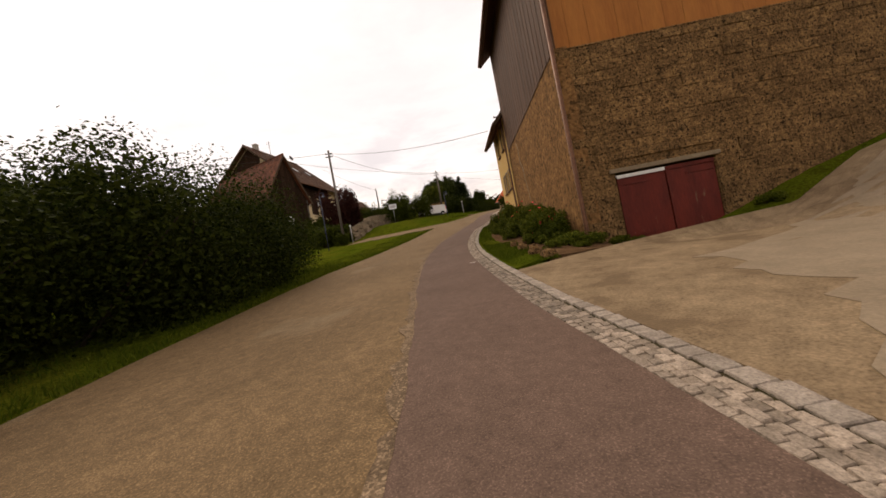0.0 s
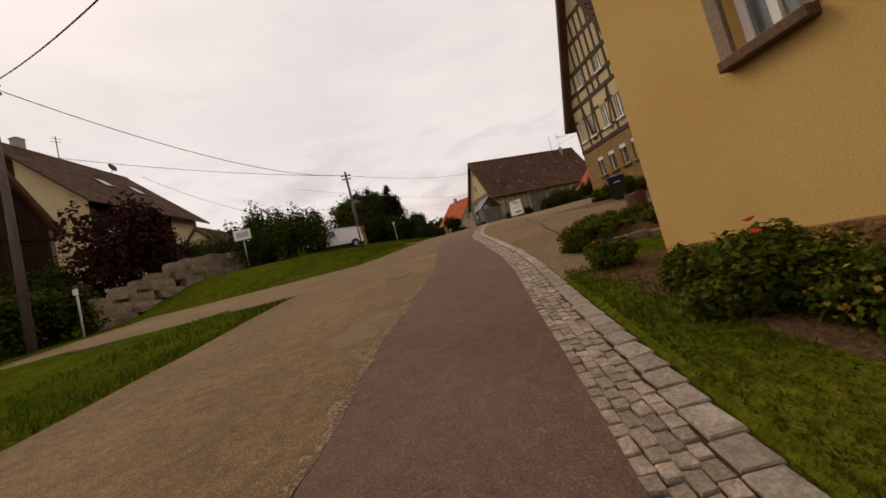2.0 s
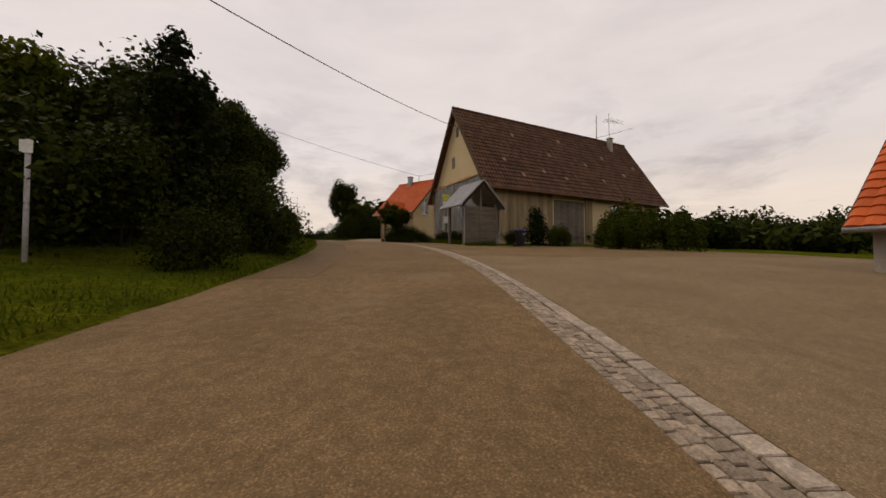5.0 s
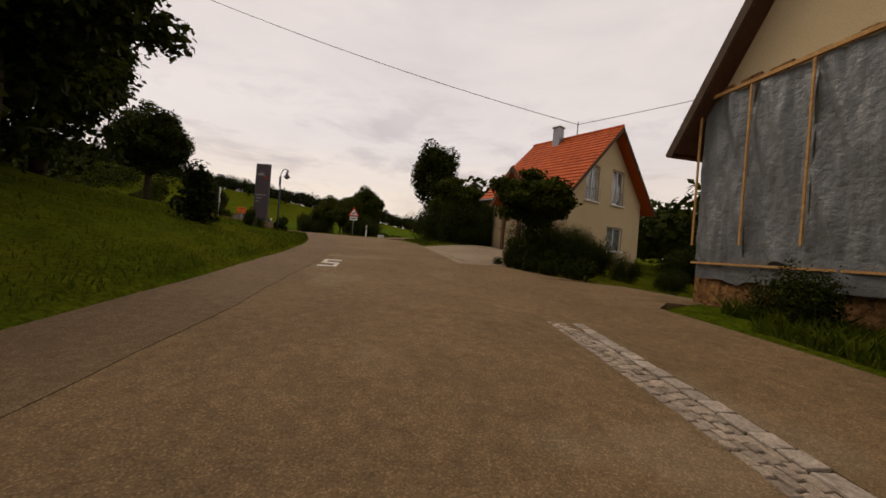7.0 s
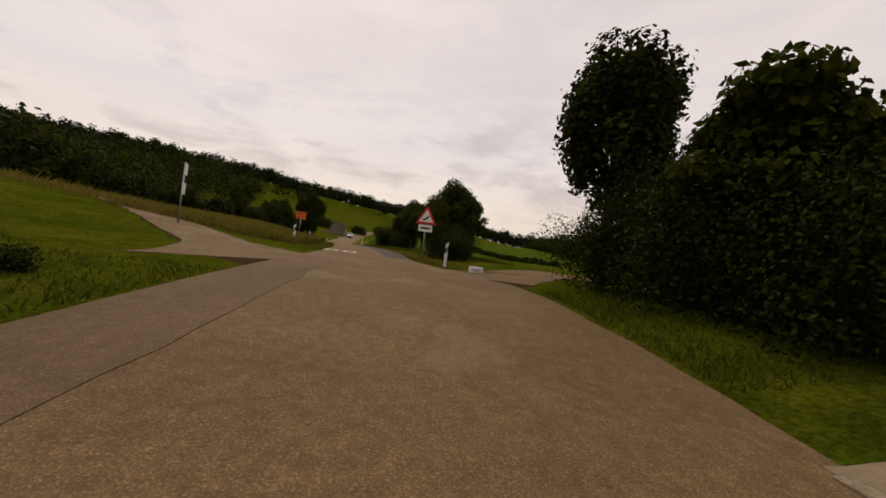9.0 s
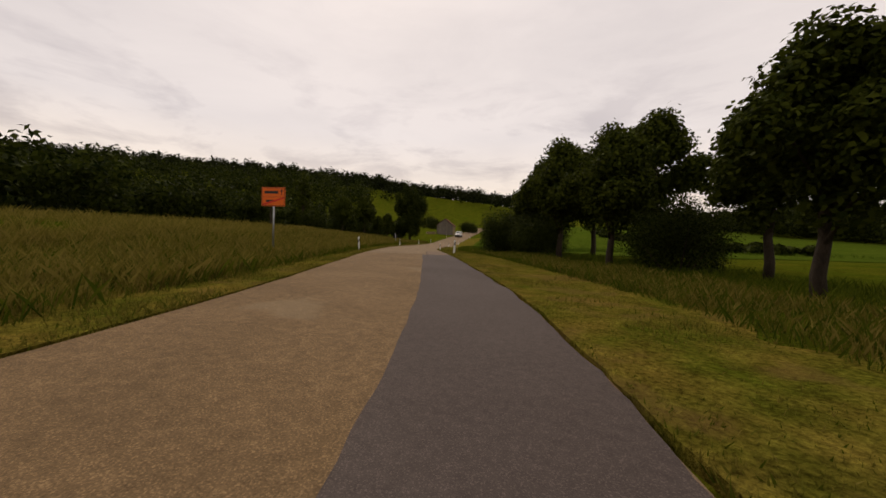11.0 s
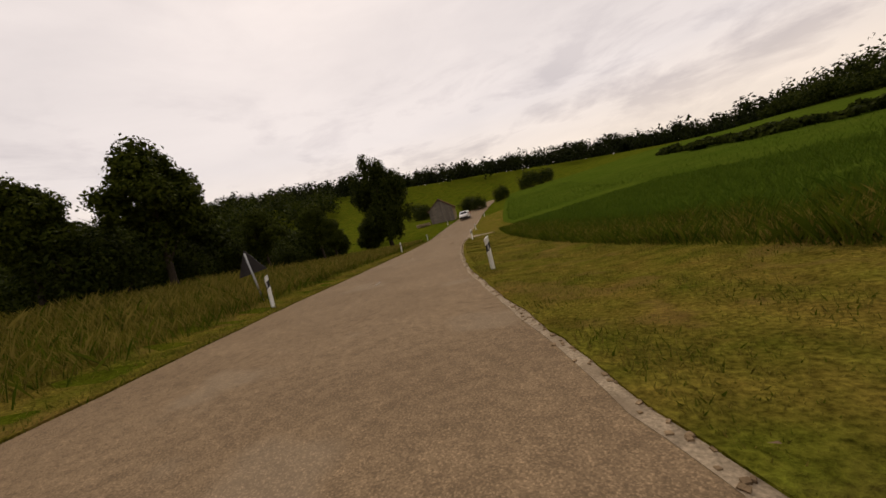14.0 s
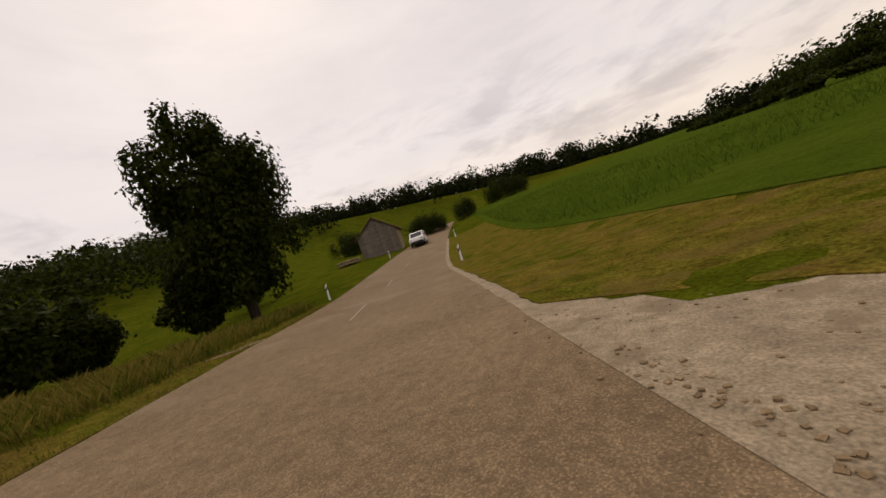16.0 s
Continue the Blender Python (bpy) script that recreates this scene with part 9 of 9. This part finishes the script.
for k in range(30):
    a = radians(k * 12)
    x, y = BX + 1.38 * math.cos(a), BY + 1.0 * math.sin(a)
    box("edging_stone", (-0.12, 0.12, -0.05, 0.05, -0.1, 0.05 + 0.015 * math.sin(k * 2.7)), "cobble", bk, bevel=0.015, m=Matrix.Translation((x, y, ground_z(x, y) + 0.03)) @ rotz(math.degrees(math.atan2(1.0 * math.cos(a), -1.38 * math.sin(a))) + 3 * math.sin(k * 5.1)))
verts = [(BX, BY, ground_z(BX, BY) + 0.2)]
for r in (0.5, 0.97):
    for k in range(24):
        a = radians(k * 15)
        x, y = BX + 1.36 * r * math.cos(a), BY + 0.98 * r * math.sin(a)
        verts.append((x, y, ground_z(x, y) + (0.17 if r < 0.9 else 0.02)))
faces = [(0, 1 + k, 1 + (k + 1) % 24) for k in range(24)] + [(1 + k, 25 + k, 25 + (k + 1) % 24, 1 + (k + 1) % 24) for k in range(24)]
link_mesh("soil", verts, faces, "dirt", bk, "brown soil of the round bed", smooth=True)
for k in range(15):
    a, r = k * 2.4, 0.25 + 0.72 * (k % 5) / 5
    more(weed, BX + 1.25 * r * math.cos(a), BY + 0.85 * r * math.sin(a), 0.5 + 0.2 * math.sin(k * 1.9), 40 * k, up=0.06)
st = thing("tree_stump", "grey brown sawn tree stump in the round bed", "tree stump", m=Matrix.Translation((6.45, 26.45, ground_z(6.45, 26.45))) @ Matrix.Diagonal((0.7, 0.7, 0.85, 1)))
bm = bmesh.new()
rings = []
for z, r in ((-0.2, 0.34), (0.1, 0.27), (0.35, 0.24), (0.62, 0.25)):
    rings.append([bm.verts.new(((r + 0.02 * math.sin(5 * q)) * math.cos(q), (r + 0.02 * math.cos(4 * q)) * math.sin(q), z + (0.05 * math.sin(3 * q) if z > 0.5 else 0))) for q in (2 * math.pi * k / 14 for k in range(14))])
for r0, r1 in zip(rings, rings[1:]):
    for k in range(14):
        bm.faces.new((r0[k], r0[(k + 1) % 14], r1[(k + 1) % 14], r1[k]))
bm.faces.new(rings[-1])
part("trunk", bm, "post_wood", st, "split weathered bark")
pl = thing("door_planter", "round clay pot with leafy plant on the porch", "planter", m=Matrix.Translation((15.35, 81.15, 8.75)))
bm = bmesh.new()
bmesh.ops.create_cone(bm, cap_ends=True, segments=16, radius1=0.14, radius2=0.2, depth=0.3, matrix=Matrix.Translation((0, 0, 0.15)))
part("pot", bm, "tile_old", pl)
o = new("plant", quads_mesh("plant", leaf_cloud(np.random.default_rng(3), [(0, 0, 0.5)], [(0.3, 0.3, 0.25)], 400, 0.07), "leaf_mid"))
o.parent = pl
